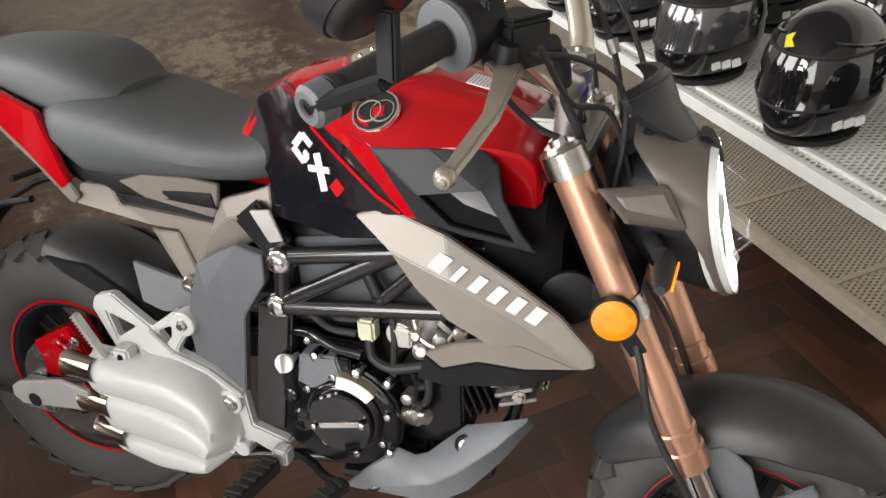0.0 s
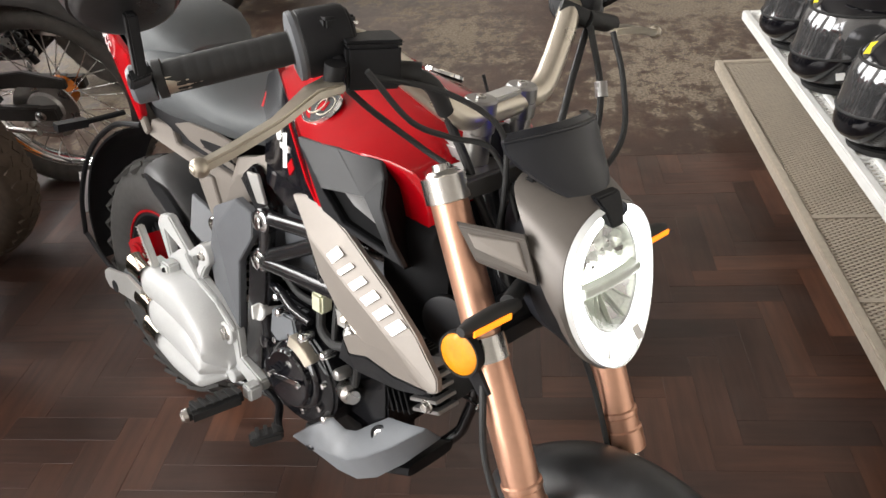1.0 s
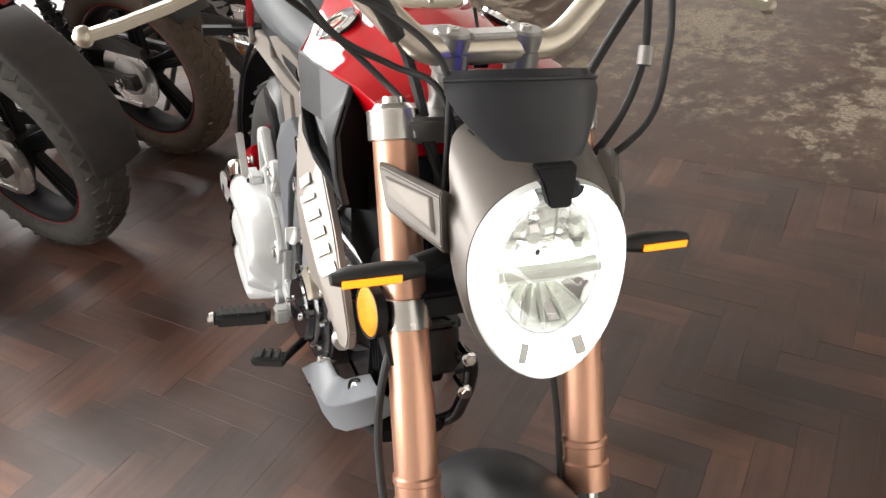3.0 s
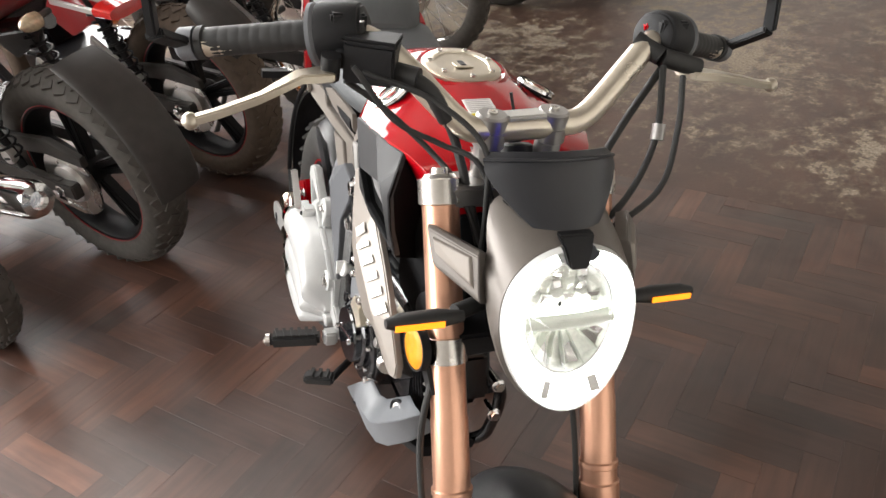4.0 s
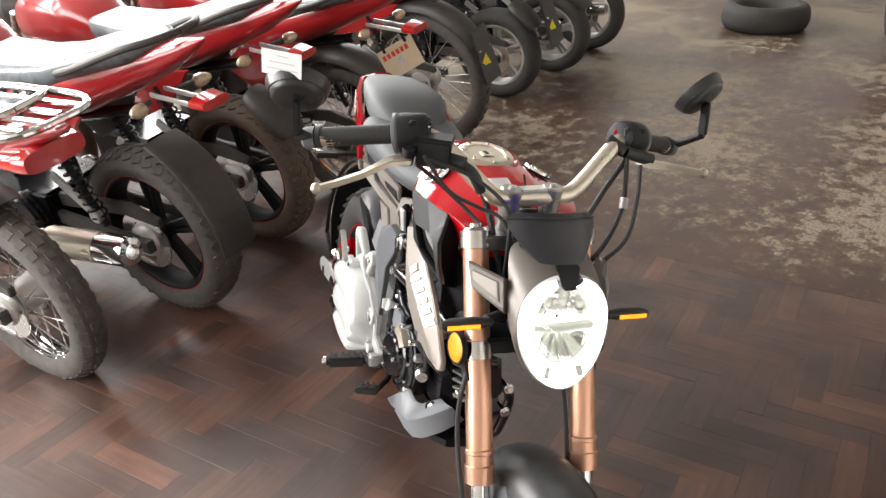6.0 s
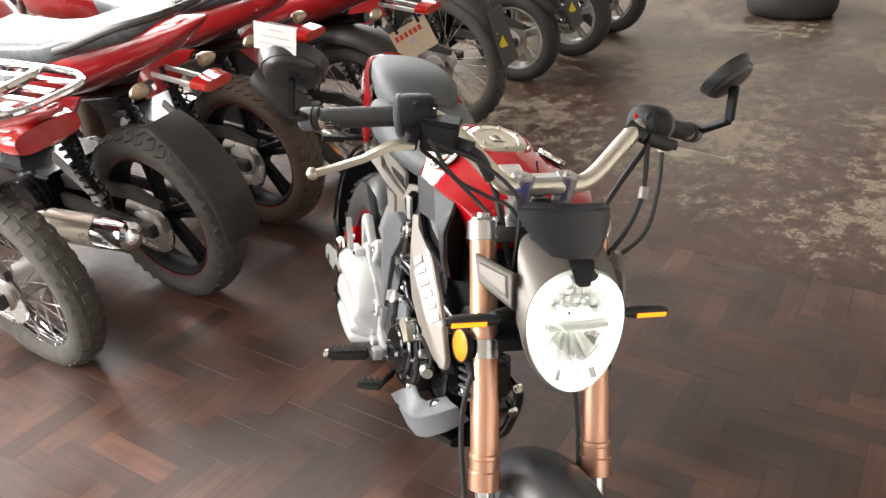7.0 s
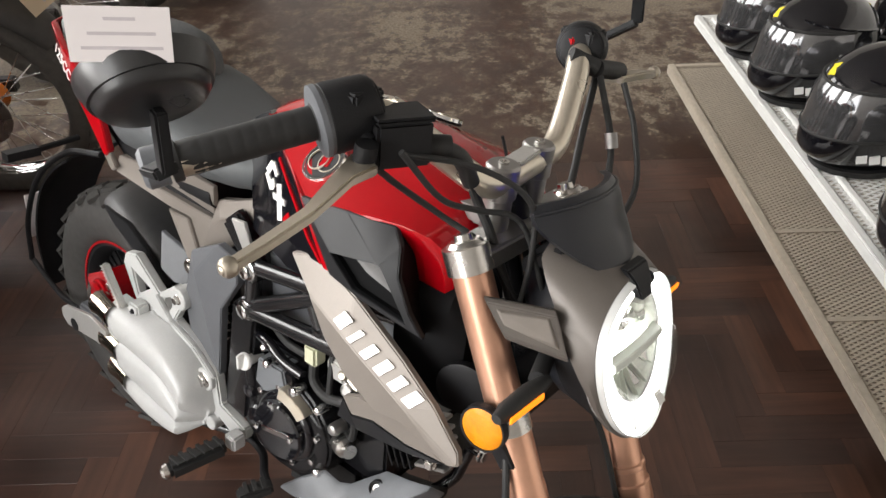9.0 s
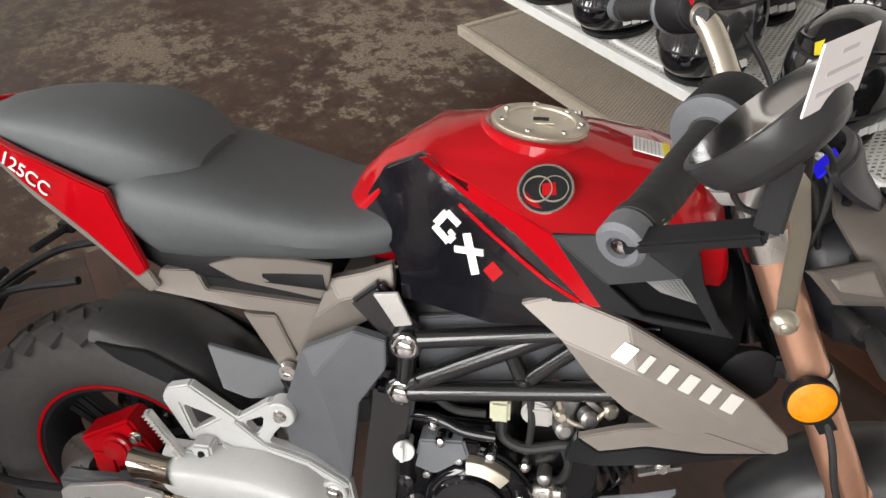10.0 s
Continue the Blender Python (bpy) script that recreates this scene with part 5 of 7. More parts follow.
GUARD_V = [(-0.124, -0.116, 0.227), (-0.085, -0.109, 0.266), (-0.040, -0.101, 0.304), (-0.016, -0.094, 0.290), (0.001, -0.086, 0.293), (0.028, -0.077, 0.318), (0.056, -0.068, 0.343), (0.110, -0.078, 0.368), (0.150, -0.083, 0.388), (-0.066, -0.1165, 0.244), (-0.028, -0.1155, 0.252), (0.020, -0.1145, 0.270), (0.056, -0.111, 0.296), (0.108, -0.100, 0.344), (-0.062, -0.111, 0.226), (-0.008, -0.109, 0.226), (0.031, -0.103, 0.230), (0.068, -0.096, 0.254), (0.107, -0.076, 0.295), (0.152, -0.052, 0.355), (-0.100, -0.114, 0.226)]
GUARD_F = [(0, 1, 9), (1, 2, 10, 9), (2, 3, 10), (3, 4, 11, 10), (4, 5, 12, 11), (5, 6, 13, 12), (6, 7, 13), (7, 8, 13), (0, 9, 20), (9, 14, 20), (9, 10, 15, 14), (10, 11, 16, 15), (11, 12, 17, 16), (12, 13, 18, 17), (13, 8, 19, 18)]
skid = part("belly_guard", shell(GUARD_V, GUARD_F, (0, 0.008, 0.002)), PALESLATE, bike, "slate grey belly guard", bevel=0.0012, angle=50)
for p, n in (((-0.078, -0.1115, 0.241), (-0.2, -1, 0.25)), ((0.058, -0.082, 0.326), (0.45, -1, 0.35))):
    well = part("screw_well", lathe([(-0.003, 0.0), (-0.003, 0.0135), (0.0022, 0.0135), (0.0022, 0.0120), (-0.0005, 0.0110), (-0.0005, 0.0)], p, n, 22), MATT, skid)
    part("guard_screw", lathe([(-0.0005, 0.0075), (0.0022, 0.0075), (0.003, 0.004), (0.001, 0.003), (0.001, 0.0)], p, n, 14), STEEL, well)
part("belly_plate", loft([oval((x, 0, z), w, h, 16, 4) for x, z, w, h in ((-0.15, 0.205, 0.07, 0.012), (0.0, 0.21, 0.06, 0.015), (0.09, 0.25, 0.05, 0.012))]), MATT, bike)
part("sump", box(-0.22, 0.0, -0.06, 0.06, 0.22, 0.30), ENGINE, bike, bevel=0.01)
part("horn", lathe([(-0.02, 0.02), (0.0, 0.034), (0.012, 0.036), (0.014, 0.030), (0.012, 0.0)], (0.20, -0.09, 0.60), (0.25, -1, 0), 28), MATT, bike, "round black horn")

# headlamp, mask, visor
LZ = lambda z: 0.354 - 0.235 * (z - 0.78)     # the raked face: x at a height
def lamp_ring(scale, back, n=40, hw=0.084, z0=0.589, z1=0.781, low=1.95, top=2.15):
    out, mid = [], 0.697
    for k in range(n):
        a = 2 * math.pi * k / n
        ca, sa = math.cos(a), math.sin(a)
        h = (z1 - mid) if sa > 0 else (mid - z0)
        p = top if sa > 0 else low
        y = hw * scale * math.copysign(abs(ca) ** (2 / p), ca)
        z = mid + h * scale * math.copysign(abs(sa) ** (2 / p), sa)
        out.append(Vector((LZ(z) + 0.020 - 1.2 * y * y - 0.085 * max(0.0, scale - 0.66) - back, y, z)))
    return out


def lens_ring(scale, back, n=40):
    """The inner edge of the lit ring, rounder than the outer one."""
    return lamp_ring(scale, back, n, 0.056, 0.630, 0.760, 2.0, 2.0)


lamp = part("headlamp", loft([lamp_ring(0.96, 0.01), lamp_ring(0.98, 0.03), lamp_ring(0.9, 0.07), lamp_ring(0.5, 0.09), lamp_ring(0.02, 0.09)], caps=False), MATT, bike, "oval headlamp lit with a white LED ring")
ring_o, ring_i = lamp_ring(0.965, 0.0), lens_ring(1.0, 0.006)
led = loft([ring_o, [o.lerp(i, 0.3) + Vector((0.006, 0, 0)) for o, i in zip(ring_o, ring_i)], [o.lerp(i, 0.7) + Vector((0.006, 0, 0)) for o, i in zip(ring_o, ring_i)], ring_i], caps=False)
bmesh.ops.delete(led, geom=[f for f in led.faces if abs(f.calc_center_median().y) < 0.022 and f.calc_center_median().z > 0.74], context="FACES")
part("led_ring", led, LED, lamp, "glowing white LED ring")
edge_bm = loft([lamp_ring(0.955, -0.001, 56), lamp_ring(0.97, -0.004, 56), lamp_ring(0.992, 0.0, 56), lamp_ring(0.99, 0.02, 56)], caps=False)
bmesh.ops.delete(edge_bm, geom=[f for f in edge_bm.faces if abs(f.calc_center_median().y) < 0.020 and f.calc_center_median().z > 0.74], context="FACES")
part("ring_edge", edge_bm, FROST, lamp, "frosted clear rim")
for k in (27, 33):
    part("ring_notch", beam(ring_o[k].lerp(ring_i[k], 0.25) + Vector((0.007, 0, 0)), ring_o[k].lerp(ring_i[k], 0.75) + Vector((0.007, 0, 0)), 0.011, 0.004, side=(1, 0, -0.5)), CASTALU, lamp)
bowl = part("reflector_bowl", loft([lens_ring(1.0, 0.006), lens_ring(0.95, 0.030), lens_ring(0.7, 0.052), lens_ring(0.35, 0.058), lens_ring(0.05, 0.060)], caps=False), DIMCHROME, lamp, "faceted chrome reflector")
BARX = LZ(0.69) - 0.014
part("lamp_bar", loft([[Vector((BARX + 0.004 * math.cos(y * 25) + dx, y, 0.690 + dz * (1.0 + 1.6 * max(0.0, y)))) for dx, dz in ((-0.012, -0.0075), (0.0, -0.0065), (0.003, 0.0), (0.0, 0.0065), (-0.012, 0.0075))] for y in (-0.056 + 0.008 * k for k in range(15))]), PALEBAR, lamp, "pale bar across the reflector", bevel=0.001)
GLIM = glowing("lamp_glow", (1, 1, 0.93), 8.0)
chips = random.Random(3)
for z, dy in ((0.682, 0.040), (0.693, 0.044)):
    part("lamp_chip", box(BARX - 0.013, BARX - 0.011, -dy, dy, z - 0.002, z + 0.002), GLIM, lamp)
for row, (z0, n) in enumerate(((0.708, 6), (0.722, 6), (0.736, 4), (0.748, 3))):
    for k in range(n):
        y = (k - (n - 1) / 2) * 0.0155
        o = Vector((LZ(z0) - 0.040 + 4.0 * y * y, y, z0))
        tilt = Matrix.Rotation(chips.uniform(-0.5, 0.5), 4, "Z") @ Matrix.Rotation(chips.uniform(-0.4, 0.4), 4, "Y") @ Matrix.Rotation(chips.uniform(-0.3, 0.3), 4, "X")
        cell = loft([[o + tilt @ Vector((dx, a * 0.0075 * r, b * 0.0068 * r)) for a, b in ((-1, -1), (1, -1), (1, 1), (-1, 1))] for dx, r in ((-0.006, 1.1), (0.004, 0.95), (0.0075, 0.55))])
        part("reflector_cell", cell, CHROME if (k + row) % 2 else DIMCHROME, lamp, flat=True)
for k in range(6):
    a0, a1 = radians(188 + 27 * k), radians(188 + 27 * (k + 1) - 3)
    inner_, outer_ = 0.012, 0.050
    face = [Vector((LZ(0.685 + r * math.sin(a)) - d, r * math.cos(a), 0.684 + r * 1.02 * math.sin(a))) for r, a, d in ((inner_, a0, 0.050), (outer_, a0, 0.022), (outer_, (a0 + a1) / 2, 0.026), (outer_, a1, 0.022), (inner_, a1, 0.050))]
    part("reflector_facet", shell(face, [(0, 1, 2), (0, 2, 4), (2, 3, 4)], (-0.002, 0, 0)), CHROME if k % 2 else DIMCHROME, lamp, angle=5)
    fin = [Vector((LZ(0.685 + r * math.sin(a0)) - d, r * math.cos(a0), 0.684 + r * 1.02 * math.sin(a0))) for r, d in ((inner_, 0.048), (outer_, 0.020), (outer_, 0.014), (inner_, 0.034))]
    part("reflector_fin", shell(fin, [(0, 1, 2, 3)], (0, 0.0015, 0)), PALEBAR, lamp)
part("lens_rim", tube([q + Vector((0.001, 0, 0)) for q in lens_ring(0.985, 0.007) + lens_ring(0.985, 0.007)[:1]], 0.0016, 6, 1), FROST, lamp)
part("lamp_glass", loft([lens_ring(0.995, 0.006), lens_ring(0.6, 0.000), lens_ring(0.03, -0.001)], caps=False), LENS, lamp, "clear headlamp glass").visible_shadow = False
front, rear = lamp_ring(1.005, 0.002, 60), []
for v, w in zip(front, lamp_ring(1.0, 0.0, 60, 0.0905, 0.588, 0.812, 1.95, 4.2)):
    back_x = min(0.264 + 0.70 * (0.791 - w.z), v.x - 0.010) if w.z > 0.650 else v.x - 0.008
    rear.append(Vector((max(back_x, 0.262), w.y * (0.90 if w.z > 0.75 else 0.985), w.z)))
midr = [a.lerp(b, 0.45) + Vector((0.002, 0.002 * (1 if a.y > 0 else -1), 0)) for a, b in zip(front, rear)]
inner = [Vector((v.x - 0.002, v.y * 0.95, v.z * 0.98 + 0.0136)) for v in rear]
mask = part("headlamp_mask", loft([lamp_ring(0.965, 0.006, 60), front, midr, rear, inner, lamp_ring(0.95, 0.02, 60)], caps=False), GUNMETAL, bike, "dark titanium grey headlamp mask")
part("mask_underside", loft([lamp_ring(0.98, 0.012, 40), [Vector((v.x - 0.03, v.y * 0.85, v.z * 0.9 + 0.07)) for v in lamp_ring(1.0, 0.05, 40)], [Vector((v.x - 0.05, v.y * 0.5, v.z * 0.7 + 0.22)) for v in lamp_ring(1.0, 0.07, 40)]], caps=False), SCREEN, mask, "charcoal lamp bucket")
vis_rows = []
for z, x, w, bow in ((0.767, 0.336, 0.005, 0.0), (0.776, 0.331, 0.022, 0.003), (0.786, 0.325, 0.039, 0.007), (0.797, 0.317, 0.053, 0.012), (0.808, 0.309, 0.065, 0.018), (0.820, 0.300, 0.0755, 0.023), (0.832, 0.291, 0.0825, 0.026), (0.842, 0.284, 0.0815, 0.026), (0.849, 0.277, 0.074, 0.025)):
    vis_rows.append([Vector((x - bow * (k / 7) ** 2 * 1.2 + 0.004 * (1 - abs(k) / 7), w * k / 7 * (1.18 - 0.18 * abs(k) / 7), z + (0.012 * (1 - (k / 7) ** 2) if z > 0.83 else 0))) for k in range(-7, 8)])
vb = loft([r + [Vector((q.x - 0.007, q.y * 0.96, q.z - 0.003)) for q in r[::-1]] for r in vis_rows])
visor = part("visor", vb, SCREEN, bike, "charcoal flyscreen over the headlamp")
part("visor_lip", tube([q + Vector((0.0, 0, 0.0)) for q in vis_rows[-2]], 0.0024, 8, 1), SCREEN, visor)
part("visor_neck", shell([(0.3595, -0.011, 0.757), (0.3595, 0.011, 0.757), (0.350, 0.017, 0.778), (0.340, 0.022, 0.790), (0.340, -0.022, 0.790), (0.350, -0.017, 0.778)], [(0, 1, 2, 5), (5, 2, 3, 4)], (-0.012, 0, 0)), MATT, visor, bevel=0.002)
dash = part("dashboard", loft([[Vector((0.235 + t * 0.05, y * (1 - 0.1 * t), 0.778 + t * 0.035 + dz)) for y, dz in ((-0.06, -0.02), (0.06, -0.02), (0.065, 0.0), (0.0, 0.006), (-0.065, 0.0))] for t in (0.0, 0.5, 0.9)]), MATT, bike, "black dashboard with a blue display", bevel=0.002)
part("display_housing", join(box(0.268, 0.284, -0.046, 0.012, 0.80, 0.846)), MATT, dash, bevel=0.006)
part("display", shell([(0.250, -0.034, 0.818), (0.250, -0.004, 0.818), (0.2665, -0.004, 0.842), (0.2665, -0.034, 0.842)], [(0, 1, 2, 3)], (-0.003, 0, 0)), BLUEGLOW, dash, "blue lit display")
for s in (-1, 1):
    one = (lambda b: b) if s < 0 else flip
    corner = [Vector(q) for q in ((0.236, -0.132, 0.759), (0.302, -0.093, 0.755), (0.328, -0.096, 0.704), (0.270, -0.132, 0.722))]
    out = (corner[1] - corner[0]).cross(corner[3] - corner[0]).normalized()
    out = out if out.y < 0 else -out
    on_wing = lambda u, v, d: corner[0].lerp(corner[1], u).lerp(corner[3].lerp(corner[2], u), v) + out * d
    wing = part("winglet", one(shell([on_wing(u, v, d) for v, d in ((0.0, 0.0), (0.12, 0.004), (0.90, 0.004), (1.0, 0.0)) for u in (0.0, 0.06, 0.94, 1.0)], [(4 * a + k, 4 * a + k + 1, 4 * a + k + 5, 4 * a + k + 4) for a in range(3) for k in range(3)], -out * 0.016)), GUNMETAL, bike, "dark titanium winglet beside the mask", bevel=0.0012, angle=10)
    part("winglet_face", one(shell([on_wing(0.10, 0.24, 0.0040), on_wing(0.88, 0.16, 0.0040), on_wing(0.90, 0.80, 0.0040), on_wing(0.10, 0.62, 0.0040), on_wing(0.16, 0.30, 0.0075), on_wing(0.84, 0.22, 0.0075), on_wing(0.85, 0.70, 0.0075)], [(0, 1, 5, 4), (1, 2, 6, 5), (2, 3, 6), (3, 0, 4), (3, 4, 6), (4, 5, 6)], -out * 0.003)), TITAN, wing, "titanium grey raised face", bevel=0.0006, angle=10)
    ind = part("indicator", one(join(tube([(0.29, -0.075, 0.680), (0.305, -0.115, 0.680)], 0.010, 12), loft([[Vector((0.312 + 0.012 * r * math.cos(a), y, 0.680 + 0.011 * r * math.sin(a))) for a in (2 * math.pi * k / 14 for k in range(14))] for y, r in ((-0.108, 0.62), (-0.124, 0.8), (-0.140, 1.0), (-0.182, 0.9), (-0.198, 0.5))]))), RUBBER, bike, "slim black indicator with a lit amber strip")
    part("amber_strip", one(shell([(0.3245, -0.134, 0.684), (0.3245, -0.134, 0.677), (0.3225, -0.190, 0.676), (0.3225, -0.190, 0.683)], [(0, 1, 2, 3)], (0.002, 0, 0))), BLINK, ind, "glowing amber strip")

# handlebar and controls
BAR_OUT = [(0.150, 0.145, 0.912), (0.132, 0.18, 0.936), (0.108, 0.225, 0.938), (0.045, 0.355, 0.908)]
BAR_MID = [(0.184, -0.085, 0.858), (0.187, -0.050, 0.851), (0.181, 0.0, 0.850), (0.176, 0.045, 0.851), (0.172, 0.085, 0.860)]
part("handlebar", tube([(x, -y, z) for x, y, z in BAR_OUT[::-1]] + BAR_MID + BAR_OUT, 0.0155, 16), CHAMPAGNE, bike, "tapered champagne aluminium handlebar")
for x, y in ((0.186, -0.047), (0.176, 0.038)):
    riser = part("bar_clamp", lathe([(0.0, 0.0165), (0.038, 0.0165), (0.040, 0.0195), (0.058, 0.0195), (0.0585, 0.0185), (0.060, 0.0185), (0.0605, 0.0195), (0.076, 0.0195), (0.079, 0.0170), (0.079, 0.0)], (x - 0.004, y, 0.791), (0.05, 0, 1), 28), SATIN, bike, "turned steel handlebar clamp")
    part("clamp_bolt", lathe([(0, 0.006), (0.003, 0.006), (0.003, 0.003), (0.001, 0.003), (0.001, 0.0)], (x, y, 0.870), (0.05, 0, 1), 14), STEEL, riser)
part("clamp_bridge", beam((0.185, -0.032, 0.8655), (0.177, 0.023, 0.8655), 0.0065, 0.024, side=(1, 0.12, 0)), CASTALU, bike, bevel=0.002)
key = part("ignition_key", join(box(0.164, 0.170, -0.012, 0.004, 0.826, 0.85), tube([(0.166, -0.006, 0.85), (0.158, -0.014, 0.885)], 0.002, 6)), MATT, bike, "black ignition key")
part("ignition_lock", join(lathe([(-0.03, 0.02), (0.012, 0.02), (0.014, 0.017), (0.014, 0.0)], (0.17, 0.0, 0.81), (-0.3, 0, 1), 24)), MATT, bike)
MIRROR_N = (0.675, -0.170, -0.718)
GI, GO = Vector((0.102, -0.238, 0.936)), Vector((0.040, -0.362, 0.907))
for s in (-1, 1):
    one = (lambda b: b) if s < 0 else flip
    d = (GO - GI).normalized()
    L = (GO - GI).length
    prof = [(0.0, 0.0205), (0.004, 0.0205), (0.006, 0.0165)]
    for k in range(9):
        h = 0.012 + k * (L - 0.03) / 9
        prof += [(h, 0.0166), (h + 0.001, 0.01675), (h + 0.009, 0.01675), (h + 0.010, 0.0166)]
    grip = part("grip", one(lathe(prof + [(L - 0.012, 0.0165), (L - 0.011, 0.019), (L - 0.003, 0.019), (L - 0.002, 0.016)], GI, d, 24)), RUBBER, bike, "ribbed black rubber grip")
    part("bar_end", one(join(lathe([(0.0, 0.019), (0.018, 0.019), (0.022, 0.015), (0.022, 0.009), (0.016, 0.008), (0.016, 0.0)], GO, d, 24))), SLATE, grip, "metal bar end")
    part("bar_end_screw", one(lathe([(0.016, 0.006), (0.021, 0.006), (0.022, 0.003)], GO, d, 12)), CHROME, grip)
    hs = part("switch_housing", one(join(lathe([(-0.060, 0.020), (-0.056, 0.029), (-0.048, 0.0325), (-0.012, 0.0345), (-0.004, 0.0335), (0.0, 0.030), (0.002, 0.022)], GI, d, 28), moved(box(-0.024, 0.024, -0.02, 0.02, -0.024, 0.020), Matrix.Translation(GI - d * 0.032 + Vector((0, 0, 0.006)))))), MATT, bike, "black switch housing", bevel=0.006)
    part("collar_ring", one(lathe([(-0.006, 0.0330), (-0.002, 0.0350), (0.003, 0.0345), (0.005, 0.028)], GI, d, 28)), SLATE, hs)
    if s > 0:
        part("red_switch", moved(box(-0.008, 0.008, -0.006, 0.006, -0.005, 0.006), Matrix.Translation(Vector((GI.x, -GI.y, GI.z)) + Vector((0.010, -0.052, 0.018)))), RED, hs, "red switch", bevel=0.002)
        part("clutch_perch", one(join(tube([GI + Vector((0.026, 0.075, 0.006)), GI + Vector((0.052, 0.05, -0.008))], 0.012, 14), tube([GI + Vector((0.052, 0.05, -0.008)), GI + Vector((0.058, -0.005, -0.02))], 0.012, 14))), RUBBER, bike, "black clutch lever perch")
    else:
        rsv = part("brake_reservoir", moved(join(box(-0.028, 0.028, -0.022, 0.022, -0.028, 0.016), box(-0.031, 0.031, -0.025, 0.025, 0.016, 0.022)), Matrix.Translation(GI + Vector((0.052, 0.052, -0.008))) @ Matrix.Rotation(radians(64), 4, "Z")), MATT, bike, "black brake fluid reservoir", bevel=0.004)
        part("reservoir_outlet", join(tube([GI + Vector((0.058, 0.070, -0.024)), GI + Vector((0.080, 0.098, -0.026))], 0.0125, 16), tube([GI + Vector((0.074, 0.090, -0.026)), GI + Vector((0.084, 0.112, -0.040)), GI + Vector((0.084, 0.134, -0.072))], 0.0095, 14)), RUBBER, rsv)
        part("cap_screw", lathe([(0, 0.003), (0.002, 0.003)], GI + Vector((0.045, 0.04, 0.026)), (0, 0, 1), 10), STEEL, rsv)
        part("lever_clamp", join(tube([GI + Vector((0.01, 0.03, 0)), GI + Vector((0.05, 0.02, -0.015))], 0.011, 12), lathe([(-0.014, 0.011), (0.014, 0.011)], GI + Vector((0.055, 0.005, -0.02)), (0.2, 0, 1), 16)), MATT, bike)
    tip = Vector((0.148, -0.380, 0.854 if s < 0 else 0.888))
    root = GI + Vector((0.057, 0.0, -0.028))
    lever = part("brake_lever" if s < 0 else "clutch_lever", one(join(loft([[p + u * a + Vector((0, 0, 1)) * b for a, b in ((-w, -0.0052), (w, -0.0052), (w, 0.0052), (-w, 0.0052))] for p, w, u in ((root + Vector((-0.018, 0.012, 0)), 0.008, Vector((0.6, 0.8, 0))), (root, 0.015, Vector((1, 0.4, 0))), (root + Vector((0.008, -0.03, 0.0)), 0.010, Vector((1, 0.3, 0))), (root.lerp(tip, 0.5) + Vector((0.012, 0, 0.004)), 0.0075, Vector((1, 0, 0))), (root.lerp(tip, 0.8) + Vector((0.004, 0, 0.0)), 0.007, Vector((1, 0, 0))), (tip, 0.006, Vector((1, 0, 0))))]), lathe([(-0.0095, 0.0), (-0.0085, 0.005), (-0.004, 0.009), (0.0, 0.0098), (0.004, 0.009), (0.0085, 0.005), (0.0095, 0.0)], tip, (0, -1, -0.2), 16))), LEVERMETAL, bike, "champagne metal hand lever with a ball end", bevel=0.002)
    # bar-end mirror
    elbow, mc = (Vector((0.118, -0.410, 0.938)), Vector((0.112, -0.412, 1.000))) if s < 0 else (Vector((0.100, -0.394, 0.950)), Vector((0.088, -0.380, 1.022)))
    mn = Vector(MIRROR_N if s < 0 else (0.733, -0.387, -0.556)).normalized()
    arm = part("mirror", one(join(beam(GO + d * 0.010 + Vector((0.0, -0.004, 0)), elbow, 0.020, 0.010, side=(0.5, 0.2, -1)), beam(elbow, mc + mn * 0.014, 0.018, 0.010, side=(0.3, 1, 0)))), MATT, bike, "round black bar-end mirror", bevel=0.002)
    part("mirror_shell", one(lathe([(-0.018, 0.047), (-0.016, 0.049), (0.006, 0.0425), (0.010, 0.0395), (0.0115, 0.036), (0.012, 0.02), (0.012, 0.0)], mc, mn, 36)), SATINBLACK, arm)
    part("mirror_rim", one(lathe([(-0.0183, 0.0470), (-0.0178, 0.0512), (-0.012, 0.0512), (0.002, 0.0460), (0.002, 0.0435)], mc, mn, 40, caps=False)), SATINBLACK, arm, "satin black mirror rim")
    part("mirror_glass", one(lathe([(-0.0185, 0.0), (-0.0185, 0.0465), (-0.017, 0.0465)], mc, mn, 36, caps=False)), MIRRORGLASS, arm, "mirror glass")
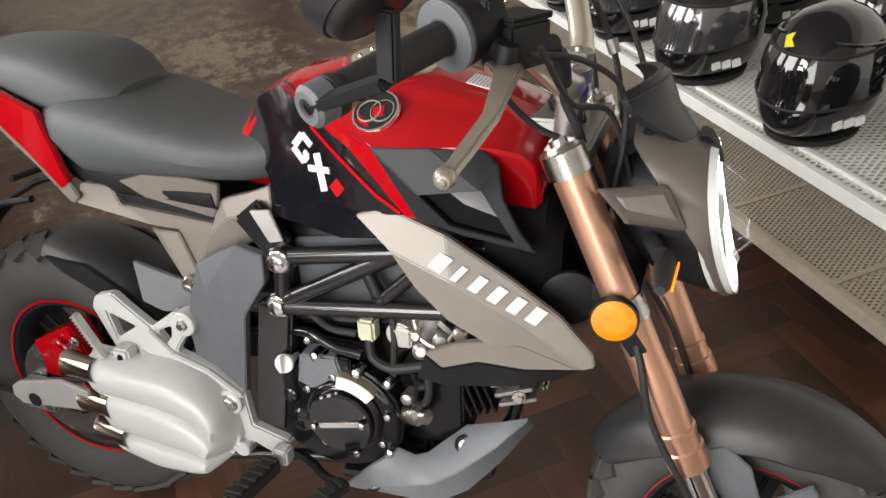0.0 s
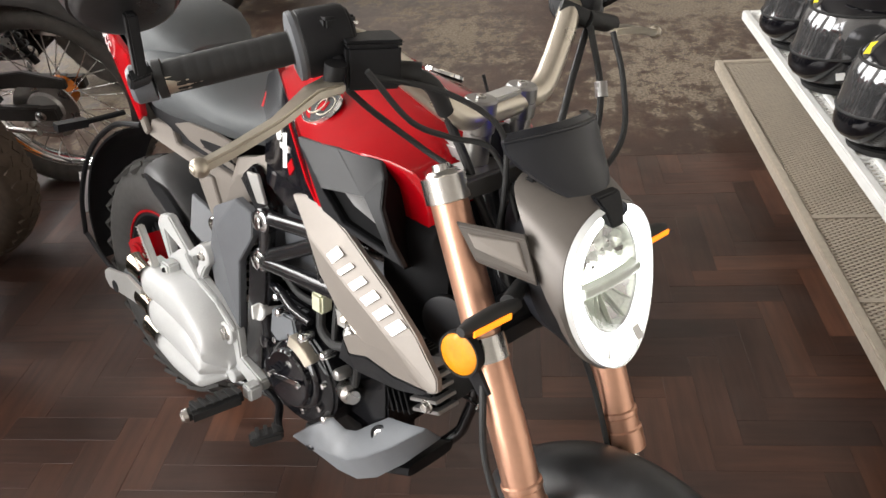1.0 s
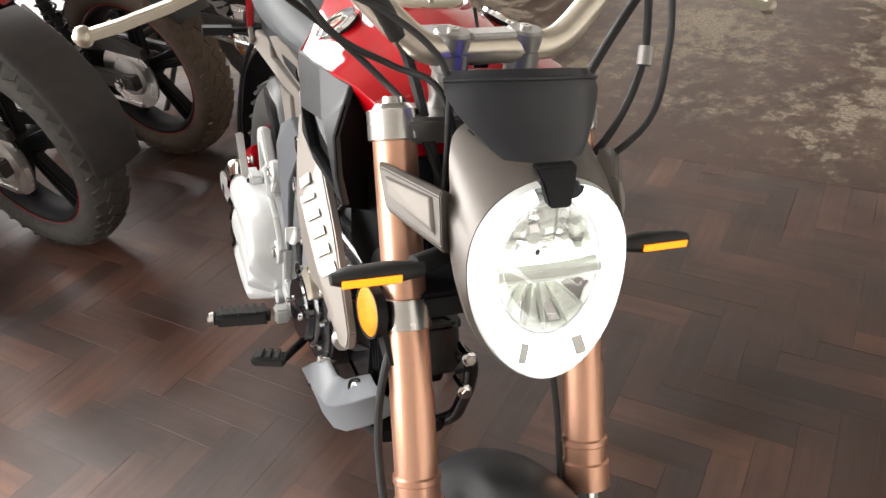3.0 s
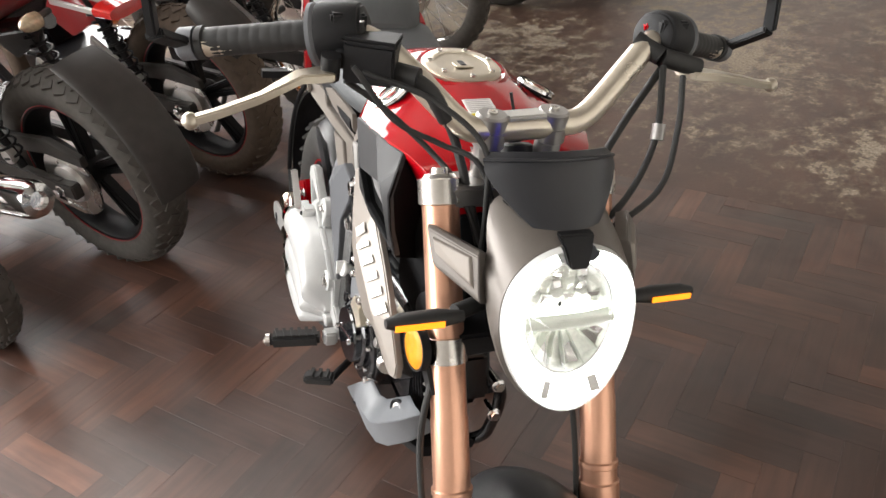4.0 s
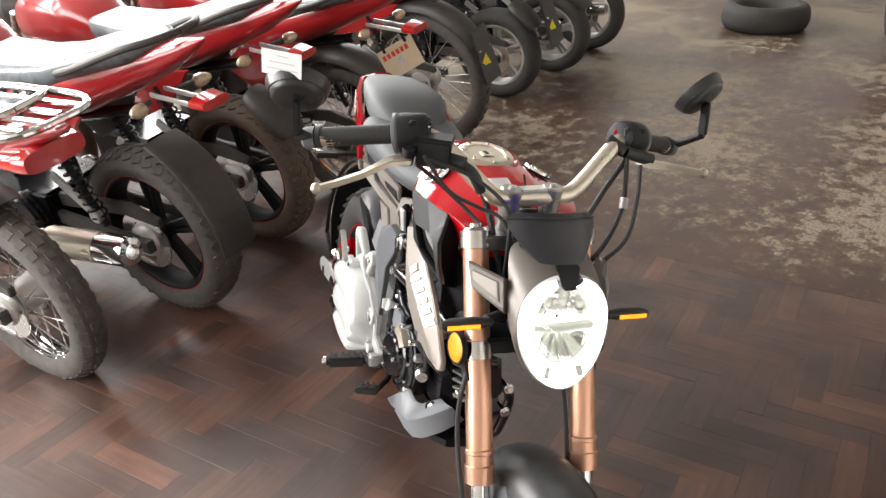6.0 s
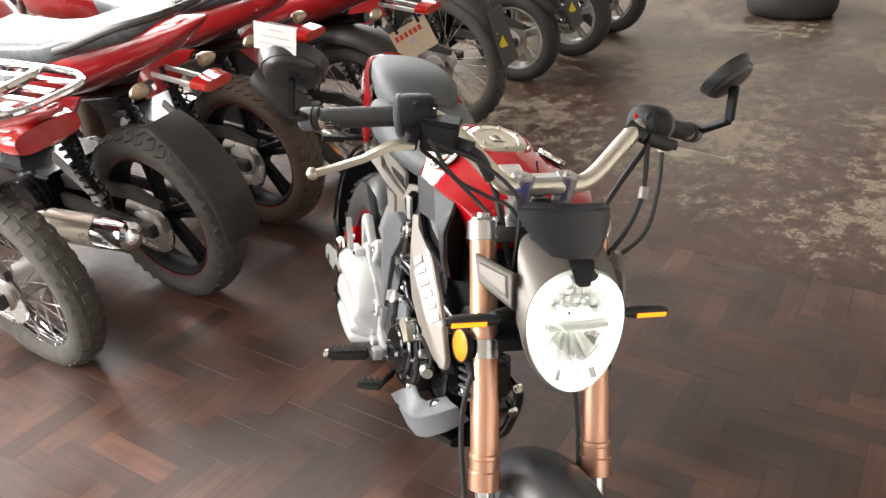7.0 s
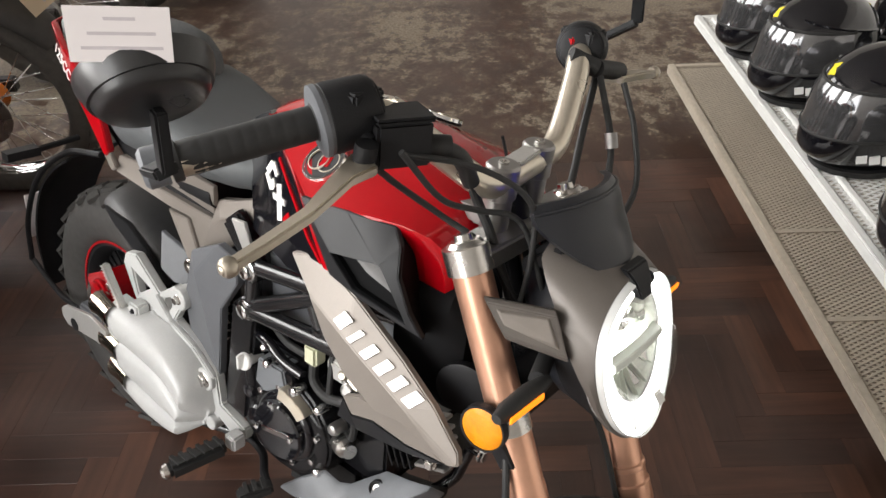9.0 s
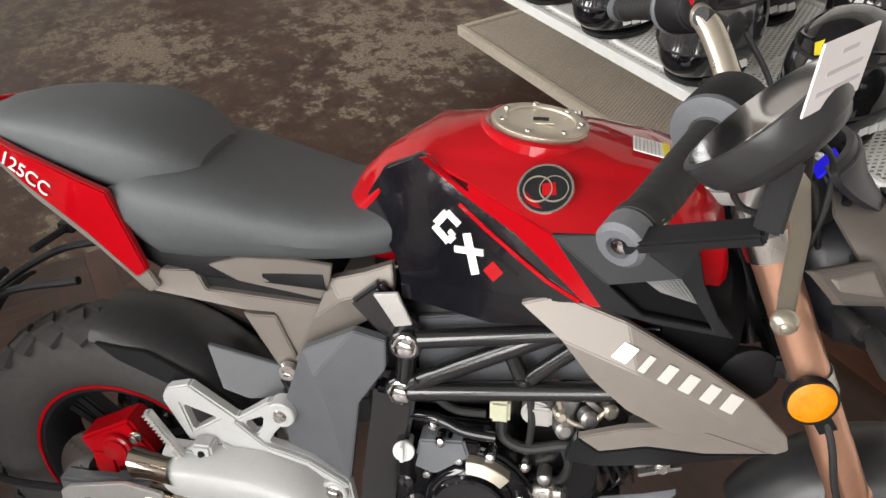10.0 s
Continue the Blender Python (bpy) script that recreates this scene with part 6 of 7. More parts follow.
# cables and hoses
for pts, r in (([(0.17, -0.20, 0.915), (0.21, -0.13, 0.895), (0.245, -0.08, 0.855), (0.25, -0.07, 0.79), (0.235, -0.06, 0.70)], 0.0033), ([(0.185, -0.215, 0.925), (0.20, -0.17, 0.87), (0.205, -0.115, 0.842), (0.235, -0.075, 0.825), (0.26, -0.05, 0.74)], 0.0033), ([(0.186, -0.106, 0.868), (0.186, -0.092, 0.842), (0.202, -0.080, 0.80), (0.225, -0.06, 0.72)], 0.0055), ([(0.155, -0.215, 0.90), (0.140, -0.165, 0.862), (0.160, -0.110, 0.815), (0.20, -0.085, 0.785), (0.235, -0.06, 0.72)], 0.0036), ([(0.19, 0.20, 0.915), (0.225, 0.185, 0.86), (0.25, 0.16, 0.79), (0.235, 0.10, 0.72)], 0.004), ([(0.16, 0.19, 0.92), (0.20, 0.175, 0.84), (0.22, 0.14, 0.77), (0.23, 0.09, 0.72)], 0.0045), ([(0.15, 0.20, 0.92), (0.17, 0.15, 0.86), (0.19, 0.10, 0.79), (0.19, 0.06, 0.72)], 0.005), ([(0.235, -0.075, 0.66), (0.29, -0.128, 0.56), (0.315, -0.140, 0.47), (0.37, -0.135, 0.36), (0.41, -0.12, 0.26)], 0.0045), ([(0.24, 0.06, 0.60), (0.31, 0.07, 0.50), (0.37, 0.075, 0.36), (0.42, 0.08, 0.27)], 0.004)):
    part("cable", tube(pts, r, 10), RUBBER, bike, "black cable")
part("cable_band", lathe([(-0.01, 0.0085), (0.01, 0.0085)], (0.198, 0.178, 0.845), (0.4, -0.2, -1), 12), SATIN, bike)

# price card propped on the right mirror
CARD = BIKE @ Matrix.Translation((0.130, -0.442, 1.050)) @ Matrix.Rotation(radians(54), 4, "Z") @ Matrix.Rotation(radians(6), 4, "X")
card = thing("price_card", "white handwritten card standing on a mirror", "card", CARD)
part("sheet", box(-0.033, 0.033, -0.0006, 0.0006, -0.020, 0.018), PAPER, card)
for k, (x0, x1) in enumerate(((-0.025, 0.027), (-0.02, 0.023), (-0.009, 0.011))):
    for f in (-1, 1):
        z = -0.010 + 0.010 * k
        part("writing_bar", box(x0, x1, 0.0006 * f, 0.0009 * f, z - 0.0011, z + 0.0011), INK, card)

# ---- helmet rack: a low mesh shelf and a raised one behind it ----
def mesh_panel(u0, u1, v0, v1, z, step=0.0120, bar=0.0056):
    """Expanded metal: thin slanting strips crossing in a fine lattice."""
    bm = bmesh.new()

    def strip(p, q, z):
        d = Vector((q[0] - p[0], q[1] - p[1], 0))
        if d.length < 1e-4:
            return
        s = Vector((-d.y, d.x, 0)).normalized() * bar / 2
        a = [Vector((*p, z)) + s, Vector((*p, z)) - s, Vector((*q, z)) - s, Vector((*q, z)) + s]
        top_, low = [bm.verts.new(v) for v in a], [bm.verts.new(v - Vector((0, 0, 0.002))) for v in a]
        bm.faces.new(top_)
        for i in range(4):
            bm.faces.new((top_[i], low[i], low[(i + 1) % 4], top_[(i + 1) % 4]))

    slope = 2.2
    for sgn in (1, -1):
        k = -int((v1 - v0) / step) - int((u1 - u0) * slope / step) - 2
        while k * step < (v1 - v0) + (u1 - u0) * slope + step:
            c = k * step
            pts = []
            for u in (u0, u1):
                v = v0 + c + sgn * slope * 0.24 * (u - u0)
                pts.append((u, v))
            (ua, va), (ub, vb) = pts
            lo, hi = 0.0, 1.0
            dv = vb - va
            if abs(dv) > 1e-9:
                t0, t1 = (v0 - va) / dv, (v1 - va) / dv
                lo, hi = max(0, min(t0, t1)), min(1, max(t0, t1))
            if lo < hi:
                strip((ua + (ub - ua) * lo, va + dv * lo), (ua + (ub - ua) * hi, va + dv * hi), z if sgn > 0 else z - 0.0013)
            k += 1
    return bm


def shelf_unit(u0, u1, v0, v1, z, label, joints, beam_mat, high, group, lip):
    sh = thing("display_shelf", label, "shelf", ROOM, group)
    t = 0.024
    part("edge_rail", box(u0, u0 + lip, v0, v1, z - high, z + 0.006), beam_mat, sh, bevel=0.003)
    part("edge_rail", box(u1 - t, u1, v0, v1, z - high, z + 0.006), beam_mat, sh, bevel=0.003)
    part("end_rail", box(u0 + lip, u1 - t, v1 - t, v1, z - high, z + 0.005), beam_mat, sh, bevel=0.003)
    part("end_rail", box(u0 + lip, u1 - t, v0, v0 + t, z - high, z + 0.005), beam_mat, sh, bevel=0.003)
    if z > 0.2:
        part("edge_rail", box(u0 + 0.050, u0 + 0.066, v0 + t, v1 - t, z - 0.010, z + 0.007), beam_mat, sh, bevel=0.002)
    cuts = [v1 - t] + list(joints) + [v0 + t]
    for j in joints:
        part("cross_bar", box(u0 + lip, u1 - t, j - 0.007, j + 0.007, z - 0.012, z + 0.003), beam_mat, sh)
    for a, b in zip(cuts, cuts[1:]):
        part("mesh_panel", mesh_panel(u0 + lip, u1 - t, b + 0.007, a - 0.007, z, *((0.0165, 0.0060) if z > 0.2 else ())), beam_mat, sh)
    for v in (v1 - 0.05, (v0 + v1) / 2, v0 + 0.05):
        for u in (u0 + 0.28, u1 - 0.05):
            part("leg", box(u - 0.012, u + 0.012, v - 0.012, v + 0.012, 0, z - 0.012), beam_mat, sh)
    return sh


shelf_unit(1.285, 1.80, -0.6, 2.665, 0.15, "low pale steel shelf with expanded metal mesh", [1.63, 1.30, 0.97, 0.64, 0.31], GRATE, 0.03, "mesh shelves", 0.024)
shelf_unit(1.365, 2.10, -0.6, 2.70, 0.31, "raised white steel shelf with expanded metal mesh", [1.63, 0.64], WHITEBEAM, 0.026, "mesh shelves", 0.022)
back = part("partition", box(2.16, 2.24, -0.8, 3.2, 0, 1.1), WALLPAINT)
back.matrix_world = ROOM
tagged(back, "pale plaster partition behind the helmet shelves", "wall", kind="structure")


def helmet(label, m, silver, mark):
    """A full-face helmet facing +x, standing on z = 0."""
    h = thing("helmet", label, "helmet", m, "helmets on the shelf")
    def at(p, z, grow=1.0):
        """A point of the shell at an angle from straight ahead and a height."""
        t = z / 0.255
        a = max(1 - abs((z - 0.118) / 0.139) ** 2.4, 0.0) ** 0.5
        chin = 0.026 * math.exp(-((z - 0.055) / 0.04) ** 2) * max(0.0, math.cos(p)) ** 3
        nose = 0.150 if math.cos(p) > 0 else 0.138
        return Vector((grow * (nose * a * math.cos(p) + chin) + 0.012 * (0.5 - t), grow * 0.114 * a * math.sin(p), z))

    rows = [[at(2 * math.pi * k / 44, 0.255 * i / 18) for k in range(44)] for i in range(19)]
    part("helmet_shell", loft(rows), GLOSS, h, "gloss black shell")
    bm = bmesh.new()
    vs = [[bm.verts.new(at(radians(-92 + 184 * k / 30), 0.092 + 0.100 * i / 8 - 0.012 * (abs(k - 15) / 15) ** 2 * (1 - i / 8) * -1, 1.018)) for k in range(31)] for i in range(9)]
    for a, b in zip(vs, vs[1:]):
        for k in range(30):
            bm.faces.new((a[k], a[k + 1], b[k + 1], b[k]))
    v = part("helmet_visor", bm, SHELLWHITE if silver else VISOR, h, "mirrored silver visor" if silver else "dark glossy visor")
    for z0 in (0.092, 0.192):
        part("visor_gasket", tube([at(radians(-94 + 188 * k / 24), z0 + (0.012 * (abs(k - 12) / 12) ** 2 if z0 < 0.1 else 0), 1.015) for k in range(25)], 0.0035, 6, 1), RUBBER, h)
    for side in (-1, 1):
        part("shell_ridge", tube([at(side * radians(35 + 12 * k), 0.215 - 0.004 * k, 1.0) for k in range(9)], 0.004, 6, 2), GLOSS, h)
    for y in (-0.108, 0.108):
        part("visor_pivot", lathe([(-0.004, 0.022), (0.004, 0.022), (0.007, 0.018), (0.007, 0.012), (0.004, 0.011), (0.004, 0)], (0.0, y, 0.135), (0, math.copysign(1, y), 0), 20), GLOSS, h)
    part("base_trim", loft([[Vector(((0.105 if math.cos(p) > 0 else 0.095) * s * math.cos(p) + 0.008, 0.083 * s * math.sin(p), z)) for p in (2 * math.pi * k / 36 for k in range(36))] for z, s in ((-0.002, 0.92), (-0.002, 1.08), (0.012, 1.12))]), RUBBER, h)
    for y in (-1, 1):
        for k in range(3):
            x = 0.055 + 0.022 * k
            part("logo_mark", moved(box(-0.010, 0.010, -0.003, 0.003, -0.009, 0.009), Matrix.Translation((x - 0.01, y * (0.1090 - 0.0115 * k), 0.055)) @ Matrix.Rotation(radians(-y * 28), 4, "Z") @ Matrix.Rotation(radians(12), 4, "Y")), WHITEMARK, h)
    if mark:
        part("brow_mark", moved(lathe([(0, 0.024), (0.004, 0.020), (0.0045, 0.0)], (0, 0, 0), (0.62, -0.05, 0.78), 5), Matrix.Translation((0.104, -0.02, 0.210))), YELLOW, h, "yellow brow mark")
    part("visor_sticker", moved(box(-0.006, 0.006, -0.001, 0.001, -0.008, 0.008), Matrix.Translation((0.135, 0.052, 0.112)) @ Matrix.Rotation(radians(-70), 4, "Z")), WHITEMARK, v)
    return h


BIG = Matrix.Scale(1.1, 4)
for k, (u, v, turn, silver) in enumerate(((1.52, 1.31, 200, False), (1.51, 1.70, 196, True), (1.51, 2.06, 192, True), (1.51, 2.38, 194, True), (1.52, 0.92, 196, False))):
    helmet("gloss black full-face helmet with a %s visor" % ("silver film" if silver else "dark"), RX(u, v, 0.318, turn) @ BIG, silver, True)
for k, (u, v) in enumerate(((1.90, 1.50), (1.90, 1.88), (1.91, 2.26), (1.90, 1.12))):
    helmet("gloss black full-face helmet in the back row", RX(u, v, 0.318, 190) @ BIG, False, k % 2 == 0)


# ---- the row of parked motorcycles: x forward, rear wheel touching the floor at the origin ----
def spoked_wheel(c, big, wide, parent, name, hub=CASTALU, tyre=DUSTY, rim_mat=CHROME):
    rim = big - 0.075
    w = part(name, lathe([(-0.05, 0.03), (-0.045, 0.055), (-0.02, 0.05), (0.02, 0.05), (0.045, 0.055), (0.05, 0.03)], c, (0, 1, 0), 24), hub, parent)
    part("tyre", torus(c, big, wide, 0.088, 48, 14), tyre, w, "dusty black tyre")
    blocks = None
    for k in range(40):
        for s in (-1, 0, 1):
            a = 2 * math.pi * (k + 0.5 * (s == 0)) / 40
            b = moved(box(-0.004, 0.004, -0.012, 0.012, -0.011, 0.011), Matrix.Translation(c) @ Matrix.Rotation(-a, 4, "Y") @ Matrix.Translation((big - 0.012 * abs(s), s * wide * 0.33, 0)) @ Matrix.Rotation(radians(38 * s), 4, "Z"))
            blocks = b if blocks is None else join(blocks, b)
    part("tread", blocks, tyre, w)
    part("rim", loft([[c + Vector((math.cos(a) * r, y, math.sin(a) * r)) for y, r in ((-0.03, rim + 0.01), (-0.03, rim - 0.006), (-0.012, rim - 0.014), (0.012, rim - 0.014), (0.03, rim - 0.006), (0.03, rim + 0.01))] for a in (2 * math.pi * k / 48 for k in range(48))], closed=True), rim_mat, w, "chrome rim")
    wires = None
    for k in range(32):
        a = 2 * math.pi * k / 32
        s = 1 if k % 2 else -1
        b = a + (0.45 if k % 4 < 2 else -0.45)
        t = tube([c + Vector((math.cos(b) * 0.05, 0.038 * s, math.sin(b) * 0.05)), c + Vector((math.cos(a) * (rim - 0.01), 0.006 * s, math.sin(a) * (rim - 0.01)))], 0.0018, 5)
        wires = t if wires is None else join(wires, t)
    part("spoke_lacing", wires, STEEL, w, "thin steel spokes")
    return w


def other_bike(label, m, wheel="alloy", R=0.295, paint=DARK_RED, rack=False, big_light=False, film=False, hugger=False, hub=CASTALU, tyre=DUSTY, flap=False, tail_z=0.86, muffler=True, rim=MATT, ext=0.0):
    b = thing("motorcycle", label, "motorcycle", m, "parked motorcycles")
    c, f = Vector((0, 0, R)), Vector((1.25, 0, R))
    if wheel == "alloy":
        alloy_wheel(c, R, 0.12, R - 0.085, b, 5, tyre=tyre, metal=rim, stripe=DARK_RED if rim is MATT else None, knobs="road" if film else False, name="rear_wheel")
        alloy_wheel(f, R, 0.09, R - 0.075, b, 5, tyre=tyre, metal=rim, name="front_wheel")
    else:
        spoked_wheel(c, R + 0.02, 0.10, b, "rear_wheel", hub, tyre)
        spoked_wheel(f, R + 0.02, 0.08, b, "front_wheel", hub, tyre)
    for y in (-0.10, 0.10):
        part("swingarm", join(beam((0.0, y, R), (0.48, y, R + 0.03), 0.05, 0.025), box(-0.055, 0.02, y - 0.016, y + 0.016, R - 0.022, R + 0.022)), HAZEPLASTIC, b, bevel=0.004)
        part("shock_absorber", join(tube([(0.10, y * 1.25, R + 0.06), (0.24, y * 1.25, R + 0.36)], 0.012, 10), tube([Vector((0.115, y * 1.25, R + 0.09)).lerp(Vector((0.225, y * 1.25, R + 0.33)), k / 90) + Vector((0.026 * math.cos(k * 0.7), 0.026 * math.sin(k * 0.7), 0)) for k in range(90)], 0.004, 5, 1)), MATT, b, "coil spring shock absorber")
    part("sprocket", lathe([(-0.003, 0.088), (-0.003, 0.104), (0.003, 0.104), (0.003, 0.088)], c + Vector((0, 0.072, 0)), (0, 1, 0), 40), STEEL, b, "steel rear sprocket")
    part("sprocket_carrier", lathe([(0.0, 0.06), (0.012, 0.055), (0.016, 0.02), (0.034, 0.016)], c + Vector((0, 0.075, 0)), (0, 1, 0), 24), CASTALU, b)
    part("axle_nut", hexbolt(c + Vector((0, 0.118, 0)), (0, 1, 0), 0.013, 0.012), CHROME, b)
    part("chain_guard", shell([(-0.10, 0.085, R + 0.10), (0.02, 0.085, R + 0.135), (0.46, 0.085, R + 0.10), (0.46, 0.085, R + 0.05), (0.05, 0.085, R + 0.085), (-0.10, 0.085, R + 0.07)], [(0, 1, 4, 5), (1, 2, 3, 4)], (0, -0.02, 0)), HAZEPLASTIC, b, bevel=0.003)
    part("chain", join(beam((0.0, 0.072, R + 0.098), (0.45, 0.072, R + 0.06), 0.014, 0.012), beam((0.0, 0.072, R - 0.098), (0.45, 0.072, R - 0.02), 0.014, 0.012)), STEEL, b)
    part("engine", join(box(0.38, 0.72, -0.13, 0.13, 0.20, 0.42), lathe([(-0.17, 0.085), (-0.15, 0.10), (0.15, 0.10), (0.17, 0.085)], (0.50, 0, 0.32), (0, 1, 0), 28), moved(box(-0.06, 0.06, -0.07, 0.07, 0, 0.18), Matrix.Translation((0.66, 0, 0.40)) @ Matrix.Rotation(radians(25), 4, "Y"))), ENGINE, b, "black single cylinder engine", bevel=0.01)
    part("main_frame", join(tube([(1.0, 0, 0.85), (0.9, 0, 0.60), (0.72, 0, 0.25), (0.40, 0, 0.22), (0.38, 0, 0.62)], 0.02, 10), tube([(1.0, 0, 0.85), (0.6, 0, 0.74), (0.38, 0, 0.66), (-0.10, 0, 0.74)], 0.02, 10)), FRAME, b)
    # rear mudguard and tail
    part("rear_mudguard", arch(c + Vector((0, 0, 0.03)), R + 0.055, 112 if wheel == "alloy" else 62, 184 if hugger else (112 if big_light else 150), 0.15, flare=0.16 if hugger else 0.7, tip=0.9 if hugger else 0.75, cross=15), HAZEPLASTIC, b, "black plastic rear mudguard", )
    if flap:
        fl = part("mud_flap", shell([(-0.30, -0.075, 0.62), (-0.30, 0.075, 0.62), (-0.375, 0.085, 0.36), (-0.375, -0.085, 0.36)], [(0, 1, 2, 3)], (-0.012, 0, 0)), HAZEPLASTIC, b, "black mud flap", bevel=0.006)
        for y in (-0.05, 0.05):
            part("flap_bolt", lathe([(0, 0.008), (0.004, 0.008)], (-0.345, y, 0.52), (-1, 0, -0.3), 12), STEEL, fl)
    if flap:
        t = part("warning_triangle", moved(poly([(-0.035, -0.001, -0.02), (0.035, -0.001, -0.02), (0, -0.001, 0.04)], [(0, 1, 2)]), Matrix.Translation((-0.362, 0.03, 0.47)) @ Matrix.Rotation(radians(-106), 4, "Z")), YELLOW, fl)
    part("tail_cowl", loft([oval((x, 0, z), w, h, 24, 2.6) for x, z, w, h in ((-0.43 - ext, tail_z + 0.118, 0.006, 0.004), (-0.41 - ext, tail_z + 0.110, 0.018, 0.010), (-0.35 - ext * 0.6, tail_z + 0.085, 0.04, 0.026), (-0.27, tail_z + 0.055, 0.065, 0.045), (-0.12, tail_z + 0.01, 0.10, 0.065), (0.08, tail_z - 0.05, 0.12, 0.085), (0.30, tail_z - 0.11, 0.12, 0.085), (0.42, tail_z - 0.13, 0.10, 0.07))]), paint, b, "dark red tail cowl")
    seat_ = part("seat", loft([oval((x, 0, z), w, h, 24, 2.8) for x, z, w, h in ((-0.29, tail_z + 0.108, 0.02, 0.008), (-0.26, tail_z + 0.098, 0.06, 0.020), (-0.20, tail_z + 0.085, 0.105, 0.036), (0.0, tail_z + 0.04, 0.125, 0.045), (0.15, tail_z - 0.005, 0.125, 0.05), (0.35, tail_z - 0.03, 0.13, 0.05), (0.52, tail_z - 0.02, 0.11, 0.045), (0.58, tail_z, 0.08, 0.04))]), FILM if film else VINYL, b, "seat under crumpled clear plastic wrap" if film else "black vinyl seat")
    part("fuel_tank", loft([oval((x, 0, z), w, h, 28, 2.5) for x, z, w, h in ((0.50, 0.80, 0.07, 0.06), (0.56, 0.83, 0.11, 0.09), (0.68, 0.86, 0.14, 0.12), (0.82, 0.87, 0.15, 0.12), (0.94, 0.85, 0.13, 0.10), (1.0, 0.83, 0.09, 0.06))]), paint, b, "red fuel tank")
    for y in (-1, 1):
        part("side_panel", shell([(0.05, 0.115 * y, 0.74), (0.40, 0.135 * y, 0.70), (0.52, 0.14 * y, 0.62), (0.36, 0.14 * y, 0.52), (0.18, 0.125 * y, 0.60)], [(0, 1, 4), (1, 2, 3, 4)], (0, -0.012 * y, 0)), paint if y > 0 else HAZEPLASTIC, b, bevel=0.004)
        part("grab_handle", tube([(0.06, 0.13 * y, tail_z + 0.02), (-0.06, 0.15 * y, tail_z + 0.055), (-0.24, 0.14 * y, tail_z + 0.115), (-0.32, 0.08 * y, tail_z + 0.13), (-0.34, 0.0, tail_z + 0.132)], 0.011, 10), STEEL if rack else HAZEPLASTIC, b, "grab handle")
        st = part("rear_indicator", tube([(-0.20, 0.05 * y, tail_z - 0.065), (-0.23, 0.11 * y, tail_z - 0.06)], 0.008, 8), HAZEPLASTIC, b)
        part("indicator_lens", lathe([(-0.020, 0.010), (-0.012, 0.019), (0.006, 0.0205), (0.022, 0.017), (0.034, 0.011), (0.040, 0.002)], (-0.235, 0.115 * y, tail_z - 0.06), (-0.25, y, 0.05), 18), CLEARAMBER, st, "clear amber indicator lens")
        part("fork_leg", lathe([(0, 0.026), (0.30, 0.026), (0.301, 0.017), (0.62, 0.017)], Vector((1.25, 0.085 * y, R)), (-0.42, 0, 1), 18), STEEL, b)
        part("grip", tube([(0.92, 0.24 * y, 1.0), (0.87, 0.36 * y, 1.0)], 0.016, 12), RUBBER, b)
        part("footpeg", tube([(0.42, 0.12 * y, 0.32), (0.42, 0.26 * y, 0.32)], 0.014, 10), RUBBER, b)
        part("pillion_bracket", join(beam((0.28, 0.135 * y, 0.52), (0.12, 0.135 * y, 0.40), 0.035, 0.012), lathe([(-0.01, 0.024), (0.012, 0.024), (0.014, 0.014)], (0.12, 0.135 * y, 0.40), (0, y, 0), 18)), CASTALU, b, "cast pillion peg bracket", bevel=0.003)
    part("handlebar", tube([(0.92, -0.24, 1.0), (0.98, -0.12, 0.97), (1.0, 0, 0.96), (0.98, 0.12, 0.97), (0.92, 0.24, 1.0)], 0.012, 10), HAZEPLASTIC, b)
    part("front_mudguard", arch(f, R + 0.035, 30, 150, 0.12, flare=0.7), paint, b)
    part("headlamp", lathe([(-0.08, 0.04), (-0.04, 0.08), (0.02, 0.085), (0.035, 0.07), (0.04, 0.0)], (1.14, 0, 0.86), (1, 0, -0.1), 28), HAZEPLASTIC, b)
    if big_light:
        tl = part("tail_light", loft([oval((x, 0, z), w, h, 24, 3.4) for x, z, w, h in ((-0.33, 0.800, 0.085, 0.026), (-0.42, 0.806, 0.090, 0.030), (-0.44, 0.805, 0.082, 0.027))]), REDLENS, b, "wide red tail light")
    else:
        tl = part("tail_light", loft([oval((x, 0, z), w, h, 20, 3.0) for x, z, w, h in ((-0.36, tail_z - 0.055, 0.055, 0.016), (-0.41, tail_z - 0.06, 0.05, 0.014))]), REDLENS, b, "slim red tail light")
        hold = part("plate_bracket", join(*[beam((-0.18, y, tail_z - 0.055), (-0.37, y, tail_z - 0.07), 0.014, 0.008) for y in (-0.026, 0.026)], *[beam((x, -0.026, tail_z - 0.0455 + 0.079 * (x + 0.06)), (x, 0.026, tail_z - 0.0455 + 0.079 * (x + 0.06)), 0.022, 0.008) for x in (-0.19, -0.245, -0.30, -0.355)]), CASTALU, b, "silver slotted plate bracket", bevel=0.002)
    if rack:
        rk = part("luggage_rack", join(tube([(0.06, -0.14, tail_z + 0.10), (-0.20, -0.14, tail_z + 0.115), (-0.36 - ext, -0.11, tail_z + 0.13), (-0.40 - ext, 0.0, tail_z + 0.13), (-0.36 - ext, 0.11, tail_z + 0.13), (-0.20, 0.14, tail_z + 0.115), (0.06, 0.14, tail_z + 0.10)], 0.010, 10), tube([(-0.15, 0.13, tail_z + 0.115), (-0.10, 0.13, tail_z), (0.02, 0.12, 0.66)], 0.009, 10), tube([(-0.15, -0.13, tail_z + 0.115), (-0.10, -0.13, tail_z), (0.02, -0.12, 0.66)], 0.009, 10)), CHROME, b, "chrome luggage rack")
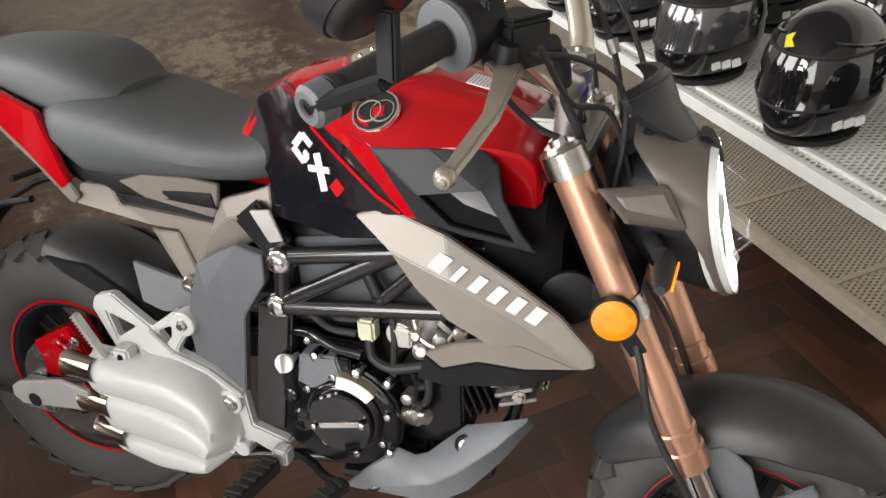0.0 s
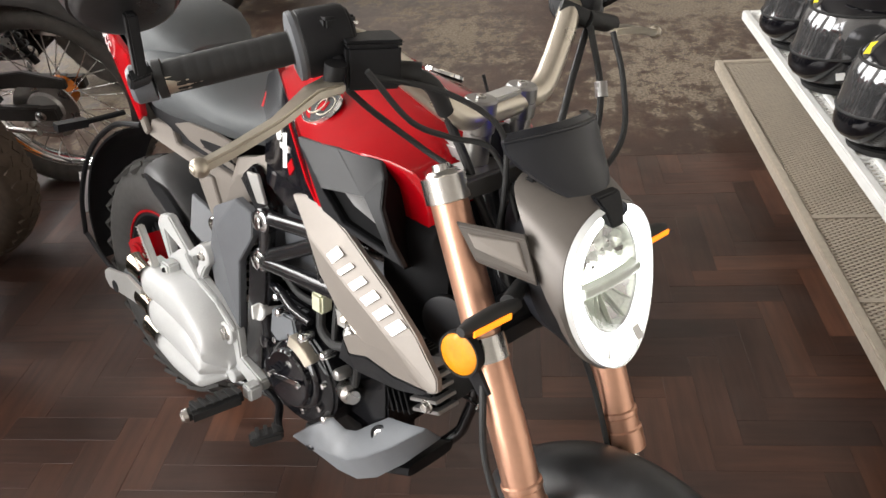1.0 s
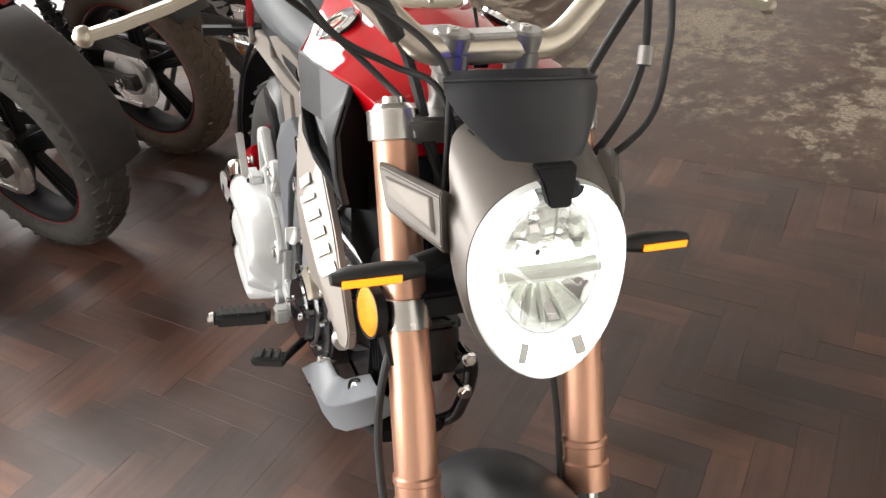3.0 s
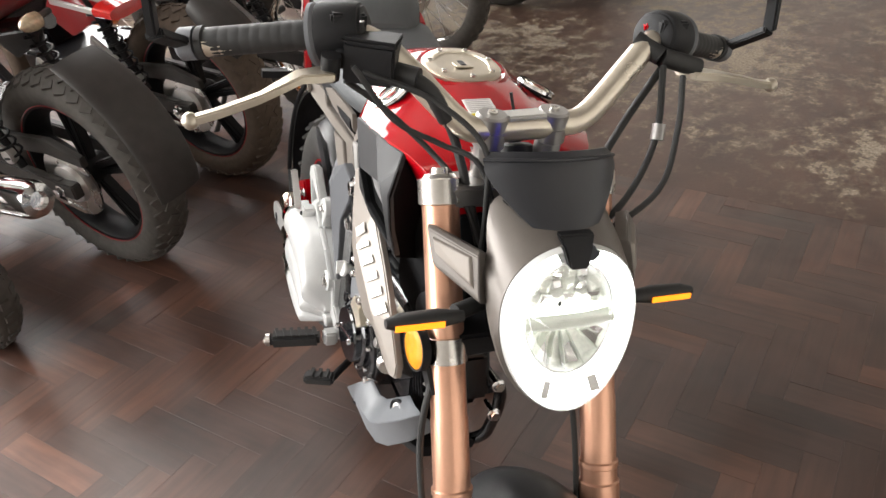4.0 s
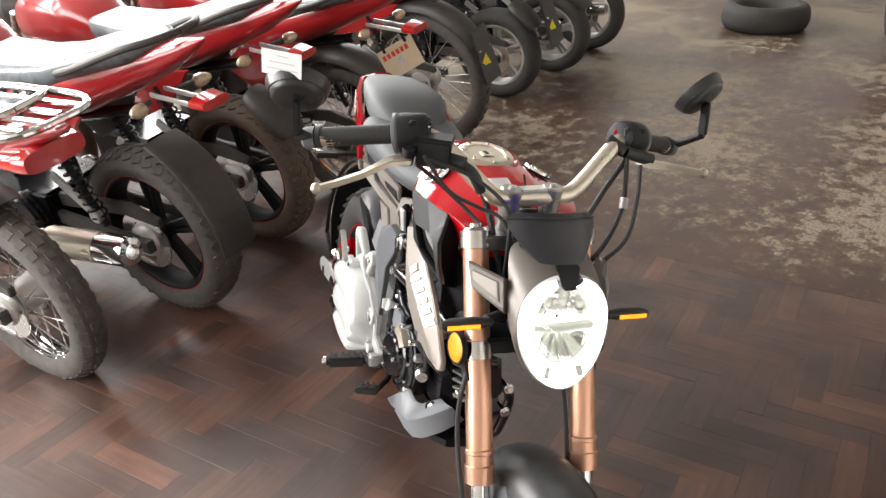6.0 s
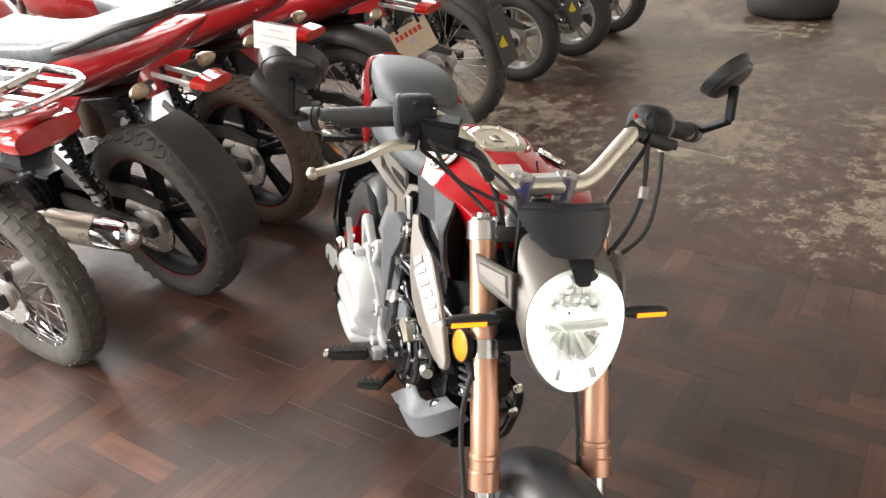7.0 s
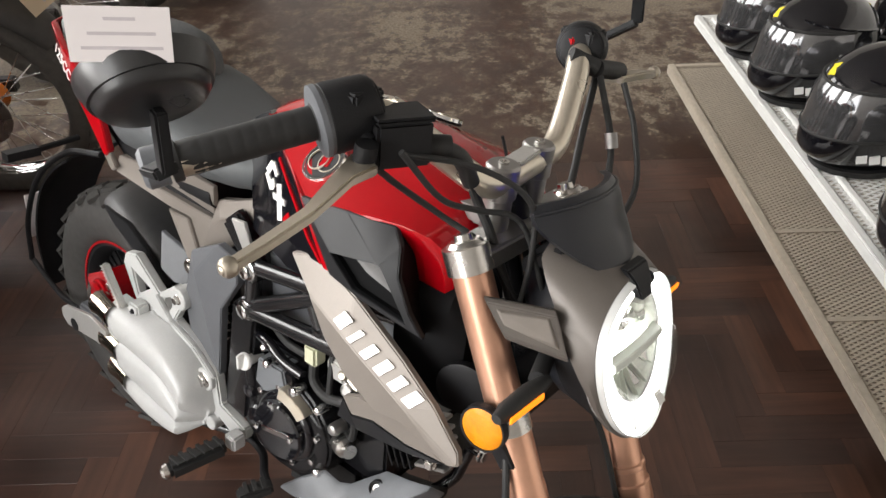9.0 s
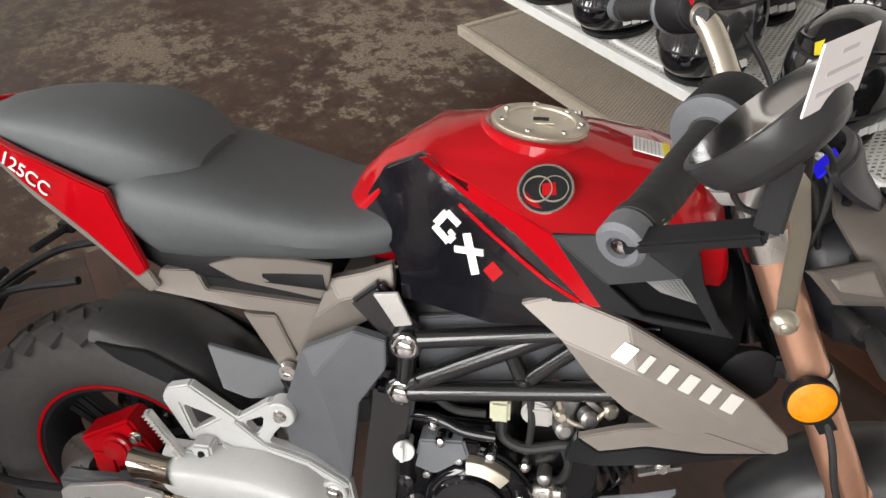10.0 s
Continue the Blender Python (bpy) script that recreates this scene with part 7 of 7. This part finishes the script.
        for y in (-0.08, -0.027, 0.027, 0.08):
            part("rack_slat", beam((0.04, y, tail_z + 0.107), (-0.375 - ext, y * 0.95, tail_z + 0.132), 0.014, 0.008, side=(0, 0, 1)), CHROME, rk)
    if muffler:
        mf = part("silencer", lathe([(0.0, 0.024), (0.10, 0.034), (0.16, 0.046), (0.52, 0.046), (0.54, 0.040), (0.545, 0.022), (0.53, 0.02), (0.53, 0.0)], (0.22, -0.16, 0.33), (-1, -0.02, 0.12), 28), CHROME, b, "chrome silencer")
        part("heat_shield", lathe([(0.18, 0.0475), (0.42, 0.0475)], (0.22, -0.16, 0.33), (-1, -0.02, 0.12), 28, caps=False), CHAMPAGNE, mf)
    part("side_stand", tube([(0.40, 0.12, 0.24), (0.42, 0.24, 0.06), (0.43, 0.27, 0.02)], 0.010, 8), HAZEPLASTIC, b)
    return b


def hung_sign(m):
    s = thing("price_tag", "buff card with red and dark print hung on a motorcycle", "card", m)
    part("sheet", box(-0.0006, 0.0006, -0.075, 0.075, -0.06, 0.06), TANCARD, s)
    for k in range(6):
        part("red_print_bar", box(-0.0012, -0.0006, 0.05 - k * 0.019, 0.063 - k * 0.019, 0.018, 0.038), REDINK, s)
    part("seal_mark", box(-0.0012, -0.0006, -0.009, 0.012, -0.02, 0.008), INK, s)
    for k in range(3):
        part("small_print_bar", box(-0.0012, -0.0006, 0.02 - k * 0.02, 0.03 - k * 0.02, -0.045, -0.035), INK, s)
    for y in (-0.045, 0.045):
        part("clip", beam((-0.002, y, 0.045), (0.004, y, 0.085), 0.012, 0.010, side=(1, 0, 0)), MATT, s, bevel=0.002)
    part("hanger_wire", join(tube([(0.004, -0.045, 0.08), (0.0, 0.0, 0.155)], 0.0015, 6), tube([(0.004, 0.045, 0.08), (0.0, 0.0, 0.155)], 0.0015, 6)), STEEL, s)
    return s


def parked(u, v, turn=180, lean=7):
    return RX(u, v, 0, turn) @ Matrix.Rotation(radians(-lean), 4, "X")


other_bike("dark red underbone motorcycle with a chrome luggage rack", parked(-0.97, 0.75), "spoked", 0.275, tail_z=0.765, rack=True, big_light=True, ext=0.10)
other_bike("red street motorcycle with its seat in clear plastic wrap", parked(-0.90, 1.22), "alloy", 0.30, film=True, hugger=True, muffler=False)
other_bike("red street motorcycle with black cast wheels", parked(-1.02, 1.76), "alloy", 0.30, film=True, hugger=False, muffler=False, tyre=BROWNTYRE)
other_bike("red trail motorcycle with spoked wheels and orange hub", parked(-0.88, 2.25), "spoked", 0.31, hub=ORANGE, tyre=DUSTY, film=True, muffler=False)
other_bike("dark red trail motorcycle with chrome spoked wheels", parked(-1.0, 3.08), "spoked", 0.33, muffler=False, flap=True)
other_bike("dark motorcycle with silver cast wheels", parked(-1.02, 3.92), "alloy", 0.27, paint=MATT, rim=CASTALU, flap=True, tyre=TYRE)
other_bike("black motorcycle with silver cast wheels", parked(-0.97, 4.58), "alloy", 0.27, paint=MATT, rim=CASTALU, tyre=TYRE)
other_bike("black motorcycle at the far end of the row", parked(-0.98, 5.28), "alloy", 0.27, paint=MATT, rim=CASTALU, tyre=TYRE)
other_bike("dark motorcycle parked across the hall", parked(1.05, 6.05, 75), "alloy", 0.28, paint=MATT, tyre=TYRE)
hung_sign(parked(-0.88, 2.25) @ Matrix.Translation((-0.305, 0.0, 0.675)) @ Matrix.Rotation(radians(-42), 4, "Z") @ Matrix.Rotation(radians(-20), 4, "X") @ Matrix.Rotation(radians(10), 4, "Y"))
spare = part("car_tyre", torus(Vector((0, 0, 0)), 0.33, 0.2, 0.13), TYRE)
spare.matrix_world = RX(0.05, 6.42, 0.1, 0) @ Matrix.Rotation(radians(90), 4, "X")
tagged(spare, "large black tyre lying on the floor", "tyre")

# ---- parquet: herringbone blocks, 260 by 65 mm ----
PL, PW = 0.26, 0.065


def block_mesh(turned):
    b = box(-PL / 2 + 0.00015, PL / 2 - 0.00015, -PW / 2 + 0.00015, PW / 2 - 0.00015, -0.011, 0.0)
    bmesh.ops.bevel(b, geom=[e for e in b.edges if all(v.co.z > -0.001 for v in e.verts)], offset=0.0002, segments=1, affect="EDGES")
    me = bpy.data.meshes.new("parquet_block")
    b.to_mesh(me)
    b.free()
    me.materials.append(wood_material("parquet_wood", (6, 70, 20), False) if not turned else bpy.data.materials["parquet_wood"])
    return me


parquet = thing("parquet", "worn reddish brown herringbone parquet", "floor", ROOM, kind="structure")
BLOCK = block_mesh(False)
near, far = [], []
rng = random.Random(5)
for mm in range(-12, 14):
    for nn in range(-70, 60):
        for turned in (False, True):
            x0, y0 = (nn * PW + 2 * PL * mm, nn * PW) if not turned else (nn * PW + PL + 2 * PL * mm, nn * PW + PW - PL)
            cx, cy = (x0 + PL / 2, y0 + PW / 2) if not turned else (x0 + PW / 2, y0 + PL / 2)
            hx, hy = (PW / 2, PL / 2) if turned else (PL / 2, PW / 2)
            if not (W0 < cx < W1 and V0 < cy - hy and cy - hy < SEAM - 0.004):
                continue
            if cy + hy > SEAM:                      # cut to the seam
                hy = (SEAM - (cy - hy)) / 2
                far.append((cx, SEAM - hy, hx, hy, turned))
            else:
                (near if -0.95 < cx < 1.15 and 0.05 < cy < 2.0 else far).append((cx, cy, hx, hy, turned))
near.sort(key=lambda q: (q[0] - 0.1) ** 2 + (q[1] - 0.75) ** 2)
far += near[300:]
for cx, cy, hx, hy, turned in near[:300]:
    ob = new("parquet_block", BLOCK)
    ob.parent = parquet
    ob.matrix_local = pose(cx, cy, rng.uniform(-0.0003, 0.0002), rng.uniform(-0.25, 0.25), rng.uniform(-0.10, 0.10), 90 if turned else 0)
verts, faces, slots = [], [], []
for cx, cy, hx, hy, turned in far:
    z = rng.uniform(-0.0004, 0.0003)
    k = len(verts)
    g = 0.00015
    for zz, e in ((-0.011, g), (z - 0.001, g), (z, g + 0.0002)):
        verts += [(cx - hx + e, cy - hy + e, zz), (cx + hx - e, cy - hy + e, zz), (cx + hx - e, cy + hy - e, zz), (cx - hx + e, cy + hy - e, zz)]
    for r in (0, 4):
        faces += [(k + r + i, k + r + (i + 1) % 4, k + r + 4 + (i + 1) % 4, k + r + 4 + i) for i in range(4)]
    faces.append((k + 8, k + 9, k + 10, k + 11))
    slots += [int(turned)] * 9
me = bpy.data.meshes.new("parquet_field")
me.from_pydata(verts, [], faces)
me.materials.append(wood_material("parquet_field_along", (6, 70, 20), True))
me.materials.append(wood_material("parquet_field_across", (70, 6, 20), True))
me.polygons.foreach_set("material_index", slots)
field = new("parquet_field", me)
field.matrix_world = ROOM
tagged(field, "worn reddish brown herringbone parquet blocks", "floor", kind="stuff")
